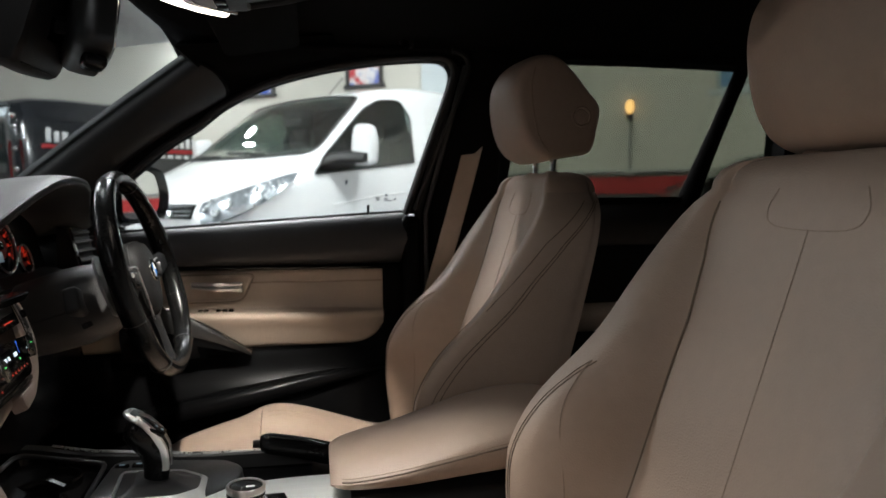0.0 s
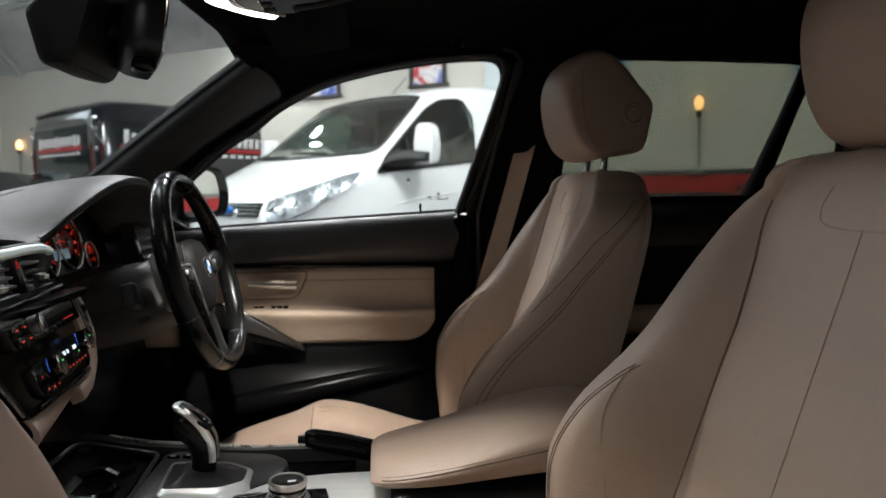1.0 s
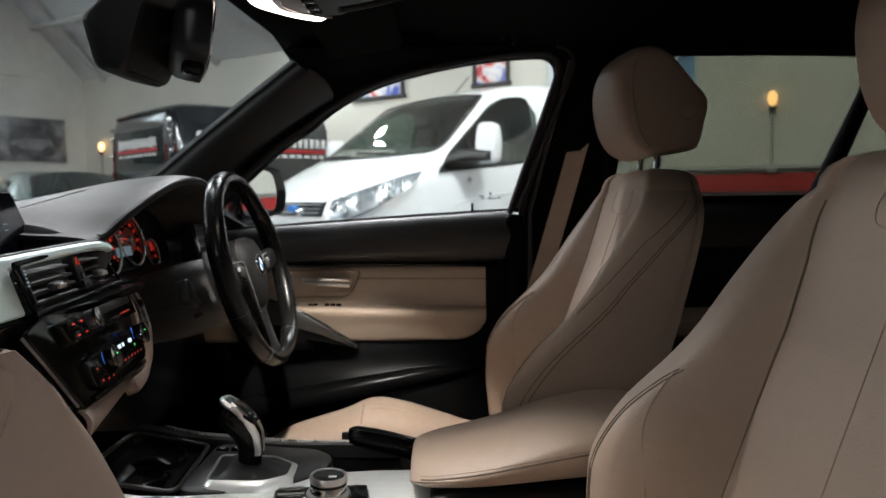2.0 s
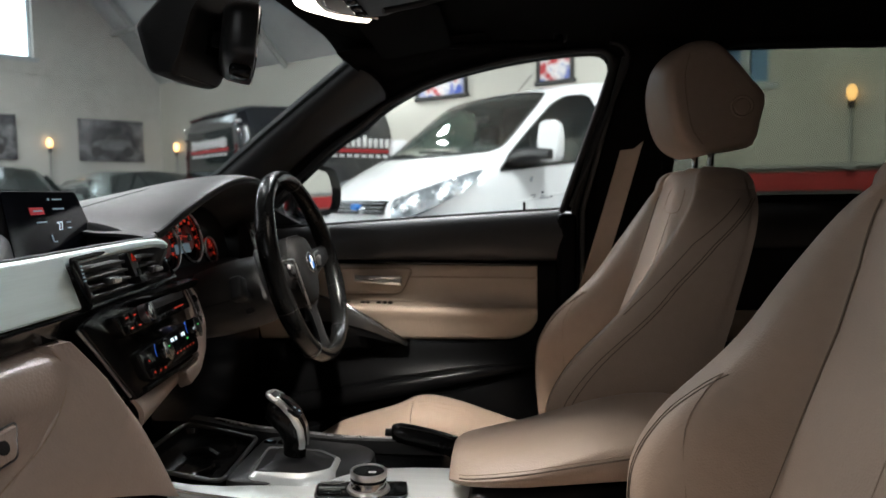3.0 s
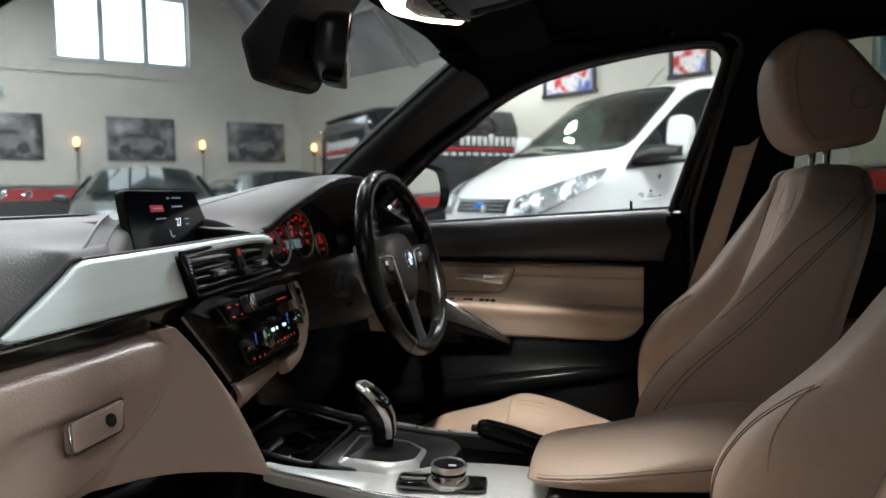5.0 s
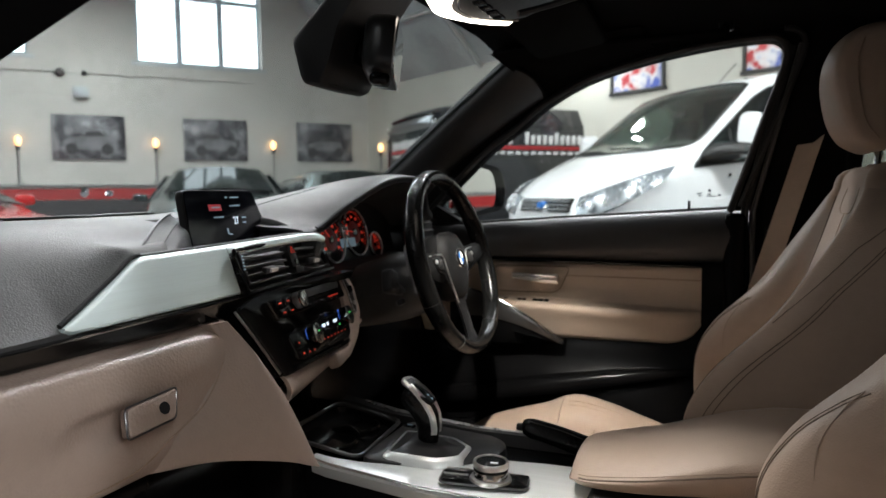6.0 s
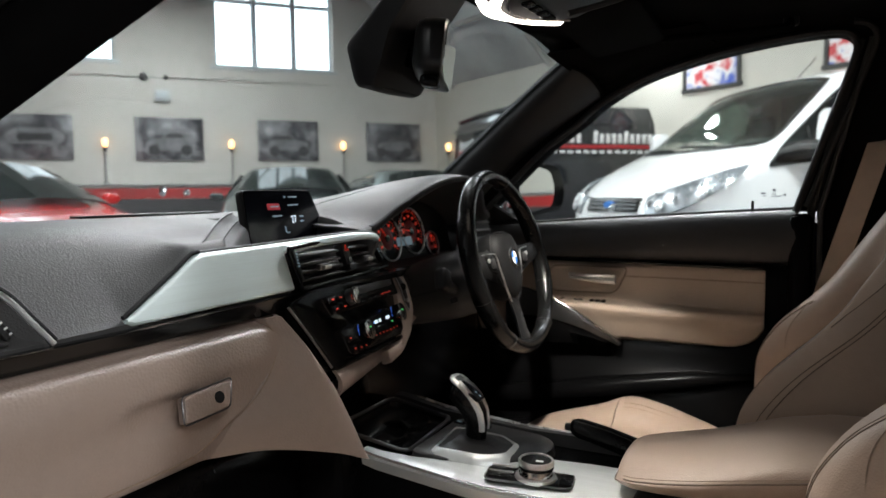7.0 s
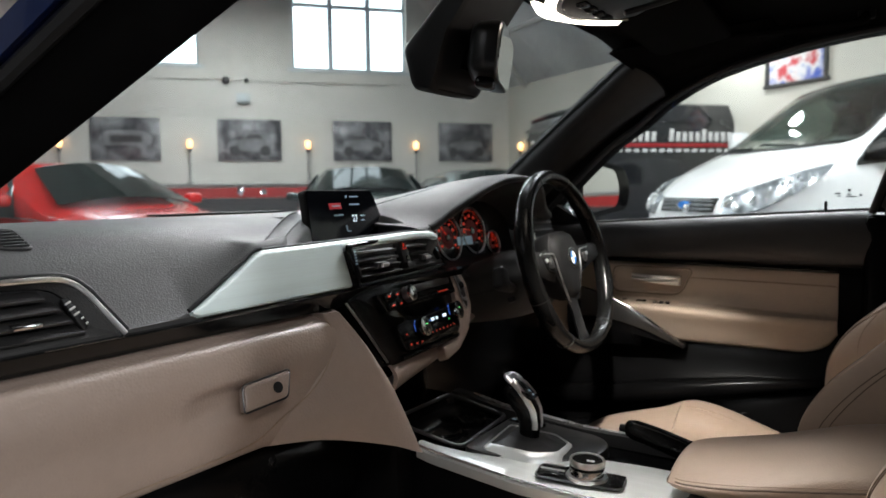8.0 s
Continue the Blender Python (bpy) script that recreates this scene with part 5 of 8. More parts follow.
part("trim_edge", tube([(x, 0.122, ctop(x) + 0.012 - 0.01 * (x + 0.4)) for x in np.linspace(-0.42, -0.10, 16)], 0.003, 6), BEZEL, con)
part("driver_side_rail", skin([[(x, 0.10, ctop(x) - 0.01), (x, 0.105, ctop(x) + 0.010), (x, 0.128, ctop(x) + 0.010), (x, 0.132, ctop(x) - 0.02)] for x in np.linspace(-0.46, -0.02, 14)]), BLACK, con)
# cup holder with chrome rim
cup = part("cup_tray", plate(rounded([(-0.47, -0.105), (-0.325, -0.100), (-0.335, 0.085), (-0.47, 0.088)], 0.02), 0.004, Matrix.Translation((0, 0, 0.551)) @ pose(0, 0, 0, 0, 5, 0)), GLOSS, con)
rim = [(x, y, ctop(x) + 0.006) for x, y in rounded([(-0.46, -0.100), (-0.318, -0.096), (-0.332, 0.090), (-0.46, 0.090)], 0.020)]
part("tray_rim", tube(rim, 0.0036, 8, closed=True), SATIN, cup)
part("tray_well", skin([[(x, y, ctop(x) + 0.004) for x, y in rounded([(-0.452, -0.092), (-0.328, -0.088), (-0.340, 0.082), (-0.452, 0.082)], 0.018)], [(x, y, ctop(x) - 0.0085) for x, y in rounded([(-0.45, -0.090), (-0.330, -0.086), (-0.342, 0.080), (-0.45, 0.080)], 0.018)]], caps=False), GLOSS, cup)
for yy in (-0.045, 0.04):
    part("cup_ring", tube([(-0.392 + 0.036 * math.cos(a), yy + 0.036 * math.sin(a), 0.591) for a in np.linspace(0, 2 * math.pi, 28, endpoint=False)], 0.0035, 6, closed=True), GLOSS, cup)
part("cup_grip", tube([(-0.425, -0.01, 0.594), (-0.39, 0.0, 0.601), (-0.36, -0.01, 0.594)], 0.006, 8, 8), GLOSS, cup)
# charcoal panel round the lever, with a raised silver frame and a sunk boot plate
part("lever_surround", skin([[(x, y, ctop(x) + z) for x, y in rounded([(-0.322 + k, -0.094 + k), (-0.270, -0.090 + k), (-0.185 - k, -0.058 + k), (-0.128 - k, 0.000), (-0.120 - k, 0.060), (-0.150 - k, 0.100 - k), (-0.322 + k, 0.100 - k)], 0.024)] for z, k in ((-0.01, 0.0), (0.005, 0.002), (0.009, 0.008))]), SHIFT_PANEL, con, "charcoal satin panel round the gear lever")
frame_out = rounded([(-0.288, -0.088), (-0.205, -0.074), (-0.166, -0.044), (-0.168, 0.020), (-0.205, 0.048), (-0.300, 0.036)], 0.012, 5)
frame_mid = rounded([(-0.286, -0.084), (-0.206, -0.070), (-0.169, -0.042), (-0.171, 0.019), (-0.206, 0.046), (-0.298, 0.034)], 0.011, 5)
frame_in = rounded([(-0.282, -0.072), (-0.208, -0.059), (-0.176, -0.036), (-0.178, 0.015), (-0.209, 0.040), (-0.293, 0.030)], 0.010, 5)
rings = [[Vector((x, y, ctop(x) + z)) for x, y in o] for o, z in ((frame_out, 0.003), (frame_mid, 0.011), (frame_in, 0.016), ([(a * 0.98 - 0.005, b * 0.95) for a, b in frame_in], 0.012))]
part("silver_collar", skin_loop([[r[i] for r in rings] for i in range(len(frame_out))]), ALU_FLAT, con, "brushed silver frame round the gear lever")
part("lever_gaiter", skin([[(-0.240 + (x + 0.240) * k, -0.012 + (y + 0.012) * k, ctop(x) + z) for x, y in frame_in] for k, z in ((1.0, 0.008), (0.97, 0.0135), (0.80, 0.0150), (0.62, 0.0190), (0.50, 0.0225))]), SHIFT_PANEL, con, "folded charcoal gaiter inside the silver frame")
for k in range(3):
    part("drive_button", box((0.020, 0.012, 0.006), pose(-0.303 + 0.024 * k, 0.064 + 0.002 * k, ctop(-0.29) + 0.010, 0, 3, 0), 0.002), GLOSS, con)
    part("button_mark", box((0.008, 0.003, 0.0008), pose(-0.303 + 0.024 * k, 0.063 + 0.002 * k, ctop(-0.29) + 0.0136), 0), PALE_GLOW, con)

# ---- gear lever ----
gear = thing("gear_lever", (-0.245, -0.012, 0.58), "electronic gear lever with black grip and silver edge", "gear lever")
g_rings, s_rings, t_rings = [], [], []
keys = [(0.0, (-0.240, -0.008, 0.576), 0.017, 0.014), (0.14, (-0.238, -0.009, 0.598), 0.017, 0.0135), (0.30, (-0.236, -0.011, 0.622), 0.019, 0.015), (0.5, (-0.239, -0.016, 0.644), 0.022, 0.018), (0.72, (-0.249, -0.021, 0.663), 0.0235, 0.021), (0.88, (-0.259, -0.025, 0.678), 0.021, 0.020), (0.97, (-0.264, -0.027, 0.688), 0.013, 0.014), (1.0, (-0.265, -0.027, 0.692), 0.005, 0.006)]
kx = [k[0] for k in keys]
for s in np.linspace(0, 1, 26):
    c = Vector([float(np.interp(s, kx, [k[1][i] for k in keys])) for i in range(3)])
    rx, ry = (float(np.interp(s, kx, [k[j] for k in keys])) for j in (2, 3))
    lean = float(np.interp(s, [0, 0.4, 1], [0.0, 0.05, 0.75]))
    ax, ay = Vector((math.cos(lean), 0, math.sin(lean))), Vector((0, 1, 0))
    g_rings.append([c + ax * math.cos(a) * rx + ay * math.sin(a) * ry for a in np.linspace(0, 2 * math.pi, 18, endpoint=False)])
    if s > 0.2:
        for sg, store in ((-1, s_rings), (1, t_rings)):
            mid = c + ax * rx * 0.74 + ay * sg * ry * 0.66
            store.append([mid + ax * math.cos(a) * 0.0064 * (1.1 - 0.5 * abs(s - 0.75)) + ay * math.sin(a) * 0.0042 for a in np.linspace(0, 2 * math.pi, 8, endpoint=False)])
part("grip", skin(g_rings), WHEEL_LEATHER, gear, "black leather grip")
part("silver_edge", skin(s_rings), CHROME_EDGE, gear)
part("silver_edge", skin(t_rings), CHROME_EDGE, gear)
TOPP = basis((-0.2440, -0.026, 0.6840), (0.80, 0, -0.60), (0, 1, 0))
part("selector_plate", plate(rounded(rect(0.006, 0, 0.046, 0.028), 0.008), 0.004, TOPP @ Matrix.Translation((0, 0, -0.001)), 0.001), GLOSS, gear)
part("park_button", plate(rounded(rect(-0.020, 0, 0.014, 0.022), 0.004), 0.004, TOPP @ Matrix.Translation((0, 0, 0.0005)), 0.001), DARK_CHROME, gear)
part("silver_cap", tube([TOPP @ Vector(p) for p in ((-0.012, -0.016, 0.002), (-0.026, -0.013, 0.000), (-0.031, 0.0, -0.002), (-0.026, 0.013, 0.0), (-0.012, 0.016, 0.002))], 0.0042, 8, 14), CHROME_EDGE, gear)
for k, mt in enumerate((PALE_GLOW, PALE_GLOW, PALE_GLOW)):
    part("gear_mark", box((0.004, 0.004, 0.0006), TOPP @ Matrix.Translation((0.004 + 0.009 * k, 0.004, 0.0034)), 0), mt, gear)
part("boot", skin([[(-0.240 + r * math.cos(a), -0.012 + r * 0.85 * math.sin(a), z) for a in np.linspace(0, 2 * math.pi, 18, endpoint=False)] for z, r in ((0.578, 0.034), (0.588, 0.028), (0.598, 0.020))]), BLACK, gear)

# ---- control knob ----
knob = thing("control_knob", (-0.107, -0.084, 0.576), "round chrome control knob with shortcut keys on the console", "control knob")
KM = Matrix.Translation((-0.107, -0.086, 0.5765)) @ pose(0, 0, 0, 0, 2, 10) @ Matrix.Scale(0.92, 4)
part("key_base", plate(rounded(rect(-0.006, 0, 0.138, 0.056), 0.014), 0.005, KM @ Matrix.Translation((-0.004, 0, 0)), 0.0015), GLOSS, knob)
part("base_edge", tube([KM @ Vector((x - 0.010, y, 0.0035)) for x, y in rounded(rect(0, 0, 0.140, 0.058), 0.015)], 0.0018, 6, closed=True), DARK_CHROME, knob)
for x, y, w, h in ((-0.058, -0.013, 0.034, 0.018), (-0.058, 0.011, 0.034, 0.018), (0.049, 0.0, 0.022, 0.044)):
    part("shortcut_key", plate(rounded(rect(x, y, w, h), 0.004), 0.004, KM @ Matrix.Translation((0, 0, 0.004)), 0.001), GLOSS, knob)
for yy in (-0.001, 0.022):
    part("key_edge", tube([KM @ Vector((-0.076, yy, 0.0085)), KM @ Vector((-0.036, yy, 0.0085))], 0.0015, 6), CHROME_EDGE, knob)
part("knob_foot", lathe([(0.0330, 0.003), (0.0340, 0.006), (0.0325, 0.009), (0.0290, 0.010)], KM, 40), CHROME_EDGE, knob, "chrome foot ring")
part("knob_body", lathe([(0.0275, 0.008), (0.0275, 0.020), (0.0265, 0.0215), (0.0265, 0.025)], KM, 40), CHROME, knob, "satin chrome body")
part("knob_groove", lathe([(0.0282, 0.0215), (0.0282, 0.0245)], KM, 36), GLOSS, knob)
part("knob_rim", lathe([(0.0270, 0.0250), (0.0288, 0.0270), (0.0288, 0.0335), (0.0272, 0.0358), (0.0248, 0.0352), (0.0246, 0.0320)], KM, 44), CHROME_EDGE, knob, "thin chrome rim")
part("knob_top", lathe([(0.0246, 0.0320), (0.0240, 0.0336), (0.012, 0.0330), (0.002, 0.0328)], KM, 32), GLOSS, knob)
part("knob_mark", box((0.012, 0.006, 0.0006), KM @ Matrix.Translation((0.006, -0.004, 0.0336)), 0), LETTER_PALE, knob)

# ---- handbrake ----
hbk = thing("handbrake", (0.0, 0.075, 0.5), "black leather handbrake lever lying beside the console", "handbrake")
hp = [(-0.108, 0.072, 0.610), (-0.098, 0.072, 0.610), (-0.085, 0.072, 0.610), (-0.04, 0.074, 0.600), (0.0, 0.076, 0.588), (0.03, 0.077, 0.578), (0.10, 0.078, 0.555)]
part("lever_grip", tube(hp[1:], [0.012, 0.0165, 0.0175, 0.018, 0.0165, 0.015], 12, 26, 1.0), WHEEL_LEATHER, hbk)
part("release_button", tube([(-0.110, 0.072, 0.6105), (-0.095, 0.072, 0.610)], [0.006, 0.007], 10), BLACK, hbk)
part("grip_seam", tube([(-0.085, 0.063, 0.624), (-0.04, 0.064, 0.6155), (0.0, 0.066, 0.603)], 0.0012, 5, 10), RUBBER, hbk)
part("gaiter", skin([[(x, 0.077 + w * math.cos(a), zc + h * math.sin(a)) for a in np.linspace(0, 2 * math.pi, 14, endpoint=False)] for x, w, h, zc in ((0.015, 0.020, 0.020, 0.583), (0.03, 0.026, 0.028, 0.570), (0.06, 0.03, 0.034, 0.556), (0.12, 0.03, 0.034, 0.545))]), SOFT_BLACK, hbk)

# ---- armrest ----
arm = thing("armrest", (0.17, 0.0, 0.58), "beige leather centre armrest with stitched edge", "armrest")
AX = [0.008, 0.012, 0.022, 0.04, 0.08, 0.12, 0.17, 0.22, 0.28, 0.33, 0.37, 0.41]
arm_top = lambda x: float(np.interp(x, AX, [0.614, 0.618, 0.622, 0.626, 0.634, 0.643, 0.658, 0.674, 0.685, 0.687, 0.680, 0.668]))
arm_low = lambda x: float(np.interp(x, [0.008, 0.03, 0.10, 0.25, 0.41], [0.590, 0.587, 0.592, 0.606, 0.616]))
arm_near = lambda x: float(np.interp(x, [0.008, 0.022, 0.04, 0.07, 0.12, 0.41], [-0.084, -0.092, -0.099, -0.106, -0.112, -0.118]))
arm_far = lambda x: float(np.interp(x, [0.008, 0.03, 0.08, 0.41], [0.074, 0.085, 0.093, 0.10]))
a_r = []
for x, k in [(0.0075, 0.74), (0.008, 0.86), (0.010, 0.94), (0.014, 0.985)] + [(0.02 + 0.39 * i / 30, 1.0) for i in range(31)]:
    y0, y1, z0, z1 = arm_near(x), arm_far(x), arm_low(x), arm_top(x)
    o = rounded([(y0 + 0.010, z0), (y1, z0), (y1, z1 - 0.012), (y1 - 0.03, z1 - 0.002), ((y0 + y1) / 2, z1), (y0 + 0.036, z1 - 0.006), (y0 + 0.004, z1 - 0.024), (y0, z0 + 0.35 * (z1 - z0))], 0.020, 5)
    yc, zc = (y0 + y1) / 2, (z0 + z1) / 2
    a_r.append([Vector((x, yc + (y - yc) * (0.6 + 0.4 * k), zc + (z - zc) * k)) for y, z in o])
part("pad", skin(a_r), LEATHER, arm, "padded beige leather lid")
seam_z = lambda x: arm_low(x) + (0.014 + 0.10 * (x - 0.01))
sm = [(x, arm_near(x) - 0.0003 + 0.004 * max(0, (arm_low(x) + 0.012 - seam_z(x)) / 0.012), seam_z(x)) for x in np.linspace(0.024, 0.40, 34)]
part("seam", tube(sm, 0.0013, 6), SEAM_DARK, arm)
part("stitching", tube([(x, y + 0.0002, z + 0.0052) for x, y, z in sm], 0.0007, 5), SEAM, arm)
part("armrest_base", between((0.035, -0.110, 0.30), (0.42, 0.10, 0.586), 0.015, 3), BLACK, arm)


# ---- front seats ----
SEAT_Y = 0.355
fc = curve_of([(0.44, 0.215), (0.55, 0.262), (0.65, 0.300), (0.80, 0.350), (0.92, 0.390), (1.00, 0.415), (1.05, 0.43)])
bc = curve_of([(0.44, 0.16), (0.55, 0.150), (0.61, 0.150), (0.66, 0.158), (0.72, 0.194), (0.78, 0.255), (0.82, 0.290), (0.873, 0.325), (0.965, 0.385), (1.05, 0.43)])
rc = curve_of([(0.44, 0.350), (0.55, 0.372), (0.654, 0.408), (0.75, 0.438), (0.842, 0.466), (0.94, 0.494), (1.0, 0.505), (1.05, 0.51)])
hw = curve_of([(0.44, 0.240), (0.55, 0.255), (0.65, 0.262), (0.75, 0.260), (0.85, 0.250), (0.91, 0.241), (0.95, 0.229), (0.975, 0.214), (0.99, 0.198), (1.0, 0.182), (1.05, 0.16)])
crease_u = lambda z: float(np.interp(z, [0.44, 0.84, 0.91, 0.96, 0.985, 1.0], [0.625, 0.61, 0.66, 0.74, 0.79, 0.82]))


def front_keys(z):
    """Depth across one half of the front: 1 at the centre panel, 0 at the bolster's crest."""
    c = crease_u(z)
    d = 0.930 - c
    return [(0.0, 1.0), (0.32 * c, 0.985), (0.67 * c, 0.96), (0.93 * c, 0.97), (c, 1.02), (c + 0.15 * d, 0.76), (c + 0.36 * d, 0.34), (c + 0.62 * d, 0.06), (0.930, 0.0)]


def seat_ring(z, shrink=1.0, dz=0.0):
    w, f, b, r = hw(z), fc(z), bc(z), rc(z)
    fk = front_keys(z)
    front = [(-1.0 * w, b + 0.45 * (r - b)), (-0.990 * w, b + 0.16 * (r - b)), (-0.965 * w, b + 0.02 * (r - b))]
    front += [(-u * w, b + (f - b) * k) for u, k in fk[::-1]]
    front += [(-u, x) for u, x in front[-2::-1]]
    back = [(1.0 * w, r - 0.22 * (r - b)), (0.985 * w, r - 0.016), (0.93 * w, r - 0.002), (0.4 * w, r), (0, r + 0.002), (-0.4 * w, r), (-0.93 * w, r - 0.002), (-0.985 * w, r - 0.016), (-1.0 * w, r - 0.22 * (r - b))]
    mx = (b + r) / 2
    pts = [((mx + (x - mx) * shrink), y * (0.45 + 0.55 * shrink if shrink < 1 else 1), z + dz) for y, x in front + back]
    return spline(pts, 96, closed=True)


def on_seat(u, z, out=0.0004):
    """A point of the backrest's front at the share u of its half width."""
    fk = front_keys(z)
    w, f, b, r = hw(z), fc(z), bc(z), rc(z)
    ring = seat_ring(z)
    best = None
    for p, q in zip(ring, ring[1:] + ring[:1]):
        if (p[1] - u * w) * (q[1] - u * w) <= 0 and abs(q[1] - p[1]) > 1e-9:
            k = (u * w - p[1]) / (q[1] - p[1])
            x = p[0] + k * (q[0] - p[0])
            best = x if best is None else min(best, x)
    return Vector(((b if best is None else best) - out, u * w, z))


def make_seat():
    seat = thing("front_seat", (0.1, SEAT_Y, 0.27), "beige leather sports seat with seams and headrest", "car seat", "front seats")
    off = lambda p: (p[0] - 0.1, p[1], p[2] - 0.27)
    L = lambda pts: [off(p) for p in pts]
    rings = [seat_ring(z) for z in np.linspace(0.44, 1.0, 34)]
    rings += [seat_ring(1.0, 0.97, 0.012), seat_ring(1.0, 0.88, 0.024), seat_ring(1.0, 0.70, 0.033), seat_ring(1.0, 0.4, 0.038)]
    part("backrest", skin([L(r) for r in rings]), LEATHER, seat, "beige leather backrest with side bolsters", local=True)
    # seams: the centre panel's edges, the bolster's crest, the middle line and the shoulder flap
    for sg in (-1, 1):
        pts = [on_seat(sg * crease_u(z), z, 0.0011) for z in np.linspace(0.47, 0.985, 36)]
        part("panel_seam", tube(L(pts), 0.0013, 6), SEAM_DARK, seat, local=True)
        side_seams = [([0.50, 0.654, 0.768, 0.845, 0.912, 0.985], [v - dk for v in (0.10, 0.15, 0.24, 0.35, 0.55, 0.90)], 0.50, 0.985) for dk in (0.0, 0.045)]
        side_seams.append(([0.80, 0.818, 0.913, 0.99], [0.02, 0.04, 0.26, 0.70], 0.80, 0.985))
        for zs, ks, z0, z1 in side_seams:
            pts = []
            for z in np.linspace(z0, z1, 34):
                k = float(np.interp(z, zs, ks))
                w = hw(z) * float(np.interp(k, [0.02, 0.16, 0.45, 0.8, 1.0], [0.965, 0.990, 1.0, 1.0, 0.99]))
                pts.append((bc(z) + (rc(z) - bc(z)) * k, sg * (w + 0.0006), z))
            part("bolster_seam", tube(L(pts), 0.0009, 6), SEAM_DARK, seat, local=True)
        pts = [on_seat(sg * u, z, 0.0005) for u, z in ((0.70, 0.50), (0.71, 0.60), (0.755, 0.70), (0.79, 0.75), (0.80, 0.775))]
        part("panel_seam", tube(L(pts), 0.0009, 6, 24), SEAM, seat, local=True)
        for du in (0.0, 0.022):
            pts = [on_seat(sg * (u - du), z, 0.0005) for u, z in ((0.80, 0.775), (0.835, 0.755), (0.875, 0.715), (0.90, 0.66), (0.915, 0.60), (0.915, 0.50))]
            part("bolster_seam", tube(L(pts), 0.0008, 6, 24), SEAM_DARK, seat, local=True)
    part("panel_seam", tube(L([on_seat(0.0, z) for z in np.linspace(0.47, 0.957, 20)]), 0.0006, 6), SEAM, seat, local=True)
    part("flap_seam", tube(L([on_seat(u, z) for u, z in ((-0.33, 1.0), (-0.325, 0.978), (-0.25, 0.960), (0, 0.956), (0.25, 0.960), (0.325, 0.978), (0.33, 1.0))]), 0.0006, 6, 26), SEAM, seat, local=True)
    # cushion: three lofted zones
    cz = curve_of([(-0.39, 0.385), (-0.37, 0.425), (-0.32, 0.455), (-0.25, 0.470), (-0.12, 0.480), (0.0, 0.468), (0.12, 0.445), (0.24, 0.44)])
    bz = curve_of([(-0.39, 0.38), (-0.37, 0.422), (-0.32, 0.458), (-0.25, 0.482), (-0.18, 0.502), (-0.115, 0.526), (-0.04, 0.516), (0.05, 0.488), (0.12, 0.468), (0.24, 0.46)])

    def cushion_ring(x, z0=0.34):
        c, b = cz(x), bz(x)
        w = 0.262
        pts = [(x, -w * 0.92, z0), (x, -w, (z0 + b) / 2), (x, -w * 0.95, b - 0.012), (x, -w * 0.82, b), (x, -w * 0.66, b - 0.35 * (b - c)), (x, -w * 0.52, c + 0.002), (x, -w * 0.25, c + 0.004), (x, 0, c + 0.005)]
        pts += [(x, -y, z) for _, y, z in pts[-2::-1]]
        return spline(pts, 44, closed=True)
    front, rear = np.linspace(-0.385, -0.1355, 16), np.linspace(-0.134, 0.27, 20)
    part("thigh_support", skin([L(cushion_ring(x)) for x in front]), LEATHER, seat, local=True)
    part("cushion", skin([L(cushion_ring(x)) for x in rear]), LEATHER, seat, "beige leather seat cushion", local=True)
    for sg in (-1, 1):
        for dv in (0.0, 0.012):
            part("cushion_seam", tube(L([(x, sg * (0.262 * 0.74 - dv), bz(x) - 0.0055 - dv * 0.5) for x in np.linspace(-0.12, 0.2, 18)]), 0.0012, 6), SEAM, seat, local=True)
    for x in (-0.05, 0.04, 0.13):
        part("cushion_seam", tube(L([(x, y, cz(x) + 0.0045) for y in np.linspace(-0.13, 0.13, 9)]), 0.0010, 6), SEAM, seat, local=True)
    part("seat_base", between(off((-0.24, -0.22, 0.27)), off((0.30, 0.22, 0.36)), 0.02), BLACK, seat, local=True)
    # headrest: side outline swept across, with rounded flanks
    side = [(0.432, 1.061), (0.404, 1.078), (0.384, 1.110), (0.374, 1.150), (0.371, 1.19), (0.378, 1.226), (0.397, 1.252), (0.425, 1.262), (0.455, 1.258), (0.485, 1.232), (0.515, 1.195), (0.540, 1.162), (0.534, 1.12), (0.522, 1.077), (0.49, 1.070), (0.45, 1.063)]
    cx, czz = 0.452, 1.158
    hr = []
    for y, k in ((-0.112, 0.80), (-0.110, 0.90), (-0.104, 0.96), (-0.092, 0.99), (-0.05, 1.0), (0, 1.0), (0.05, 1.0), (0.092, 0.99), (0.104, 0.96), (0.110, 0.90), (0.112, 0.80)):
        bow = 0.010 * (1 - (y / 0.112) ** 2)
        hr.append(L(spline([(cx + (x - cx) * k - (bow if x < 0.42 else 0), y, czz + (z - czz) * k) for x, z in side], 48, closed=True)))
    head = part("headrest", skin(hr), LEATHER, seat, "beige leather headrest with side button", local=True)
    for sg in (-1, 1):
        bmm = lathe([(0.020, 0), (0.020, 0.004), (0.0175, 0.0055), (0.0155, 0.0035), (0.0135, 0.0035), (0.0125, 0.0055), (0.002, 0.006)], basis(off((0.497, sg * 0.1095, 1.143)), (1, 0, 0), (0, 0, sg * -1.0)), 28)
        part("headrest_button", bmm, LEATHER, head, local=True)
        pts = [(0.432, sg * 0.1125, 1.078), (0.414, sg * 0.1128, 1.105), (0.404, sg * 0.1128, 1.15), (0.400, sg * 0.1128, 1.20), (0.408, sg * 0.1120, 1.236)]
        part("headrest_seam", tube(L(pts), 0.0011, 6, 20), SEAM, head, local=True)
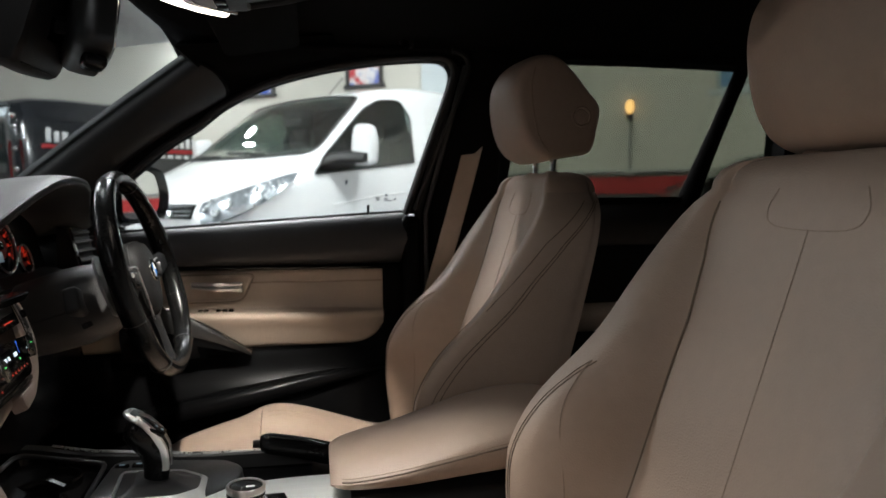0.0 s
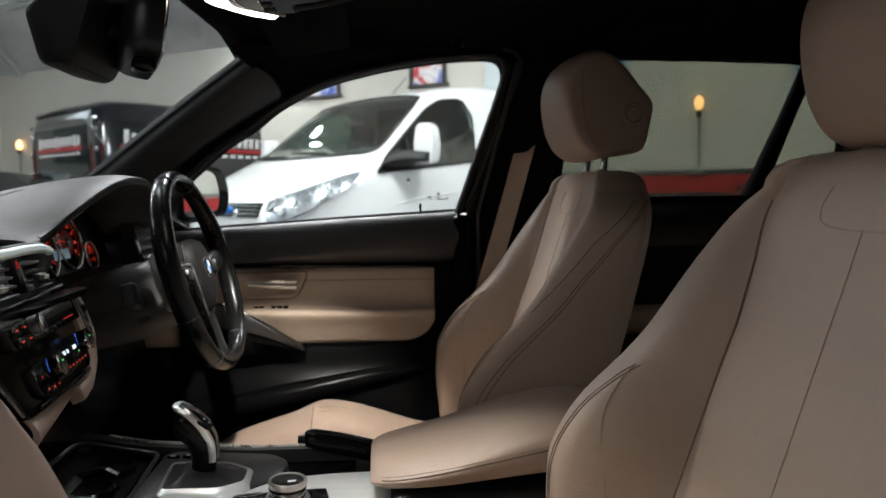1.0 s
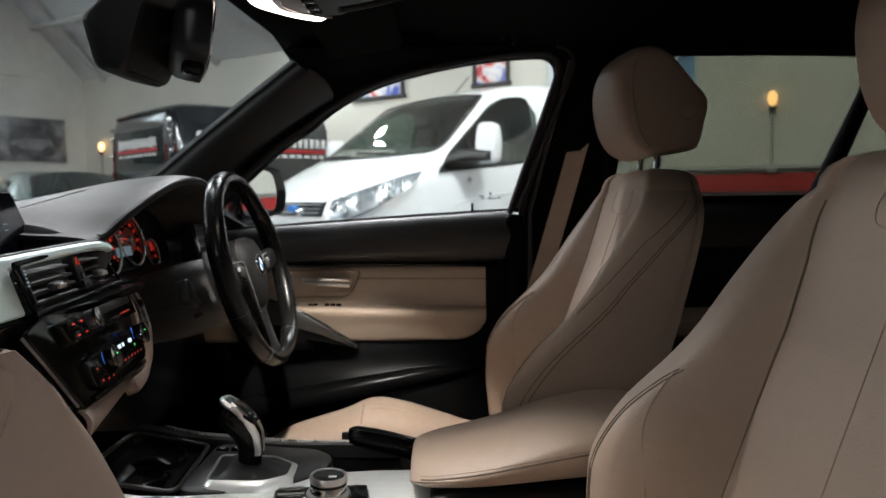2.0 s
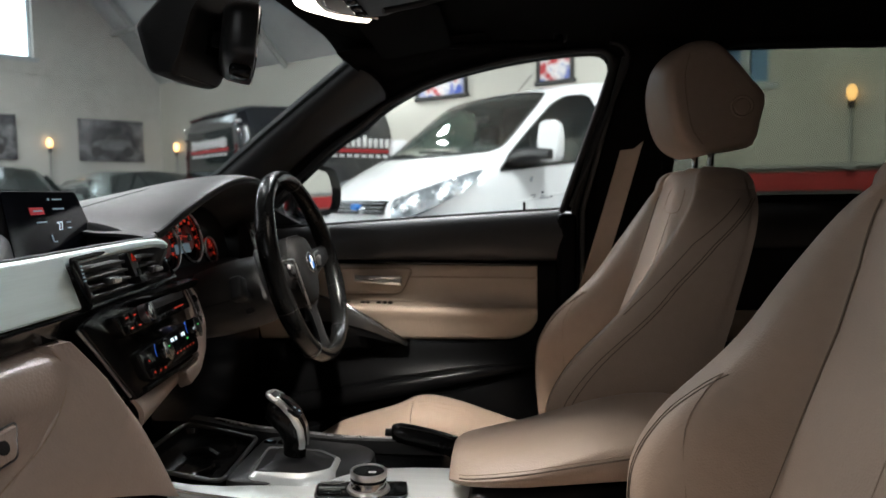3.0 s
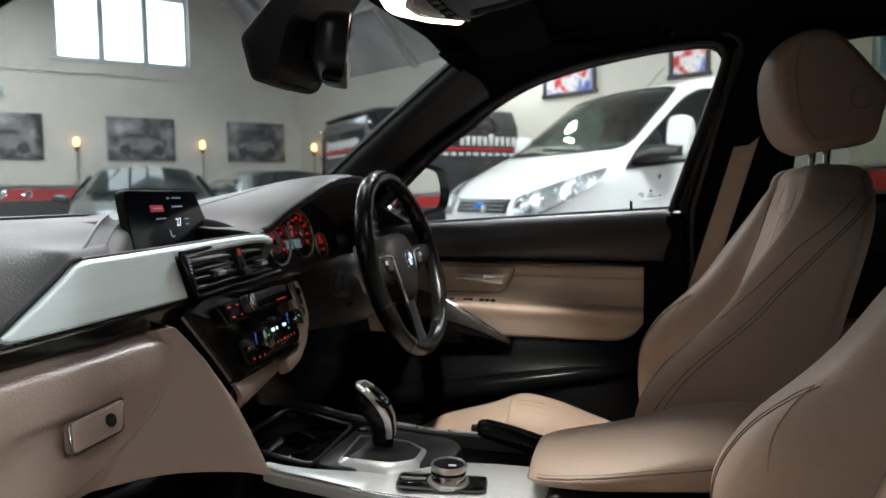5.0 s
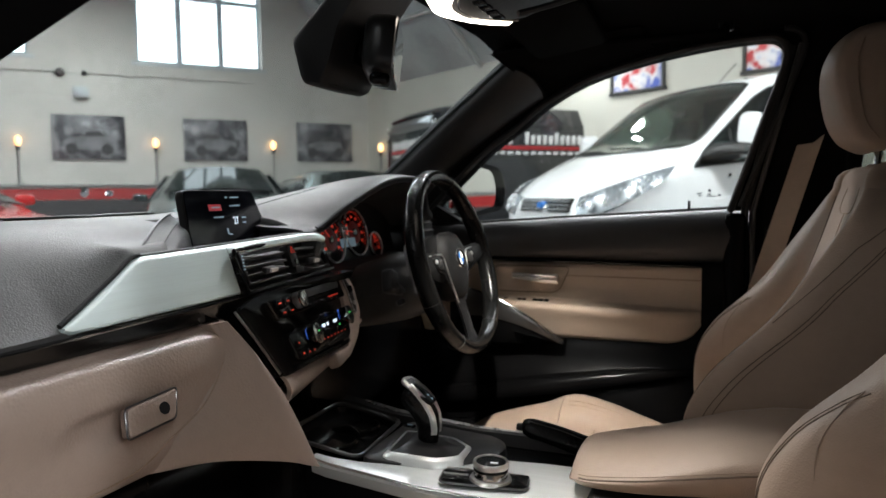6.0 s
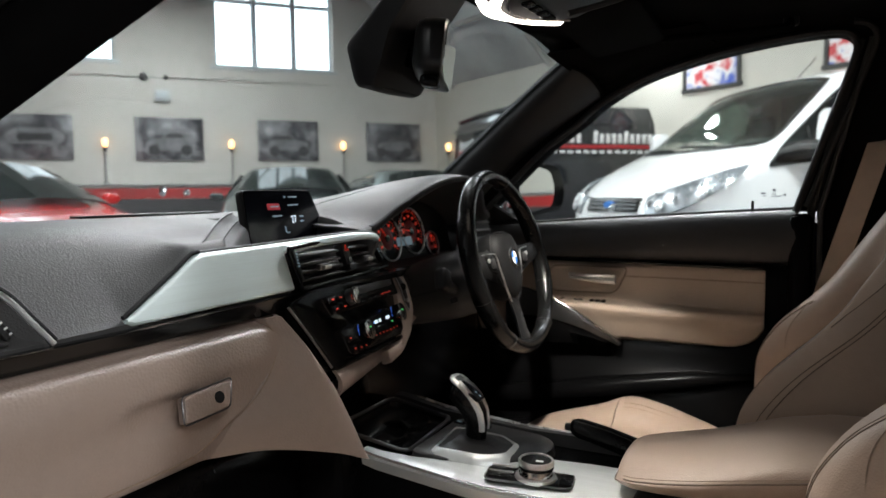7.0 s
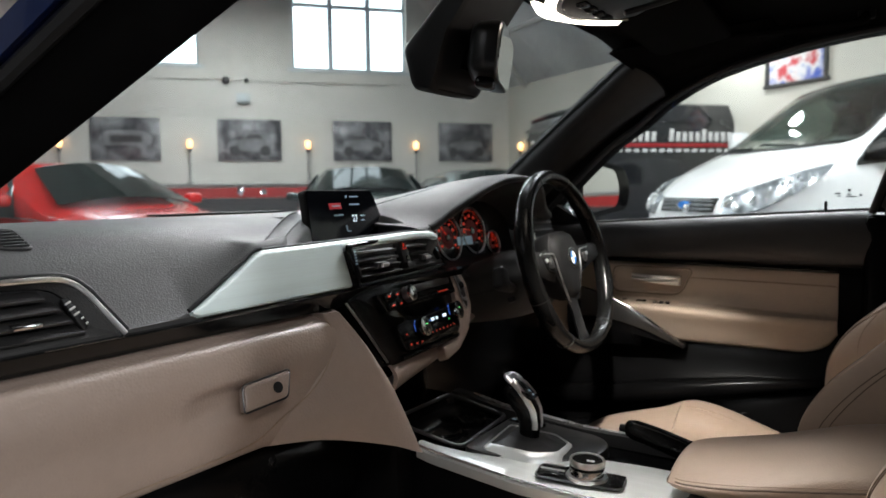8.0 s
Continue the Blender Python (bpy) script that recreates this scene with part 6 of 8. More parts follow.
    for sg in (-1, 1):
        part("headrest_post", tube(L([(0.455, sg * 0.058, 1.00), (0.462, sg * 0.058, 1.08)]), 0.0065, 12), CHROME, seat, "chrome headrest post", local=True)
        part("post_guide", lathe([(0.013, 0), (0.013, 0.006), (0.010, 0.009)], Matrix.Translation(off((0.456, sg * 0.058, 1.033))), 18), LEATHER, seat, local=True)
    return seat


driver_seat = make_seat()
passenger_seat = copy_thing(driver_seat, pose(0.1 + 0.098, -0.403, 0.27 + 0.002) @ Matrix.Diagonal((1, 1.11, 1, 1)))
for ob in passenger_seat.children:
    if ob.name.startswith("headrest") and "post" not in ob.name:
        ob.location = (0.026, 0.006, -0.022)
        ob.scale = (1, 0.90, 1)
tagged(driver_seat, "beige leather driver's sports seat behind the wheel")
tagged(passenger_seat, "beige leather passenger seat beside the open door")
rear_bench = thing("rear_seat", (1.3, 0, 0.3), "shaded beige leather rear bench", "rear seat")
part("bench_cushion", between((0.95, -0.66, 0.28), (1.45, 0.66, 0.52), 0.06, 4), LEATHER, rear_bench)
part("bench_back", skin([[(x, y, z) for x, z in ((1.38, 0.48), (1.58, 0.98), (1.70, 0.98), (1.60, 0.45))] for y in (-0.66, 0, 0.66)]), LEATHER, rear_bench)

# ---- mirrors and overhead unit ----
mir = thing("interior_mirror", (-0.30, -0.01, 1.2), "black interior mirror hanging from the windscreen", "mirror")
MM = basis((-0.285, -0.012, 1.220), (-0.42, 1, 0.0), (0.15, 0, 1))
mo = rounded([(-0.112, -0.036), (-0.06, -0.047), (0.075, -0.046), (0.110, -0.030), (0.112, 0.030), (0.085, 0.044), (-0.085, 0.045), (-0.113, 0.030)], 0.016)
part("mirror_housing", skin([[MM @ Vector((x * k, y * k, z)) for x, y in mo] for z, k in ((-0.042, 0.74), (-0.038, 0.88), (-0.028, 0.965), (-0.012, 1.0), (0.004, 1.0), (0.006, 0.97))]), MIRROR_BLACK, mir)
part("mirror_glass", plate([(x * 0.93, y * 0.91) for x, y in mo], 0.002, MM @ Matrix.Translation((0, 0, 0.006))), MIRROR, mir, "silver mirror glass")
part("mirror_sensor", box((0.040, 0.018, 0.030), MM @ Matrix.Translation((-0.070, -0.050, -0.012)), 0.007, 3), GLOSS, mir)
part("mirror_stem", tube([MM @ Vector((-0.02, 0.0, -0.03)), (-0.36, -0.03, 1.235), (-0.40, -0.04, 1.26)], 0.012, 10, 8), BLACK, mir)
shr = thing("sensor_shroud", (-0.42, -0.05, 1.2), "black plastic sensor cover on the windscreen", "sensor cover")
sr = []
for y, q in ((-0.118, 0.80), (-0.114, 0.93), (-0.104, 1.0), (-0.02, 1.02), (0.02, 1.0), (0.034, 0.93), (0.038, 0.80)):
    # side outline: along the glass, down the rear face, round the foot
    o = rounded([(-0.412, 1.236), (-0.27, 1.366), (-0.245, 1.350), (-0.322, 1.255), (-0.345, 1.186), (-0.358, 1.163), (-0.396, 1.171)], 0.010)
    sr.append([(-0.345 + (x + 0.345) * q, y, 1.235 + (z - 1.235) * q) for x, z in o])
part("cover_body", skin(sr), BLACK, shr)
part("cover_joint", tube([(-0.353, y, 1.1675) for y in np.linspace(-0.10, 0.015, 8)], 0.0012, 5), RUBBER, shr)
part("sensor_window", box((0.03, 0.05, 0.004), pose(-0.334, -0.03, 1.2200, 0, -72, 0), 0.0015), GLOSS, shr)

LAMP_WARM = glow("courtesy_lamp_light", (1.0, 0.88, 0.76), 11.0)
over = thing("overhead_console", (-0.15, 0, 1.3), "black overhead console with lit courtesy lamps", "courtesy lamp")
oc = []
for x, z, w in ((-0.245, 1.335, 0.085), (-0.215, 1.295, 0.105), (-0.18, 1.279, 0.118), (-0.10, 1.284, 0.122), (0.0, 1.318, 0.115), (0.05, 1.348, 0.10)):
    oc.append(spline([(x, -w, z + 0.03), (x, -w * 0.92, z + 0.006), (x, -w * 0.6, z), (x, 0, z - 0.002), (x, w * 0.6, z), (x, w * 0.92, z + 0.006), (x, w, z + 0.03), (x, 0, z + 0.06)], 24, closed=True))
part("console_body", skin(oc), BLACK, over)
lens = []
for s in np.linspace(-1, 1, 18):
    y = 0.115 * s
    x = -0.205 + 0.055 * s * s
    z = 1.279 + 0.006 * s * s
    lens.append([(x - 0.020, y, z + 0.016), (x - 0.012, y, z + 0.002), (x + 0.016, y, z - 0.006), (x + 0.030, y, z + 0.004), (x + 0.020, y, z + 0.02)])
part("lamp_lens", skin(lens), LAMP_WARM, over, "lit warm white lamp lens")
part("lens_edge", tube([(-0.205 + 0.055 * s * s + 0.033, 0.115 * s, 1.279 + 0.006 * s * s + 0.001) for s in np.linspace(-1, 1, 18)], 0.003, 6), CHROME, over)
for y in (-0.045, -0.015, 0.02, 0.05):
    part("lamp_switch", box((0.018, 0.022, 0.006), pose(-0.130, y, 1.2775, 0, -6, 0), 0.003), GLOSS, over)
part("silver_bar", tube([(-0.09, 0.02, 1.273), (-0.04, 0.06, 1.292), (0.01, 0.09, 1.312)], 0.005, 6, 8), PILLAR, over)
lamp_spot("map_lamp_driver", (-0.13, 0.08, 1.255), (-0.20, 0.44, 0.53), 48.0, (1.0, 0.95, 0.87), 0.012, 54, 0.5)
lamp_spot("map_lamp_passenger", (-0.13, -0.08, 1.255), (0.03, -0.34, 0.48), 27.0, (1.0, 0.96, 0.91), 0.012, 64, 0.9)

dm = thing("door_mirror", (-0.45, 0.9, 0.93), "black door mirror with glass facing the cabin", "mirror")
DM = basis((-0.450, 0.905, 1.010), (0.52, 0.855, 0), (-0.012, 0.007, 1))
do = rounded([(-0.085, -0.070), (-0.03, -0.078), (0.080, -0.058), (0.092, 0.0), (0.072, 0.062), (-0.02, 0.080), (-0.085, 0.076)], 0.022)
part("mirror_case", skin([[DM @ Vector((x * k, y * k, z)) for x, y in do] for z, k in ((-0.09, 0.45), (-0.075, 0.75), (-0.04, 0.95), (0.0, 1.0), (0.010, 1.0), (0.012, 0.96))]), GLOSS, dm)
part("mirror_glass", plate([(x * 0.72 - 0.016, y * 0.84) for x, y in do], 0.002, DM @ Matrix.Translation((0, 0, 0.0115))), MIRROR, dm)
part("mirror_arm", tube([(-0.47, 0.90, 0.945), (-0.52, 0.82, 0.93), (-0.55, 0.77, 0.925)], 0.018, 10, 8, 0.7), BLACK, dm)


# ---- the hall ----
WALL = material("painted_brick_white", (0.62, 0.60, 0.56), 0.75, vary=0.20, scale=0.55, bump=0.3, bump_scale=9)
WALL_B = material("painted_brick_cream", (0.58, 0.56, 0.50), 0.75, vary=0.10, scale=0.9)
# Grey chosen for unseen walls to cut light bounced into the cabin.
WALL_S = material("low_bounce_grey", (0.22, 0.22, 0.21), 0.75, vary=0.15, scale=0.7, bump=0.3, bump_scale=9)
RED = material("red_wall_paint", (0.42, 0.03, 0.03), 0.55, vary=0.15, scale=2)
DARK_DADO = material("dark_wall_paint", (0.05, 0.05, 0.052), 0.6, vary=0.2, scale=2)
FLOOR = material("grey_floor_paint", (0.20, 0.20, 0.21), 0.35, vary=0.18, scale=0.8, wear=0.2)
CEIL = material("pale_roof_boards", (0.78, 0.78, 0.75), 0.8, vary=0.35, scale=1.2)
STEEL = material("painted_roof_steel", (0.45, 0.45, 0.43), 0.5, vary=0.15, scale=4)
PIPE = material("grey_conduit", (0.35, 0.35, 0.34), 0.5, vary=0.1, scale=10)
FRAME_WHITE = material("white_window_frame", (0.55, 0.60, 0.62), 0.5, vary=0.1, scale=6)
FRAME_BLACK = material("black_picture_frame", (0.03, 0.03, 0.03), 0.5, vary=0.1, scale=8)
BULB = glow("warm_wall_bulb", (1.0, 0.55, 0.22), 6.5)
DAY = glow("bright_overcast_daylight", (0.86, 0.94, 1.0), 6.0)
DAY_DIM = glow("dim_blue_daylight", (0.18, 0.32, 0.50), 0.24)
TUBE_LIGHT = glow("ceiling_tube_light", (0.95, 0.98, 1.0), 14.0)

ground = solo("garage_floor", between((-30, -22, -0.2), (26, 26, 0.0), 0), FLOOR, "grey painted workshop floor with soft sheen", "floor", kind="structure", smooth=False)
C1 = Vector((-6.03, 11.04, 0))
E1 = Vector((-0.643, -0.766, 0))   # along the picture wall, away from the corner
E2 = Vector((0.867, -0.498, 0))    # along the side wall, away from the corner
N1 = Vector((0.766, -0.643, 0))
N2 = Vector((-0.498, -0.867, 0))


def wall_frame(origin, along, normal):
    """Own x along the wall, y up, z out of it into the room."""
    return Matrix(((along.x, 0, normal.x, origin.x), (along.y, 0, normal.y, origin.y), (0, 1, 0, 0), (0, 0, 0, 1)))


M1 = wall_frame(C1, E1, N1)
M2 = wall_frame(C1, E2, N2)
HALL_H = 6.2


def wall_slab(m, x0, x1, y0, y1, depth=0.3, bm=None):
    return box((x1 - x0, y1 - y0, depth), m @ Matrix.Translation(((x0 + x1) / 2, (y0 + y1) / 2, -depth / 2)), 0, bm=bm)


def wall_with_windows(name, m, length, openings, mat, label, start=0.0):
    """A wall made of slabs round its window openings (x0, x1, y0, y1)."""
    bm = bmesh.new()
    x = start
    for a, b, lo, hi in openings:
        wall_slab(m, x, a, 0, HALL_H, bm=bm)
        wall_slab(m, a, b, 0, lo, bm=bm)
        wall_slab(m, a, b, hi, HALL_H, bm=bm)
        x = b
    wall_slab(m, x, length, 0, HALL_H, bm=bm)
    return solo(name, bm, mat, label, "wall", kind="structure", smooth=False)


WIN1 = [(1.95, 3.95, 3.17, 5.35), (5.46, 7.46, 3.17, 5.35), (9.2, 11.3, 3.17, 5.35), (12.9, 14.9, 3.17, 5.35)]
wall_with_windows("wall_north", M1, 19.0, WIN1, WALL, "white painted brick wall with tall windows")
WIN2 = [(9.36, 9.86, 2.0, 2.80), (11.35, 11.95, 1.97, 2.80)]
wall_with_windows("wall_east", M2, 22.0, WIN2, WALL_B, "cream painted brick side wall")
for m, length, nm in ((M1, 19.0, "north"), (M2, 22.0, "east")):
    solo("trim", wall_slab(m @ Matrix.Translation((0, 0, 0.006)), 0.01, length, 0.978, 1.15, 0.005), RED, "red painted band along the wall", "wall band", kind="structure", smooth=False)
    solo("trim", wall_slab(m @ Matrix.Translation((0, 0, 0.005)), 0.01, length, 0.0, 0.974, 0.004), DARK_DADO, "dark painted lower wall", "wall band", kind="structure", smooth=False)


def hall_window(m, a, b, lo, hi, cols, rows_, light):
    w = thing("hall_window", tuple(m @ Vector(((a + b) / 2, lo, -0.15))), "tall white framed window bright with daylight", "window")
    for k in range(cols + 1):
        x = a + (b - a) * k / cols
        part("mullion", box((0.09, hi - lo, 0.10), m @ Matrix.Translation((x, (lo + hi) / 2, -0.14)), 0.01), FRAME_WHITE, w)
    for k in range(rows_ + 1):
        y = lo + (hi - lo) * k / rows_
        part("transom", box((b - a, 0.07, 0.09), m @ Matrix.Translation(((a + b) / 2, y, -0.14)), 0.01), FRAME_WHITE, w)
    for i in range(cols):
        for j in range(rows_):
            part("pane", box(((b - a) / cols - 0.07, (hi - lo) / rows_ - 0.05, 0.006), m @ Matrix.Translation((a + (b - a) * (i + 0.5) / cols, lo + (hi - lo) * (j + 0.5) / rows_, -0.16)), 0), light, w)
    part("sill", box((b - a + 0.16, 0.06, 0.16), m @ Matrix.Translation(((a + b) / 2, lo - 0.03, -0.06)), 0.01), FRAME_WHITE, w)
    return w


for a, b, lo, hi in WIN1:
    hall_window(M1, a, b, lo, hi, 3, 2, DAY)
for a, b, lo, hi in WIN2:
    hall_window(M2, a, b, lo, hi, 2, 2, DAY_DIM)

# walls and roof that close the hall behind the camera
back = bmesh.new()
far1, far2 = M1 @ Vector((19, 0, 0)), M2 @ Vector((22, 0, 0))
fourth = far1 + (far2 - C1)
for p, q in ((far1, fourth), (fourth, far2)):
    d = (q - p)
    mm = Matrix(((d.normalized().x, 0, -d.normalized().y, p.x), (d.normalized().y, 0, d.normalized().x, p.y), (0, 1, 0, 0), (0, 0, 0, 1)))
    wall_slab(mm, 0, d.length, 0, HALL_H, bm=back)
solo("wall_south", back, WALL_S, "unseen walls closing the workshop, grey to cut bounced light", "wall", kind="structure", smooth=False)
def roof_point(v, z):
    return (v.x, v.y, z)


slope_1, slope_2 = C1 + E1 * 2.9, far2 + E1 * 2.9
bm = bmesh.new()
low = [bm.verts.new(roof_point(v, z)) for v, z in ((C1, 2.95), (slope_1, HALL_H), (slope_2, HALL_H), (far2, 2.95))]
high = [bm.verts.new(roof_point(v, HALL_H)) for v in (far1, fourth)]
bm.faces.new(low)
bm.faces.new((low[1], high[0], high[1], low[2]))
bmesh.ops.solidify(bm, geom=bm.faces[:], thickness=-0.15)
solo("ceiling", bm, CEIL, "pale boarded workshop roof sloping to the side wall", "ceiling", kind="structure", smooth=False)
for k in range(8):
    p = C1 + E2 * (0.6 + 2.6 * k)
    solo("trim", tube([(p.x, p.y, 2.90), tuple(p + E1 * 2.9 + Vector((0, 0, HALL_H - 0.1)))], 0.05, 6), STEEL, "pale roof rafter", "rafter", kind="structure")

for s in (0.75, 1.7):
    a, b = C1 + E1 * s, far2 + E1 * s
    z = 2.95 + s * (HALL_H - 2.95) / 2.9 - 0.10
    solo("trim", tube([(a.x, a.y, z), (b.x, b.y, z)], 0.045, 6), STEEL, "pale roof purlin along the slope", "purlin", kind="structure")

# roof trusses: light steel with raking braces
def truss(s):
    t = thing("roof_truss", tuple(M1 @ Vector((s, 4.3, 0.3))), "pale steel roof truss with raking braces", "roof truss", "roof trusses")
    at = lambda u, z: M1 @ Vector((s, z, u))
    part("bottom_chord", tube([at(0, 4.35), at(14, 4.35)], 0.06, 6), STEEL, t)
    part("top_chord", tube([at(0, 4.9), at(7, 6.0), at(14, 4.9)], 0.06, 6), STEEL, t)
    for k in range(6):
        part("brace", tube([at(1.0 + 2 * k, 4.35), at(2.0 + 2 * k, 5.1 + 0.12 * min(k, 5 - k) * 2)], 0.035, 6), STEEL, t)
        part("brace", tube([at(3.0 + 2 * k, 4.35), at(2.0 + 2 * k, 5.1 + 0.12 * min(k, 5 - k) * 2)], 0.035, 6), STEEL, t)
    return t


for s in (4.7, 8.5, 12.1):
    truss(s)

# lamps, pictures and conduit on the walls
def wall_lamp(m, x, z=1.83):
    w = thing("wall_lamp", tuple(m @ Vector((x, z - 0.6, 0.05))), "wall lamp with glowing warm bulb on a slim stem", "wall lamp", "wall lamps")
    at = lambda dx, y, d: m @ Vector((x + dx, y, d))
    part("stem", tube([at(0, z - 0.62, 0.05), at(0, z - 0.10, 0.06)], 0.016, 8), PIPE, w)
    part("base", box((0.10, 0.07, 0.06), m @ Matrix.Translation((x, z - 0.64, 0.03)), 0.01), PIPE, w)
    part("holder", tube([at(0, z - 0.13, 0.06), at(0, z - 0.06, 0.06)], [0.025, 0.03], 10), FRAME_BLACK, w)
    part("bulb", lathe([(0.02, -0.06), (0.040, -0.02), (0.046, 0.015), (0.038, 0.055), (0.014, 0.082)], Matrix.Translation(at(0, z, 0.06)), 14), BULB, w)
    return w


STEP = 1.922
for k in range(-1, 8):
    if k >= 0:
        wall_lamp(M1, 1.81 + STEP * k, 1.86)
wall_lamp(M2, 0.5)
wall_lamp(M2, 3.6)
wall_lamp(M2, 10.55, 1.83)
wall_lamp(M2, 14.5, 1.83)
for m, x1 in ((M1, 19), (M2, 22)):
    solo("trim", tube([m @ Vector((0.1, 1.20, 0.03)), m @ Vector((x1, 1.20, 0.03))], 0.022, 8), PIPE, "grey conduit along the wall", "conduit", kind="structure")
solo("trim", tube([M1 @ Vector((0.1, 2.93, 0.03)), M1 @ Vector((19, 2.93, 0.03))], 0.011, 8), WALL, "pale conduit high on the wall", "conduit", kind="structure")


def picture_material(name, a, b, c, scale):
    m = bpy.data.materials.new(name)
    m.use_nodes = True
    nt = m.node_tree
    bs = nt.nodes["Principled BSDF"]
    bs.inputs["Roughness"].default_value = 0.25
    tc = nt.nodes.new("ShaderNodeTexCoord")
    no = nt.nodes.new("ShaderNodeTexNoise")
    no.inputs["Scale"].default_value = scale
    no.inputs["Detail"].default_value = 4
    cr = nt.nodes.new("ShaderNodeValToRGB")
    cr.color_ramp.elements[0].position, cr.color_ramp.elements[1].position = 0.38, 0.64
    cr.color_ramp.elements[0].color, cr.color_ramp.elements[1].color = (*a, 1), (*c, 1)
    mid = cr.color_ramp.elements.new(0.5)
    mid.color = (*b, 1)
    nt.links.new(tc.outputs["Object"], no.inputs["Vector"])
    nt.links.new(no.outputs["Fac"], cr.inputs["Fac"])
    nt.links.new(cr.outputs["Color"], bs.inputs["Base Color"])
    return m


PRINTS = [picture_material("grey_photo_print", (0.03, 0.03, 0.035), (0.12, 0.12, 0.13), (0.32, 0.32, 0.33), 3.0 + 0.6 * k) for k in range(3)]
POSTER = picture_material("red_blue_poster_print", (0.5, 0.04, 0.05), (0.75, 0.72, 0.72), (0.05, 0.10, 0.45), 6.0)
PALE_GREY = material("pale_grey_print", (0.21, 0.21, 0.22), 0.4, vary=0.75, scale=4)
DARK_GREY = material("dark_grey_print", (0.03, 0.03, 0.032), 0.4, vary=0.25, scale=5)


def print_on_wall(m, x, z0, w, h, k):
    p = thing("car_picture", tuple(m @ Vector((x, z0, 0.02))), "unframed grey photo print of an old car", "picture", "pictures along the wall")
    f = m @ Matrix.Translation((x, z0 + h / 2, 0.0))
    part("canvas", box((w, h, 0.03), f @ Matrix.Translation((0, 0, 0.018)), 0.004), PRINTS[k % 3], p)
    s = -1 if k % 2 else 1
    if k in (3, 4):
        # seen from the front
        part("printed_car", plate(rounded([(-0.36 * w, -0.14 * h), (0.36 * w, -0.14 * h), (0.40 * w, 0.05 * h), (0.26 * w, 0.20 * h), (-0.26 * w, 0.20 * h), (-0.40 * w, 0.05 * h)], 0.06), 0.002, f @ Matrix.Translation((0, 0, 0.0335))), PALE_GREY, p)
        part("printed_grille", plate(rounded(rect(0, 0, 0.46 * w, 0.16 * h), 0.05), 0.002, f @ Matrix.Translation((0, 0, 0.0365))), DARK_GREY, p)
        return p
    low = [(-0.40, -0.22), (0.40, -0.22), (0.41, -0.05), (0.28, 0.0), (0.14, 0.02), (0.05, 0.14), (-0.18, 0.15), (-0.28, 0.02), (-0.41, -0.02)]
    part("printed_car", plate([(s * a * w * (0.72 + 0.07 * (k % 4)), b * h * (1.0 + 0.13 * (k % 3))) for a, b in (low if s > 0 else low[::-1])], 0.002, f @ Matrix.Translation((0, 0, 0.0335))), PALE_GREY, p)
    part("printed_glass", plate([(s * a * w, b * h) for a, b in ((-0.22, 0.03), (0.08, 0.03), (0.03, 0.14), (-0.15, 0.15))][::s], 0.002, f @ Matrix.Translation((0, 0, 0.0365))), DARK_GREY, p)
    for a in (-0.24, 0.24):
        part("printed_wheel", disc(0.085 * w, 0.002, f @ Matrix.Translation((a * w, -0.26 * h, 0.0365)), 20), DARK_GREY, p)
    return p


for k in range(8):
    print_on_wall(M1, 0.85 + STEP * k, 1.595, 1.04, 0.69, k)


def framed_poster(m, x, z0, w, h):
    p = thing("framed_poster", tuple(m @ Vector((x, z0, 0.02))), "framed red and blue poster on the wall", "poster", "framed posters")
    f = m @ Matrix.Translation((x, z0 + h / 2, 0.0))
    part("print", box((w, h, 0.01), f @ Matrix.Translation((0, 0, 0.012)), 0), POSTER, p)
    for dx, dy, sx, sy in ((0, h / 2, w + 0.09, 0.045), (0, -h / 2, w + 0.09, 0.045), (w / 2, 0, 0.045, h), (-w / 2, 0, 0.045, h)):
        part("frame_bar", box((sx, sy, 0.035), f @ Matrix.Translation((dx, dy, 0.018)), 0.004), FRAME_BLACK, p)
    return p


solo("trim", box((0.30, HALL_H - 1.2, 0.06), M2 @ Matrix.Translation((8.47, (HALL_H + 1.2) / 2, 0.034)), 0.01), FRAME_WHITE, "white painted pipe casing on the wall", "pipe casing", kind="structure")


def round_alarm(x, z, r):
    a = thing("wall_alarm", tuple(M1 @ Vector((x, z, 0.02))), "small dark round alarm sounder on the wall", "alarm", "wall alarms")
    f = M1 @ Matrix.Translation((x, z, 0.0))
    part("back_plate", disc(r * 1.1, 0.02, f, 20, 0.004), FRAME_BLACK, a)
    part("dome", lathe([(r, 0.02), (r * 0.95, 0.06), (r * 0.6, 0.085), (r * 0.1, 0.09)], f, 20), FRAME_BLACK, a)


round_alarm(5.05, 2.92, 0.062)
round_alarm(4.72, 2.93, 0.036)
sw_box = thing("switch_box", tuple(M1 @ Vector((4.78, 2.62, 0.03))), "white switch box under the conduit", "switch box")
part("box_body", box((0.22, 0.16, 0.09), M1 @ Matrix.Translation((4.78, 2.63, 0.047)), 0.01), FRAME_WHITE, sw_box)
part("box_lid", box((0.18, 0.12, 0.012), M1 @ Matrix.Translation((4.78, 2.63, 0.097)), 0.004), FRAME_WHITE, sw_box)
framed_poster(M2, 6.03, 2.20, 0.74, 0.50)
framed_poster(M2, 7.61, 2.23, 0.42, 0.58)

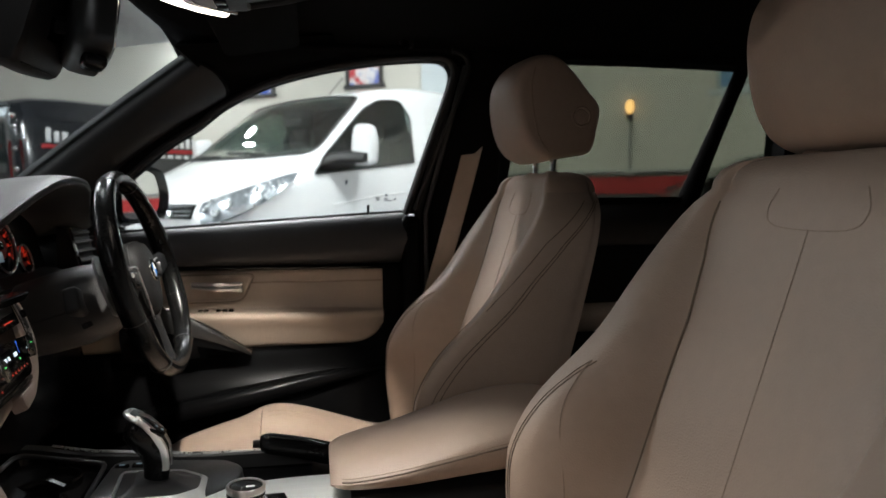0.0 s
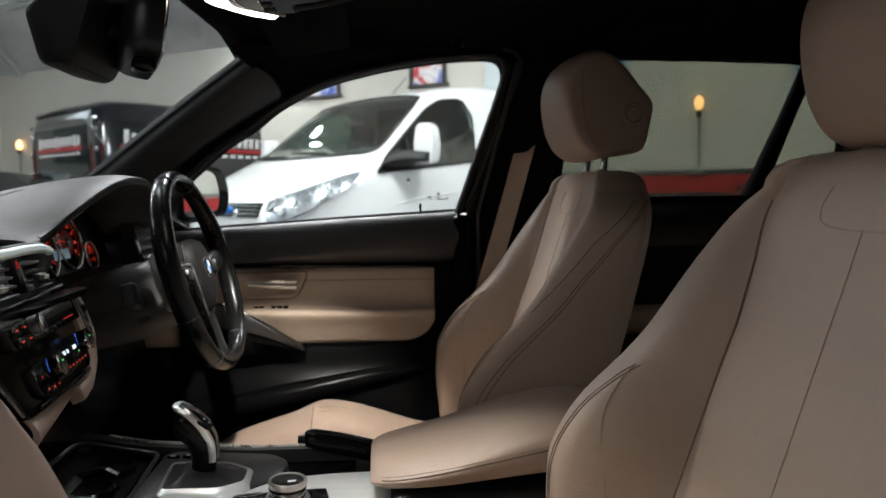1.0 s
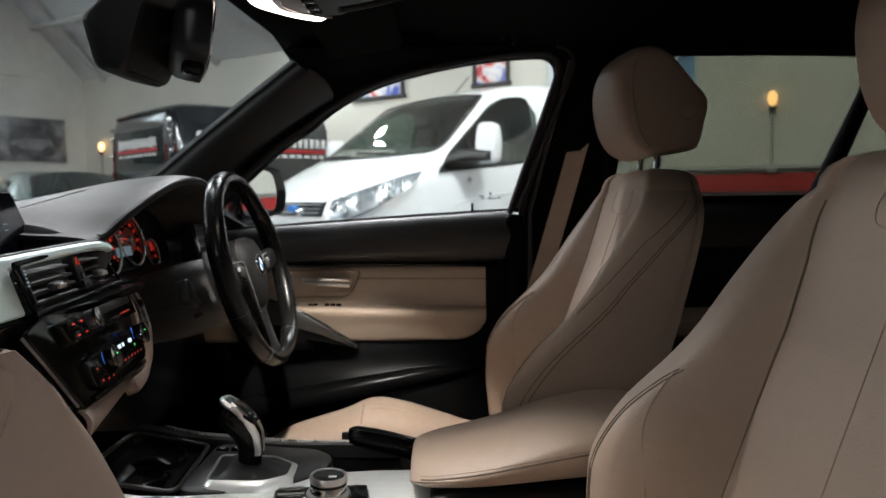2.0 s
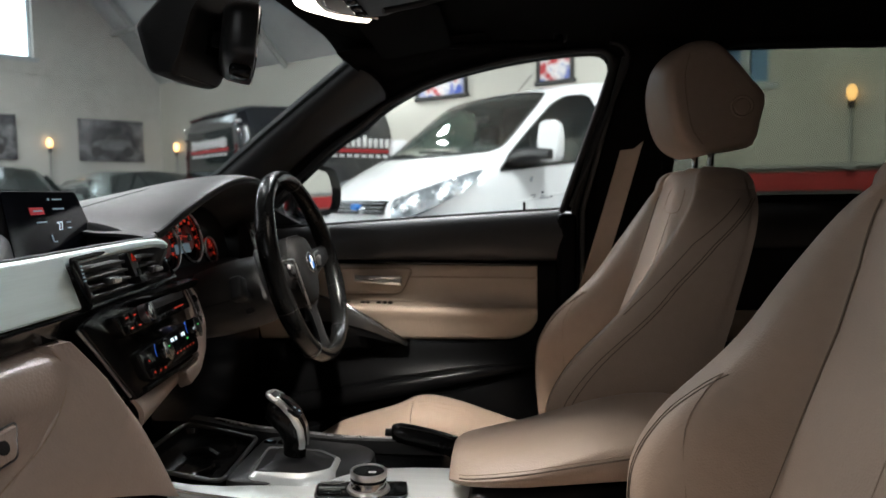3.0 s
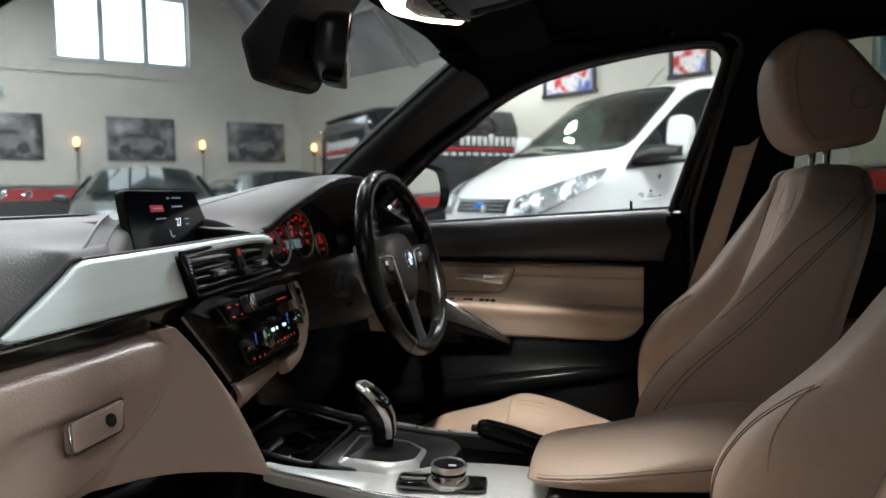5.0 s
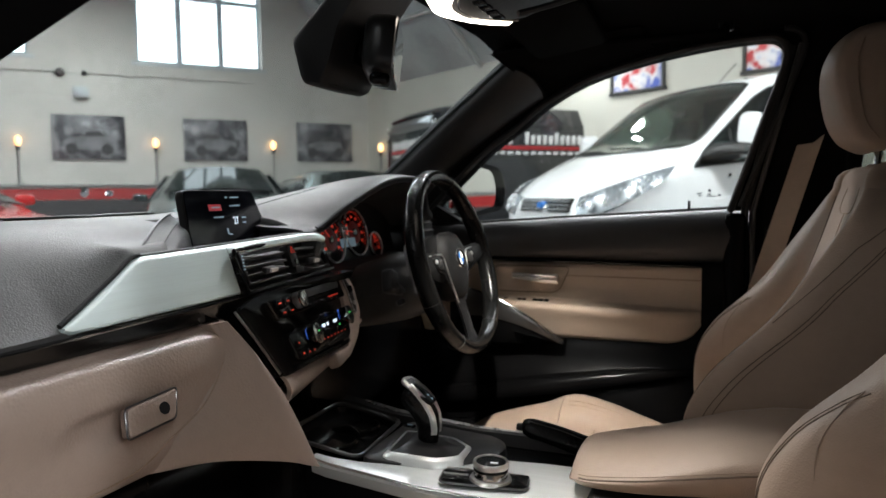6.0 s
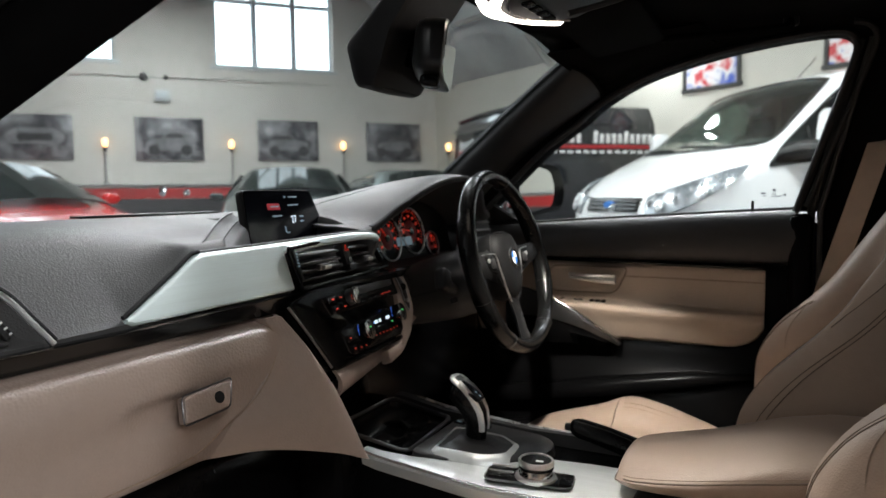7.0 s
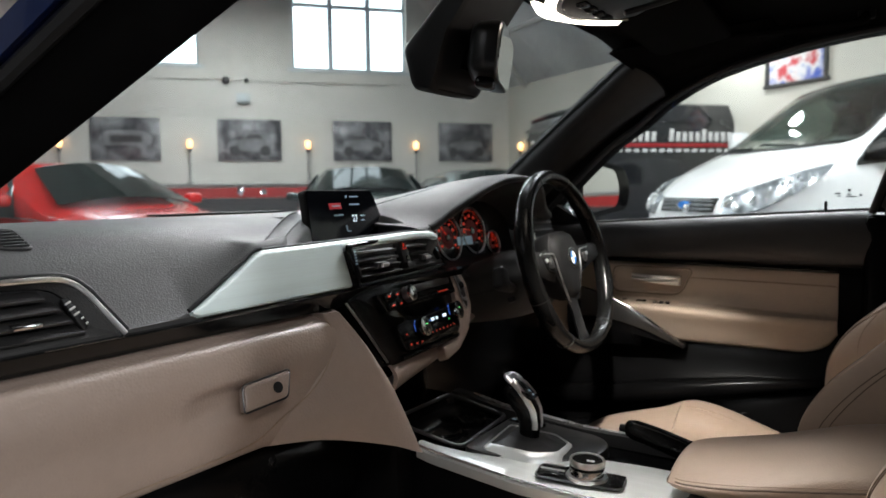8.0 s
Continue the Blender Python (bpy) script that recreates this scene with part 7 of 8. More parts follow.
# ceiling lights over the parking rows, hung out of view
def ceiling_light(x, y, turn=0.0, z=4.2, watts=160, k=1.0):
    c = thing("ceiling_light", (x, y, z), "long bright tube light hung out of view under the roof", "ceiling light", "ceiling lights", turn)
    part("housing", box((1.6 * k, 0.16, 0.08), Matrix.Translation((0, 0, 0.06)), 0.01), STEEL, c, local=True)
    part("tube", box((1.5 * k, 0.10, 0.03), Matrix.Translation((0, 0, 0.005)), 0.012), TUBE_LIGHT, c, local=True)
    for dx in (-0.6 * k, 0.6 * k):
        part("hanger", tube([(dx, 0, 0.09), (dx, 0, HALL_H - z)], 0.008, 6), STEEL, c, local=True)
    lamp_area("tube_light_lamp", (x, y, z - 0.04), (x, y, 0), 1.5 * k, 0.3 * k, watts, (0.97, 0.985, 1.0)).rotation_euler.z += radians(turn)
    # Upward lamp added to brighten the roof, apart from the tube.
    if watts > 100:
        lamp_area("roof_fill_lamp", (x, y, z + 0.16), (x, y, z + 2), 1.5 * k, 0.12 * k, watts * 0.26, (0.97, 0.985, 1.0)).rotation_euler.z += radians(turn)
    return c


# Unseen, placed to light the van, the walls and the door mirror's view.
for x, y, wt in ((-0.6, 3.3, 240), (-1.6, 1.4, 40), (-4.0, 4.0, 190), (-7.2, 5.6, 220), (2.2, 3.2, 200), (-7.0, 1.0, 120), (6.6, 0.8, 190)):
    ceiling_light(x, y, -30, watts=wt)


def bay_light(x, y, z, r, watts):
    c = thing("bay_light", (x, y, z), "round bright bay light under the sloping roof", "ceiling light")
    part("reflector", lathe([(0.03, 0.20), (r * 0.5, 0.17), (r * 0.95, 0.04), (r, 0.0), (r * 0.97, 0.0), (r * 0.9, 0.03), (r * 0.45, 0.15), (0.02, 0.17)], None, 28), STEEL, c, local=True)
    part("diffuser", lathe([(r * 0.93, 0.012), (r * 0.7, -0.004), (r * 0.3, -0.012), (0.01, -0.014)], None, 28), TUBE_LIGHT, c, "lit white diffuser", local=True)
    part("hanger", tube([(0, 0, 0.18), (0, 0, 0.30)], 0.012, 6), STEEL, c, local=True)
    lamp_area("bay_light_lamp", (x, y, z - 0.02), (x, y, 0), 1.7 * r, 1.7 * r, watts, (0.97, 0.985, 1.0)).data.shape = "DISK"
    return c


bay_light(-1.63, 7.92, 3.10, 0.14, 30)
# Unseen lights added on the camera's side to brighten dashboard and seats.
for x, y, z, wt in ((-1.6, -5.0, 3.4, 42), (3.0, -3.0, 4.0, 80), (5.5, -2.1, 3.1, 440)):
    ceiling_light(x, y, -30, z, wt)


# ---- vehicles parked in the hall ----
WHITE_PAINT = material("white_van_paint", (0.74, 0.75, 0.76), 0.22, vary=0.03, scale=1.5, coat=0.7)
BLACK_PAINT = material("black_van_paint", (0.012, 0.013, 0.016), 0.16, vary=0.1, scale=1.5, coat=0.8)
RED_PAINT = material("bright_red_car_paint", (0.60, 0.012, 0.01), 0.22, vary=0.05, scale=1.5, coat=0.8, spec=0.5)
GREEN_PAINT = material("dark_grey_green_car_paint", (0.03, 0.05, 0.05), 0.22, metal=0.3, vary=0.06, scale=1.5, coat=0.8)
SILVER_PAINT = material("pale_grey_car_paint", (0.20, 0.25, 0.245), 0.25, metal=0.4, vary=0.05, scale=1.5, coat=0.7)
DARK_PAINT = material("black_car_paint", (0.02, 0.02, 0.022), 0.2, vary=0.08, scale=1.5, coat=0.8)
WINDOW_DARK = material("dark_vehicle_glass", (0.010, 0.016, 0.015), 0.05, vary=0.2, scale=2, coat=0.0, spec=0.5)
TYRE = material("tyre_rubber", (0.015, 0.015, 0.015), 0.8, vary=0.2, scale=8)
VAN_GLASS = clear_glass("greenish_van_glass", (0.58, 0.66, 0.63), 0.30)
CAB_GREY = material("dark_cab_cloth", (0.035, 0.036, 0.038), 0.8, vary=0.2, scale=6)
CAB_DASH = material("grey_cab_plastic", (0.10, 0.105, 0.10), 0.6, vary=0.12, scale=5)
CAB_PALE = material("pale_cab_lining", (0.40, 0.40, 0.38), 0.8, vary=0.1, scale=5)
REFLECTOR = material("headlamp_reflector", (0.78, 0.80, 0.82), 0.08, metal=1.0, vary=0.1, scale=20)
LAMP_WHITE = material("silvered_lamp_housing", (0.22, 0.24, 0.26), 0.22, metal=0.5, vary=0.6, scale=16)
CLEAR_FACET = material("bright_lamp_facet", (0.80, 0.82, 0.84), 0.10, metal=0.55, vary=0.1, scale=30)
AMBER = material("amber_lens", (0.7, 0.22, 0.03), 0.2, vary=0.05, scale=9)
LETTER_WHITE = material("white_vinyl", (0.72, 0.72, 0.72), 0.4, vary=0.04, scale=6)
TAIL_RED = material("dark_red_tail_lens", (0.09, 0.010, 0.010), 0.15, vary=0.2, scale=9, coat=0.5)
LETTER_RED = material("red_vinyl", (0.40, 0.02, 0.025), 0.4, vary=0.06, scale=6)


def wheel_parts(parent, x, y, r, w):
    sg = 1 if y > 0 else -1
    m = Matrix.Translation((x, y, r)) @ pose(0, 0, 0, -90 * sg, 0, 0) @ Matrix.Translation((0, 0, -w / 2))
    wh = part("wheel", lathe([(r * 0.62, 0), (r * 0.93, 0.0), (r, w * 0.2), (r, w * 0.8), (r * 0.93, w), (r * 0.62, w)], m, 28), TYRE, parent, local=True)
    part("rim", lathe([(r * 0.62, w * 0.3), (r * 0.62, w * 0.97), (r * 0.50, w * 0.85), (r * 0.12, w * 0.80), (r * 0.02, w * 0.82)], m, 24), REFLECTOR, wh, local=True)


def loft_body(parent, stations, mat, label=""):
    """A painted body from stations along the length: x, low z, waist z, waist half width, shoulder z, top z, top half width."""
    rings = []
    for x, z0, zw, w, zs, zt, wt in stations:
        half = [(0, z0), (w * 0.86, z0), (w * 0.97, z0 + 0.10 * (zw - z0)), (w, (z0 + zw) / 2), (w * 0.995, zw), (wt + (w - wt) * 0.55, zs), (wt * 1.0, zt - 0.035 * (zt > zw + 0.1)), (wt * 0.90, zt - 0.006), (wt * 0.5, zt + 0.006), (0, zt + 0.010)]
        ring = [(x, y, z) for y, z in half] + [(x, -y, z) for y, z in half[-2:0:-1]]
        rings.append(ring)
    return part("body", skin(rings), mat, parent, label, local=True, angle=32)


def quad_patch(a, b, c, d, bow=0.0, out=(0, 0, 0), nu=8, nv=6, thick=0.012):
    """A gently bowed pane between four corners."""
    a, b, c, d, out = (Vector(v) for v in (a, b, c, d, out))
    rows = []
    for j in range(nv + 1):
        v = j / nv
        rows.append([(a.lerp(b, u)).lerp(d.lerp(c, u), v) + out * (1 + bow * (1 - (2 * u - 1) ** 2)) for u in [i / nu for i in range(nu + 1)]])
    return sheet(rows, thick)


# white van, nose towards the car
van = thing("white_van", (-1.223, 4.888, 0), "white panel van with raked bonnet and swept headlamps", "van", turn=42.0)
v_low = curve_of([(0.0, 0.32), (0.06, 0.25), (0.3, 0.22), (4.6, 0.24), (4.95, 0.32)])
v_waist = curve_of([(0.0, 0.70), (0.1, 0.86), (0.3, 0.98), (0.6, 1.08), (0.9, 1.165), (1.2, 1.215), (1.6, 1.225), (4.6, 1.225), (4.95, 1.20)])
v_half = curve_of([(0.0, 0.58), (0.04, 0.74), (0.12, 0.86), (0.3, 0.93), (0.6, 0.955), (1.0, 0.965), (4.6, 0.965), (4.95, 0.93)])
v_top = curve_of([(0.0, 0.80), (0.03, 0.915), (0.1, 0.985), (0.3, 1.125), (0.6, 1.265), (0.9, 1.400), (1.1, 1.555), (1.3, 1.715), (1.5, 1.862), (1.65, 1.925), (1.8, 1.960), (1.95, 1.985), (2.4, 2.015), (4.6, 2.01), (4.95, 1.92)])
v_edge = curve_of([(0.0, 0.52), (0.1, 0.66), (0.3, 0.75), (0.6, 0.815), (0.9, 0.835), (1.3, 0.765), (1.6, 0.705), (1.8, 0.715), (2.1, 0.765), (2.5, 0.80), (4.6, 0.80), (4.95, 0.77)])


def van_low(x):
    """Lower edge of the cab side window."""
    return 1.170 + 0.11 * (x - 0.77) / 1.08


def van_high(x):
    """Upper edge of the cab side window."""
    return float(np.interp(x, [0.78, 0.90, 1.09, 1.30, 1.50, 1.71, 1.90, 1.97, 2.02], [1.185, 1.30, 1.445, 1.60, 1.745, 1.84, 1.86, 1.84, 1.70]))


def van_ring(x):
    z0, zw, w, zt, wt = v_low(x), v_waist(x), v_half(x), v_top(x), v_edge(x)
    zs = zt - 0.045
    if 0.78 < x < 2.05:
        zl, zh = van_low(x), min(van_high(x), zs - 0.02)
    else:
        zl, zh = zw, zw + 0.75 * (zs - zw)
    zm = (zl + zh) / 2
    half = [(0, z0), (w * 0.88, z0), (w * 0.975, z0 + 0.10), (w * 0.998, z0 + 0.5 * (zw - z0)), (w, min(zw, zl) - 0.06), (van_y(x, zl), zl), (van_y(x, zm), zm), (van_y(x, zh), zh), (wt + 0.012, zs), (wt - 0.03, zs + 0.030), (wt * 0.75, zt - 0.004), (wt * 0.4, zt + 0.008), (0, zt + 0.012)]
    return [(x, y, z) for y, z in half] + [(x, -y, z) for y, z in half[-2:0:-1]]


def van_y(x, z):
    """Half width of the van's side at a place above the waist."""
    zw, w, zs, wt = v_waist(x), v_half(x), v_top(x) - 0.045, v_edge(x)
    k = float(np.interp(x, [0.6, 1.2], [0.80, 0.55]))
    return float(np.interp(z, [zw - 0.05, zw, zw + 0.62 * (zs - zw), zs], [w, w - 0.006, wt + (w - wt) * k, wt + 0.012]))


def van_z(x, y):
    """Height of the van's upper skin."""
    zt, wt = v_top(x), v_edge(x)
    return float(np.interp(abs(y), [0, wt * 0.4, wt * 0.75, wt - 0.03, wt + 0.012], [zt + 0.012, zt + 0.008, zt - 0.004, zt - 0.015, zt - 0.045]))


van_x = sorted(set([0.0, 0.015, 0.03, 0.05, 0.075, 0.1, 0.14, 0.19, 0.25] + [round(float(v), 3) for v in np.linspace(0.32, 2.5, 56)] + [2.8, 3.3, 3.8, 4.3, 4.6, 4.8, 4.9, 4.95]))
bm = bmesh.new()
vs = [[bm.verts.new(p) for p in van_ring(x)] for x in van_x]
for i in range(len(van_x) - 1):
    x = (van_x[i] + van_x[i + 1]) / 2
    for j in range(24):
        if (0.76 < x < 1.50 and j in (9, 10, 11, 12, 13, 14)) or (0.80 < x < 1.99 and j in (5, 6, 17, 18)):
            continue
        k = (j + 1) % 24
        bm.faces.new((vs[i][j], vs[i][k], vs[i + 1][k], vs[i + 1][j]))
bm.faces.new(vs[0][::-1])
bm.faces.new(vs[-1])
part("body", bm, WHITE_PAINT, van, "gloss white van body", local=True, angle=50)
# cab: dark tub, dashboard, steering wheel, seats and bulkhead behind the glass
part("cab_tub", skin([[(x, y, z) for y, z in ((-0.93, 1.16), (-0.90, 0.45), (0.90, 0.45), (0.93, 1.16), (0.88, 1.16), (0.85, 0.50), (-0.85, 0.50), (-0.88, 1.16))] for x in (0.85, 1.4, 2.30)]), CAB_GREY, van, "dark cab floor and door linings", local=True)
part("bulkhead", box((0.04, 1.62, 1.40), pose(2.36, 0, 1.22), 0.02), CAB_GREY, van, "dark grey cab bulkhead", local=True)
part("roof_lining", skin([[(x, y, v_top(x) - 0.05 - 0.05 * (y / 0.7) ** 2) for y in (-0.66, -0.35, 0, 0.35, 0.66)] + [(x, y, v_top(x) - 0.02 - 0.05 * (y / 0.7) ** 2) for y in (0.66, 0.35, 0, -0.35, -0.66)] for x in (1.60, 1.9, 2.1, 2.35)]), CAB_PALE, van, local=True)
part("dashboard", skin([spline([(0.80, y, 1.22), (1.00, y, 1.365 + 0.03 * math.exp(-((y + 0.42) / 0.2) ** 2)), (1.28, y, 1.355 + 0.05 * math.exp(-((y + 0.42) / 0.2) ** 2)), (1.42, y, 1.22), (1.36, y, 0.85), (0.80, y, 0.85)], 22, closed=True) for y in np.linspace(-0.84, 0.84, 15)]), CAB_DASH, van, "grey van dashboard", local=True)
part("steering_wheel", tube([(1.50 + 0.10 * math.sin(a), -0.42 + 0.20 * math.cos(a), 1.30 + 0.17 * math.sin(a)) for a in np.linspace(0, 2 * math.pi, 28, endpoint=False)], 0.016, 8, closed=True), BLACK, van, local=True)
for y in (-0.42, 0.20, 0.62):
    cab_seat = part("cab_seat", box((0.16, 0.44 if y < 0.5 else 0.36, 0.74), pose(1.88, y, 1.10, 0, 12, 0), 0.05, 3), CAB_GREY, van, "dark cloth cab seat", local=True)
    part("cab_headrest", box((0.10, 0.26, 0.20), pose(1.985, y, 1.59, 0, 8, 0), 0.04, 3), CAB_GREY, cab_seat, local=True)
part("cab_mirror", box((0.03, 0.22, 0.07), pose(1.38, 0.0, 1.68, 0, 15, 0), 0.012), BLACK, van, local=True)
rows = []
for v in np.linspace(0, 1, 22):
    row = []
    for u in np.linspace(-1, 1, 25):
        xb, xt = 0.70 + 0.11 * abs(u) ** 2.5, 1.545 - 0.04 * abs(u) ** 3
        x = xb + (xt - xb) * v
        y = u * (v_edge(x) - 0.012 - 0.015 * (2 * v - 1) ** 4)
        row.append((x, y, van_z(x, y) + 0.006))
    rows.append(row)
part("windscreen", sheet(rows, 0.006, (-0.5, 0, 0.8)), VAN_GLASS, van, "greenish van windscreen", local=True).visible_shadow = False
for sg in (-1, 1):
    part("screen_border", tube([(r[-1 if sg > 0 else 0][0], r[-1 if sg > 0 else 0][1], r[-1 if sg > 0 else 0][2] + 0.002) for r in rows], 0.016, 6, squash=0.5), BLACK, van, local=True)
part("screen_border", tube([(p[0], p[1], p[2] + 0.003) for p in rows[0]], 0.020, 6, squash=0.5), BLACK, van, local=True)
part("screen_border", tube([(p[0], p[1], p[2] + 0.003) for p in rows[-1]], 0.018, 6, squash=0.5), BLACK, van, local=True)
for y in (-0.35, 0.25):
    part("wiper", tube([(x, q, van_z(x, q) + 0.016) for x, q in ((0.74, y), (0.79, y + 0.35), (0.83, y + 0.62))], 0.010, 6, 8), BLACK, van, local=True)
part("roof_aerial", tube([(1.80, 0.0, 1.95), (2.02, 0.0, 2.16)], 0.005, 5), BLACK, van, local=True)
for sg in (-1, 1):
    low_edge = [(float(x), van_low(x)) for x in np.linspace(0.77, 1.97, 22)]
    hi_x = np.interp(np.linspace(0, 1, 22), [0, 0.60, 0.9, 1], [0.785, 1.50, 1.90, 2.015])
    top_edge = [(float(x), van_high(x)) for x in hi_x]
    rows = []
    for v in np.linspace(0, 1, 12):
        row = []
        for a, b in zip(low_edge, top_edge):
            x, z = a[0] + (b[0] - a[0]) * v, a[1] + (b[1] - a[1]) * v
            row.append((x, sg * (van_y(x, z) + 0.002), z))
        rows.append(row)
    win = part("side_window", sheet(rows, 0.006, (0, sg, 0)), VAN_GLASS, van, "greenish cab side window", local=True)
    win.visible_shadow = False
    part("window_rubber", tube([(p[0], p[1] + sg * 0.004, p[2]) for p in rows[0] + [r[-1] for r in rows[1:]] + rows[-1][-2::-1]], 0.010, 6, closed=True), BLACK, win, local=True)
    part("window_divider", tube([(x, sg * (van_y(x, z) + 0.012), z) for x, z in ((1.13, 1.21), (1.15, 1.32), (1.16, 1.47))], 0.010, 6), BLACK, win, local=True)
    part("door_gap", tube([(1.02, sg * 0.960, 0.45), (0.96, sg * 0.962, 0.85), (0.96, sg * 0.958, 1.16)], 0.004, 5), PIPE, van, local=True)
    part("door_gap", tube([(2.25, sg * (van_y(2.25, z) + (0.0 if z > 1.1 else -0.004)), z) for z in (0.45, 0.8, 1.15, 1.25, 1.5, 1.80)], 0.004, 5), PIPE, van, local=True)
    part("body_crease", tube([(0.95, sg * 0.955, 0.92), (1.6, sg * 0.958, 1.0), (2.4, sg * 0.958, 1.03), (4.5, sg * 0.955, 1.03)], 0.014, 6, 20), WHITE_PAINT, van, local=True)
    part("door_handle", box((0.16, 0.03, 0.035), pose(2.10, sg * 0.975, 1.10), 0.01), WHITE_PAINT, van, local=True)
    head = rounded([(-0.085, -0.16), (0.085, -0.16), (0.10, 0.02), (0.075, 0.17), (-0.07, 0.17), (-0.095, 0.02)], 0.05)
    MR = basis((1.16, sg * 1.13, 1.40), (0.25, sg * 1, 0), (0, 0, 1))
    mirror = part("wing_mirror", skin([[MR @ Vector((x * k, y * (0.3 + 0.7 * k), z)) for x, y in head] for z, k in ((-0.09, 0.55), (-0.08, 0.80), (-0.05, 0.95), (0.0, 1.0), (0.055, 1.0), (0.065, 0.95))]), WHITE_PAINT, van, "white wing mirror with black foot", local=True)
    part("mirror_foot", skin([spline([(cx + dx, sg * y, cz + dz) for dx, dz in ((-a, -h), (-a * 0.9, h * 0.5), (-a * 0.2, h), (a, h * 0.4), (a, -h))], 16, closed=True) for y, cx, cz, a, h in ((0.90, 1.00, 1.26, 0.13, 0.060), (0.97, 1.02, 1.29, 0.15, 0.060), (1.06, 1.06, 1.310, 0.12, 0.048), (1.20, 1.13, 1.30, 0.07, 0.036))]), BLACK, mirror, local=True)
    # headlamp: swept back along the wing
    lamp_rows = (((0.085, 0.47, 0.955), (0.12, 0.66, 1.005), (0.30, 0.835, 1.09), (0.45, 0.89, 1.14), (0.64, 0.915, 1.185)), ((0.030, 0.50, 0.89), (0.075, 0.71, 0.925), (0.22, 0.885, 0.99), (0.38, 0.935, 1.06), (0.58, 0.950, 1.135)), ((0.012, 0.54, 0.80), (0.055, 0.75, 0.825), (0.14, 0.885, 0.885), (0.28, 0.945, 0.955), (0.46, 0.962, 1.055)))
    hl = part("headlamp", sheet([spline([(x - 0.02, sg * (yw + 0.012), z) for x, yw, z in row], 14) for row in lamp_rows], 0.02), LAMP_WHITE, van, "clear swept headlamp", local=True)
    rnd = random.Random(5)
    for x, y, z, r in ((0.035, 0.60, 0.885, 0.055), (0.055, 0.70, 0.925, 0.048), (0.13, 0.81, 0.95, 0.052), (0.22, 0.880, 1.00, 0.045), (0.33, 0.918, 1.055, 0.036), (0.03, 0.66, 0.83, 0.036), (0.10, 0.84, 0.88, 0.032), (0.45, 0.935, 1.10, 0.026), (0.07, 0.62, 0.95, 0.03), (0.2, 0.80, 1.03, 0.03)):
        part("lamp_bowl", lathe([(r, 0), (r * 0.95, 0.018), (r * 0.5, -0.004), (r * 0.1, 0.012)], Matrix.Translation((x - 0.052, sg * (y + 0.034), z)) @ pose(rnd.uniform(-8, 8), 0, 0, 0, -70, sg * 38) @ Matrix.Rotation(rnd.uniform(-0.3, 0.3), 4, "X"), 18), REFLECTOR, hl, local=True)
    def lens_point(u, v):
        rws = [spline([(x - 0.02, sg * (yw + 0.012), z) for x, yw, z in row], 14) for row in lamp_rows]
        c = [r[int(u * 13)].lerp(r[min(13, int(u * 13) + 1)], u * 13 - int(u * 13)) for r in rws]
        return c[0].lerp(c[1], v * 2) if v < 0.5 else c[1].lerp(c[2], v * 2 - 1)
    for k in range(40):
        u, v = rnd.uniform(0.04, 0.90), rnd.uniform(0.10, 0.92)
        p, r = lens_point(u, v), rnd.uniform(0.009, 0.022)
        part("lamp_facet", lathe([(r, 0.0), (r * 0.9, r * 0.35), (r * 0.5, r * 0.7), (r * 0.05, r * 0.8)], Matrix.Translation(p + Vector((-0.012, sg * 0.010, 0))) @ pose(0, 0, 0, rnd.uniform(-25, 25), -70 + rnd.uniform(-25, 25), sg * 38), 10), CLEAR_FACET, hl, local=True)
    for x in (0.95, 3.9):
        wheel_parts(van, x, sg * 0.87, 0.335, 0.22)
    part("fog_lamp", disc(0.06, 0.02, Matrix.Translation((0.03, sg * 0.66, 0.48)) @ pose(0, 0, 0, 0, -90, 0), 18, 0.004), REFLECTOR, van, local=True)
    part("bonnet_line", tube([(x, sg * y, van_z(x, y) + 0.001) for x, y in ((0.12, 0.60), (0.25, 0.66), (0.45, 0.72), (0.65, 0.755), (0.86, 0.775))], 0.005, 6, 16), PIPE, van, local=True)
grille = part("grille", quad_patch((0.012, -0.42, 0.835), (0.012, 0.42, 0.835), (0.055, 0.44, 0.945), (0.055, -0.44, 0.945), 0.5, (-0.016, 0, 0)), GLOSS, van, "black grille with chrome bars", local=True)
for k in range(3):
    z = 0.858 + 0.032 * k
    part("grille_bar", tube([(-0.012 + 0.36 * (z - 0.835) - 0.010 * math.cos(3 * y), y, z) for y in np.linspace(-0.41, 0.41, 9)], 0.007, 6), DARK_CHROME, grille, local=True)
part("badge_oval", skin([[(-0.020 + d, 0.066 * k * math.cos(a), 0.890 + 0.030 * k * math.sin(a)) for a in np.linspace(0, 2 * math.pi, 24, endpoint=False)] for d, k in ((0.03, 1.0), (-0.005, 1.0), (-0.012, 0.85))]), BADGE_BLUE, grille, "blue oval badge", local=True)
part("lower_grille", between((-0.02, -0.55, 0.30), (0.05, 0.55, 0.52), 0.03, 3), BLACK, van, local=True)
part("bumper_lip", tube([(0.06, -0.80, 0.60), (-0.01, -0.55, 0.60), (-0.02, 0, 0.60), (-0.01, 0.55, 0.60), (0.06, 0.80, 0.60)], 0.03, 8, 20), WHITE_PAINT, van, local=True)

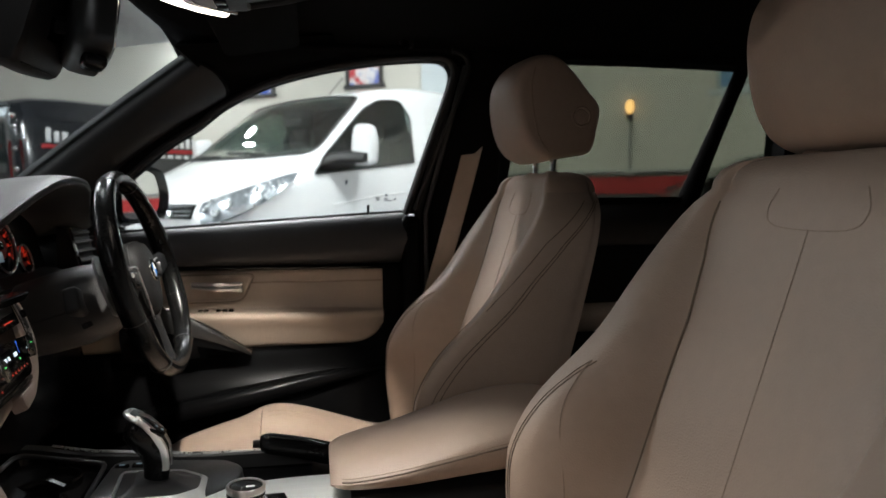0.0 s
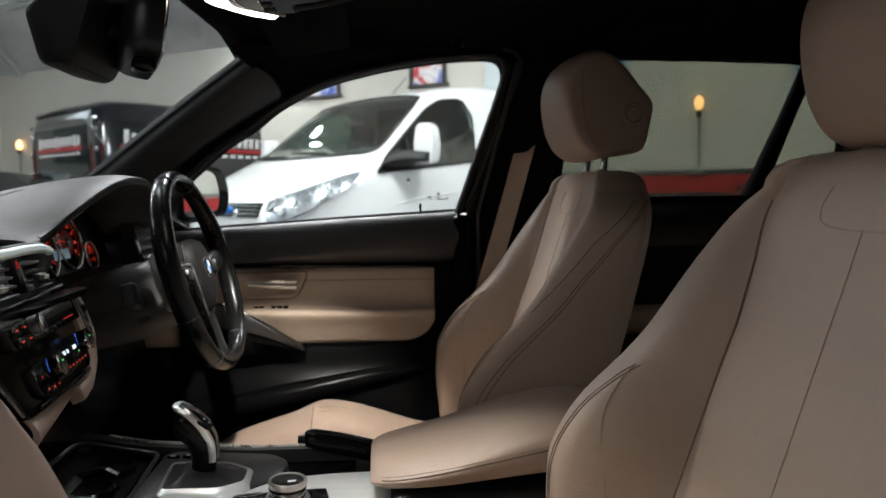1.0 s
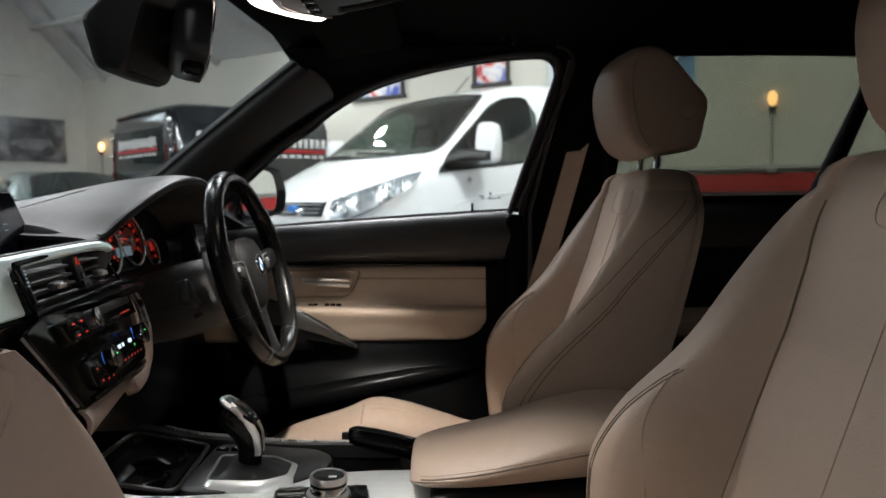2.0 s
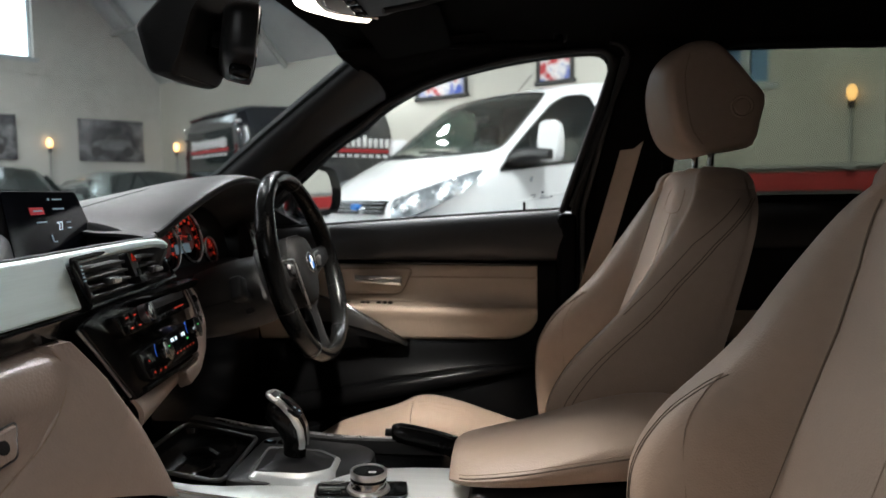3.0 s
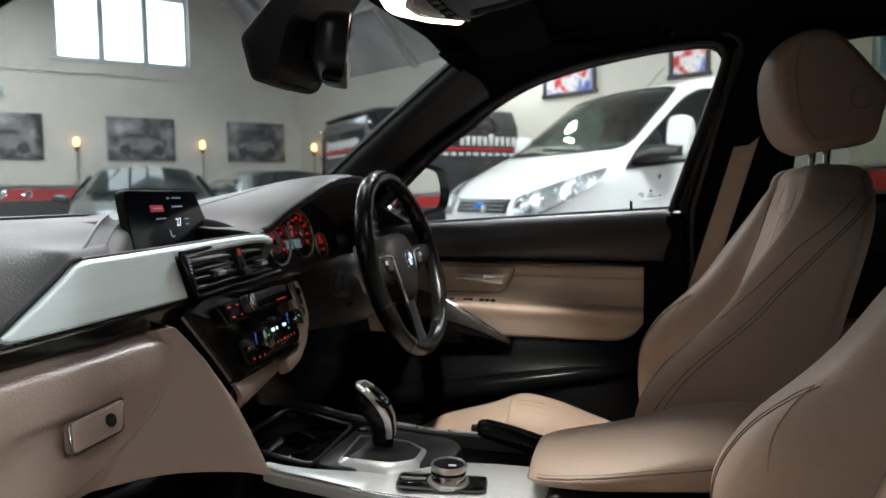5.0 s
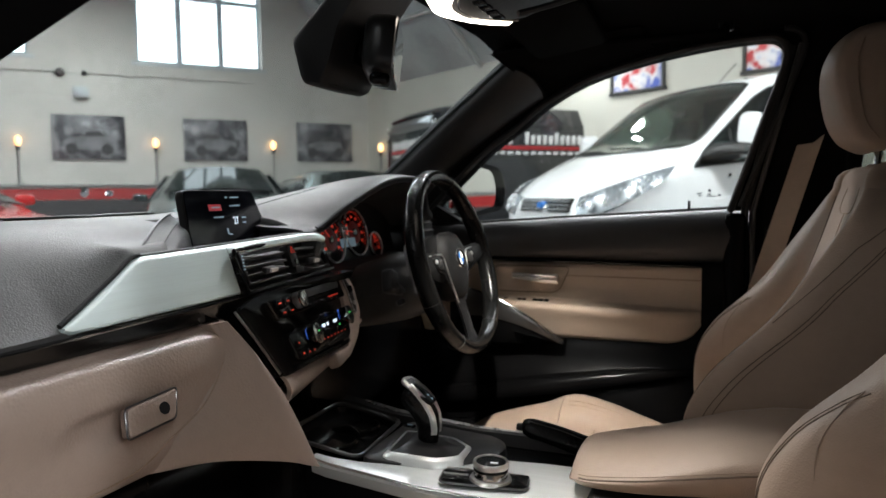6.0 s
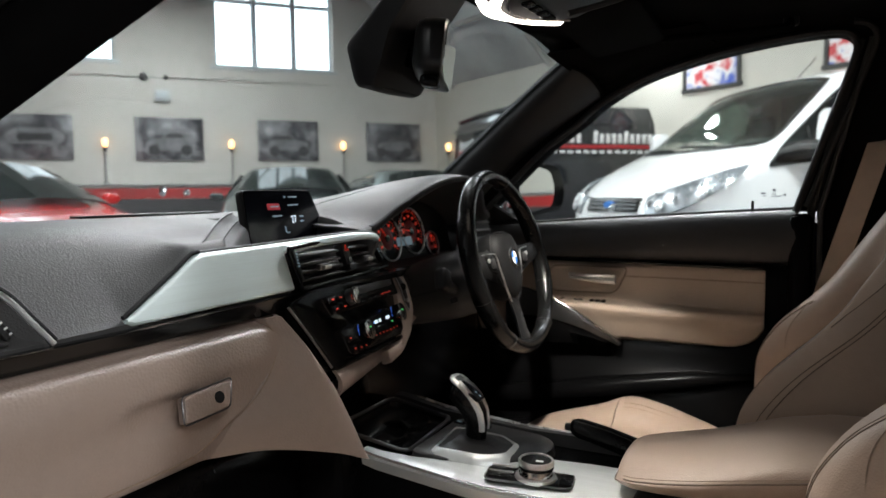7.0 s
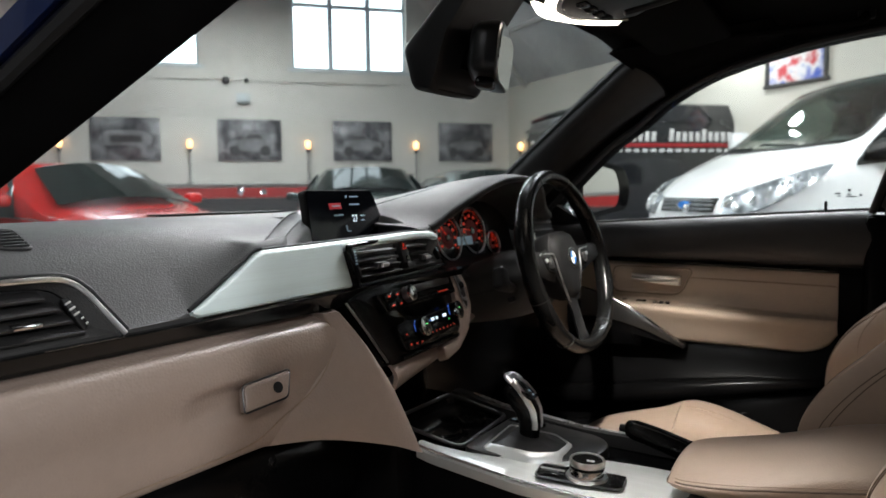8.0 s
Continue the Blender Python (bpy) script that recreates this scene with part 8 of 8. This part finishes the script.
# black van with white lettering
bvan = thing("black_van", (-3.66, 7.59, 0), "black panel van with white lettering over a red stripe", "van", turn=45)
loft_body(bvan, [(0.0, 0.40, 1.00, 0.88, 1.66, 1.84, 0.74), (0.02, 0.35, 1.05, 0.92, 1.72, 1.93, 0.77), (0.06, 0.30, 1.10, 0.945, 1.78, 2.00, 0.79), (0.12, 0.27, 1.12, 0.953, 1.81, 2.045, 0.80), (0.22, 0.25, 1.12, 0.955, 1.83, 2.07, 0.80), (0.6, 0.25, 1.12, 0.955, 1.84, 2.09, 0.80), (4.6, 0.25, 1.12, 0.955, 1.84, 2.09, 0.80), (5.0, 0.35, 1.0, 0.92, 1.6, 1.9, 0.72)], BLACK_PAINT, "gloss black van body")
part("tailgate_window", quad_patch((-0.002, -0.72, 1.28), (-0.002, 0.72, 1.28), (-0.002, 0.68, 1.80), (-0.002, -0.68, 1.80), 0.2, (-0.008, 0, 0.0)), WINDOW_DARK, bvan, local=True)
part("roof_edge", tube([(0.04, -0.74, 1.985), (0.03, 0, 2.0), (0.04, 0.74, 1.985)], 0.02, 6, 10), BLACK_PAINT, bvan, local=True)
for sg in (-1, 1):
    tl = part("tail_lamp", sheet([[(-0.012, sg * (0.80 - 0.02 * k), 1.00 + 0.6 * k), (0.06, sg * (0.95 - 0.05 * k), 1.00 + 0.6 * k)] for k in (0, 0.35, 0.7, 1.0)], 0.03), TAIL_RED, bvan, local=True)
    part("lamp_reflector", box((0.05, 0.05, 0.08), pose(-0.01, sg * 0.86, 1.16), 0.01), AMBER, tl, local=True)
    for x in (0.95, 4.0):
        wheel_parts(bvan, x, sg * 0.86, 0.33, 0.22)
    for z in (1.30, 1.52, 1.74, 1.86):
        part("hinge", box((0.05, 0.03, 0.05), pose(0.015, sg * (0.885 - 0.06 * (z - 1.3)), z, 0, 0, sg * 45), 0.012), CHROME, bvan, local=True)
    part("rain_gutter", tube([(0.25, sg * 0.88, 1.83), (2.0, sg * 0.885, 1.84), (4.7, sg * 0.885, 1.84)], 0.012, 6), BLACK_PAINT, bvan, local=True)
    part("side_rail", box((4.0, 0.03, 0.05), pose(2.5, sg * 0.965, 0.62), 0.01), BLACK, bvan, local=True)
part("tail_stripe", box((0.004, 1.20, 0.04), pose(-0.022, 0, 1.555), 0), LETTER_RED, bvan, local=True)
for k in range(12):
    part("tail_letter_bar", box((0.004, 0.06, 0.10 if k % 5 else 0.13), pose(-0.022, 0.52 - 0.095 * k, 1.64), 0), LETTER_WHITE, bvan, local=True)
for k in range(9):
    part("tail_letter_bar", box((0.004, 0.08, 0.03), pose(-0.022, 0.50 - 0.125 * k, 1.50), 0), LETTER_WHITE, bvan, local=True)
yside = -0.962
words = [(0.30, 3), (0.72, 4), (1.22, 11)]
lean = lambda z: yside + 0.070 * max(0.0, (z - 1.12)) / 0.72
for x0, n in words:
    for k in range(n):
        h = 0.150 if k == 0 or k in (5,) else 0.115
        part("letter_bar", box((0.058, 0.006, h), pose(x0 + 0.087 * k + 0.03, lean(1.66) - 0.004, 1.60 + h / 2, 4), 0.002), LETTER_WHITE, bvan, local=True)
part("red_stripe", box((3.2, 0.006, 0.045), pose(1.85, lean(1.56) - 0.004, 1.555, 4), 0.002), LETTER_RED, bvan, local=True)
for k in range(16):
    part("small_letter_bar", box((0.075, 0.005, 0.035), pose(0.45 + 0.11 * k, lean(1.49) - 0.004, 1.49, 4), 0.002), LETTER_WHITE, bvan, local=True)


def make_car(name, place, turn, paint, label, roof=1.38, length=4.4, coupe=0.0):
    """A parked car: nose at its own x = 0, with glasshouse, lamps and wheels."""
    c = thing(name, place, label, "car", "parked cars", turn)
    h = roof
    dz = 0.10 * coupe
    loft_body(c, [(0.0, 0.30, 0.50, 0.60, 0.58, 0.62, 0.55), (0.10, 0.22, 0.60, 0.78, 0.68, 0.72, 0.66), (0.5, 0.20, 0.72 - dz / 2, 0.86, 0.84 - dz * 0.6, 0.86 - dz * 0.6, 0.72), (1.15, 0.20, 0.84 - dz, 0.89, 0.94 - dz, 0.97 - dz, 0.74), (1.30, 0.20, 0.86 - dz, 0.89, 0.98 - dz, 1.03 - dz, 0.72), (1.95 + 0.1 * coupe, 0.20, 0.88, 0.89, 1.16, h - 0.03, 0.58), (2.3, 0.20, 0.88, 0.89, 1.18, h, 0.58), (2.9, 0.20, 0.90, 0.89, 1.18, h - 0.01, 0.57), (3.35, 0.20, 0.92, 0.88, 1.14, h - 0.10, 0.56), (3.85, 0.22, 0.92, 0.86, 1.00, 1.06, 0.62), (length - 0.12, 0.26, 0.90, 0.80, 0.98, 1.0, 0.62), (length, 0.34, 0.80, 0.70, 0.86, 0.90, 0.58)], paint)
    part("windscreen", quad_patch((1.27, -0.68, 1.03 - dz), (1.27, 0.68, 1.03 - dz), (1.82 + 0.1 * coupe, 0.52, h - 0.088), (1.82 + 0.1 * coupe, -0.52, h - 0.088), 3.2, (-0.012, 0, 0.02), 16), WINDOW_DARK, c, "dark windscreen with bright reflections", local=True)
    part("rear_window", quad_patch((3.42, -0.54, h - 0.115), (3.42, 0.54, h - 0.115), (3.83, 0.62, 1.07), (3.83, -0.62, 1.07), 0.5, (0.012, 0, 0.018)), WINDOW_DARK, c, local=True)
    for sg in (-1, 1):
        for x0, x1, xa, xb in ((1.55, 2.42, 2.0, 2.42), (2.50, 3.40, 2.50, 3.15)):
            part("side_window", quad_patch((x0, sg * 0.885, 0.95 - dz), (x1, sg * 0.885, 0.96 - dz), (xb, sg * 0.665, h - 0.105), (xa, sg * 0.665, h - 0.105), 0.25, (0, sg * 0.012, 0.006)), WINDOW_DARK, c, local=True)
        hl = part("headlamp", sheet([[(0.03, sg * 0.52, 0.64), (0.10, sg * 0.70, 0.66), (0.32, sg * 0.82, 0.74)], [(0.00, sg * 0.54, 0.54), (0.07, sg * 0.73, 0.56), (0.26, sg * 0.85, 0.64)]], 0.02), REFLECTOR, c, local=True)
        part("door_mirror", box((0.12, 0.18, 0.11), pose(1.62, sg * 0.98, 0.99, 0, 0, sg * -8), 0.04, 3), paint, c, local=True)
        for x in (0.85, length - 0.95):
            wheel_parts(c, x, sg * 0.80, 0.32, 0.20)
        part("waist_line", tube([(0.4, sg * 0.855, 0.70), (1.5, sg * 0.892, 0.84), (3.8, sg * 0.868, 0.88)], 0.008, 5, 14), CHROME, c, local=True)
    part("grille", box((0.03, 0.80, 0.13), pose(0.0, 0, 0.50), 0.01), GLOSS, c, local=True)
    part("number_plate", box((0.015, 0.50, 0.10), pose(-0.01, 0, 0.38), 0.004), LETTER_WHITE, c, local=True)
    part("bumper", tube([(0.10, -0.74, 0.42), (0.0, -0.5, 0.42), (-0.02, 0, 0.42), (0.0, 0.5, 0.42), (0.10, 0.74, 0.42)], 0.05, 8, 18), paint, c, local=True)
    return c


make_car("red_car", (-4.48, 2.96, 0), 180, RED_PAINT, "bright red coupe parked nose towards the centre", 1.345, 4.3, 1.0)
make_car("green_car", (-5.03, 5.50, 0), 128.9, GREEN_PAINT, "dark grey-green saloon parked before the picture wall", 1.40, 4.2)
make_car("silver_car", (-3.30, 6.76, 0), 138, SILVER_PAINT, "pale grey hatchback parked beside the black van", 1.34)
make_car("black_car", (2.2, 3.9, 0), 20, DARK_PAINT, "black saloon parked near the side wall", 1.32)


# ---- the car's outside ----
car = thing("blue_car", (0, 0, 0), "metallic blue car with its passenger door open", "car")


def body_ring(x, z0, w, zt, wt):
    half = [(0, z0), (w * 0.9, z0), (w, z0 + 0.12), (w, (z0 + zt) / 2 + 0.08), (w - 0.02, zt - 0.10), (wt, zt - 0.02), (wt * 0.6, zt + 0.004), (0, zt + 0.012)]
    return [(x, y, z) for y, z in half] + [(x, -y, z) for y, z in half[-2:0:-1]]


part("front_body", skin([body_ring(*r) for r in ((-2.30, 0.36, 0.55, 0.60, 0.45), (-2.26, 0.26, 0.70, 0.66, 0.58), (-2.15, 0.21, 0.80, 0.72, 0.66), (-1.95, 0.19, 0.86, 0.79, 0.72), (-1.6, 0.19, 0.895, 0.855, 0.76), (-1.25, 0.19, 0.90, 0.895, 0.78), (-1.08, 0.20, 0.90, 0.91, 0.78))]), PAINT_BLUE, car, "metallic blue bonnet and wings")
part("tail_body", skin([body_ring(*r) for r in ((2.07, 0.22, 0.89, 1.00, 0.76), (2.25, 0.24, 0.87, 0.99, 0.72), (2.36, 0.28, 0.82, 0.95, 0.66), (2.40, 0.36, 0.74, 0.86, 0.60))]), PAINT_BLUE, car)
for sg, x0 in ((1, -1.075), (-1, 0.50)):
    rows = [[(x, sg * y, z) for y, z in ((0.828, 0.922), (0.862, 0.90), (0.888, 0.82), (0.895, 0.62), (0.885, 0.40), (0.86, 0.26), (0.82, 0.22))] for x in np.linspace(x0, 2.065, 16)]
    part("side_skin", sheet(rows, 0.012, (0, -sg, 0)), PAINT_BLUE, car)
rows = []
for x in np.linspace(-0.30, 2.05, 20):
    k = max(0.0, (x - 1.2) / 0.85)
    rows.append([(x, y, 1.432 - 0.035 * (y / 0.62) ** 2 - 0.016 * (y / 0.62) ** 8 - 0.05 * max(0.0, -x) - 0.05 * k * k) for y in np.linspace(-0.64, 0.64, 17)])
part("roof_skin", sheet(rows, 0.015, (0, 0, -1)), PAINT_BLUE, car)
for sg in (-1, 1):
    for x in (-1.42, 1.39):
        wheel_parts(car, x, sg * 0.80, 0.325, 0.225)
    lamp = part("headlamp", sheet([spline([(-2.25, sg * 0.42, 0.665), (-2.20, sg * 0.60, 0.685), (-2.04, sg * 0.80, 0.705)], 8), spline([(-2.29, sg * 0.44, 0.585), (-2.24, sg * 0.64, 0.59), (-2.08, sg * 0.83, 0.63)], 8)], 0.02), LAMP_WHITE, car)
    for y in (0.52, 0.66):
        part("lamp_bowl", lathe([(0.04, 0), (0.038, 0.012), (0.01, 0.004)], Matrix.Translation((-2.275 + 0.25 * (y - 0.5), sg * y, 0.635)) @ pose(0, 0, 0, 0, -80, sg * 25), 16), REFLECTOR, lamp)
    kid = part("grille_frame", tube([(-2.305, sg * (0.17 + x), 0.60 + y) for x, y in rounded([(-0.13, -0.06), (0.12, -0.05), (0.14, 0.055), (-0.11, 0.06)], 0.03)], 0.012, 8, closed=True), CHROME, car)
    for k in range(5):
        part("grille_bar", box((0.01, 0.008, 0.11), pose(-2.298, sg * (0.09 + 0.045 * k), 0.60), 0.002), BLACK, kid)
    part("tail_lamp", box((0.05, 0.34, 0.13), pose(2.375, sg * 0.62, 0.80, 0, 0, sg * -14), 0.02, 3), LETTER_RED, car)
    for x in ((-0.05, 0.85) if sg > 0 else (0.95,)):
        part("outer_handle", tube([(x, sg * 0.900, 0.80), (x + 0.09, sg * 0.915, 0.805), (x + 0.18, sg * 0.900, 0.80)], 0.011, 8, 10), PAINT_BLUE, car)
part("lower_grille", between((-2.32, -0.5, 0.27), (-2.25, 0.5, 0.40), 0.02), BLACK, car)
part("number_plate", box((0.012, 0.50, 0.10), pose(-2.325, 0, 0.46), 0.004), LETTER_WHITE, car)
part("rear_plate", box((0.012, 0.50, 0.10), pose(2.405, 0, 0.72), 0.004), LETTER_WHITE, car)
# opened passenger door, swung forward on its hinges
HINGE = Matrix.Translation((-0.80, -0.86, 0)) @ pose(0, 0, 0, 0, 0, -68)
pdoor = part("passenger_door", skin([[HINGE @ Vector((x, y, z)) for y, z in ((0.03, 0.28), (0.035, 0.60), (0.02, 0.84), (-0.02, 0.92), (-0.05, 0.90), (-0.075, 0.60), (-0.06, 0.27))] for x in (0.02, 0.3, 0.7, 1.10)]), PAINT_BLUE, car, "open blue passenger door")
part("door_lining", between((0.06, 0.036, 0.32), (1.04, 0.052, 0.86), 0.01), LEATHER_WARM, pdoor)
for ob in pdoor.children:
    for v in ob.data.vertices:
        v.co = HINGE @ v.co
part("door_frame", tube([HINGE @ Vector(p) for p in ((0.05, -0.01, 0.92), (0.45, 0.06, 1.22), (0.75, 0.09, 1.30), (1.0, 0.09, 1.31), (1.08, 0.0, 0.92))], 0.018, 8, 30), BLACK, pdoor)
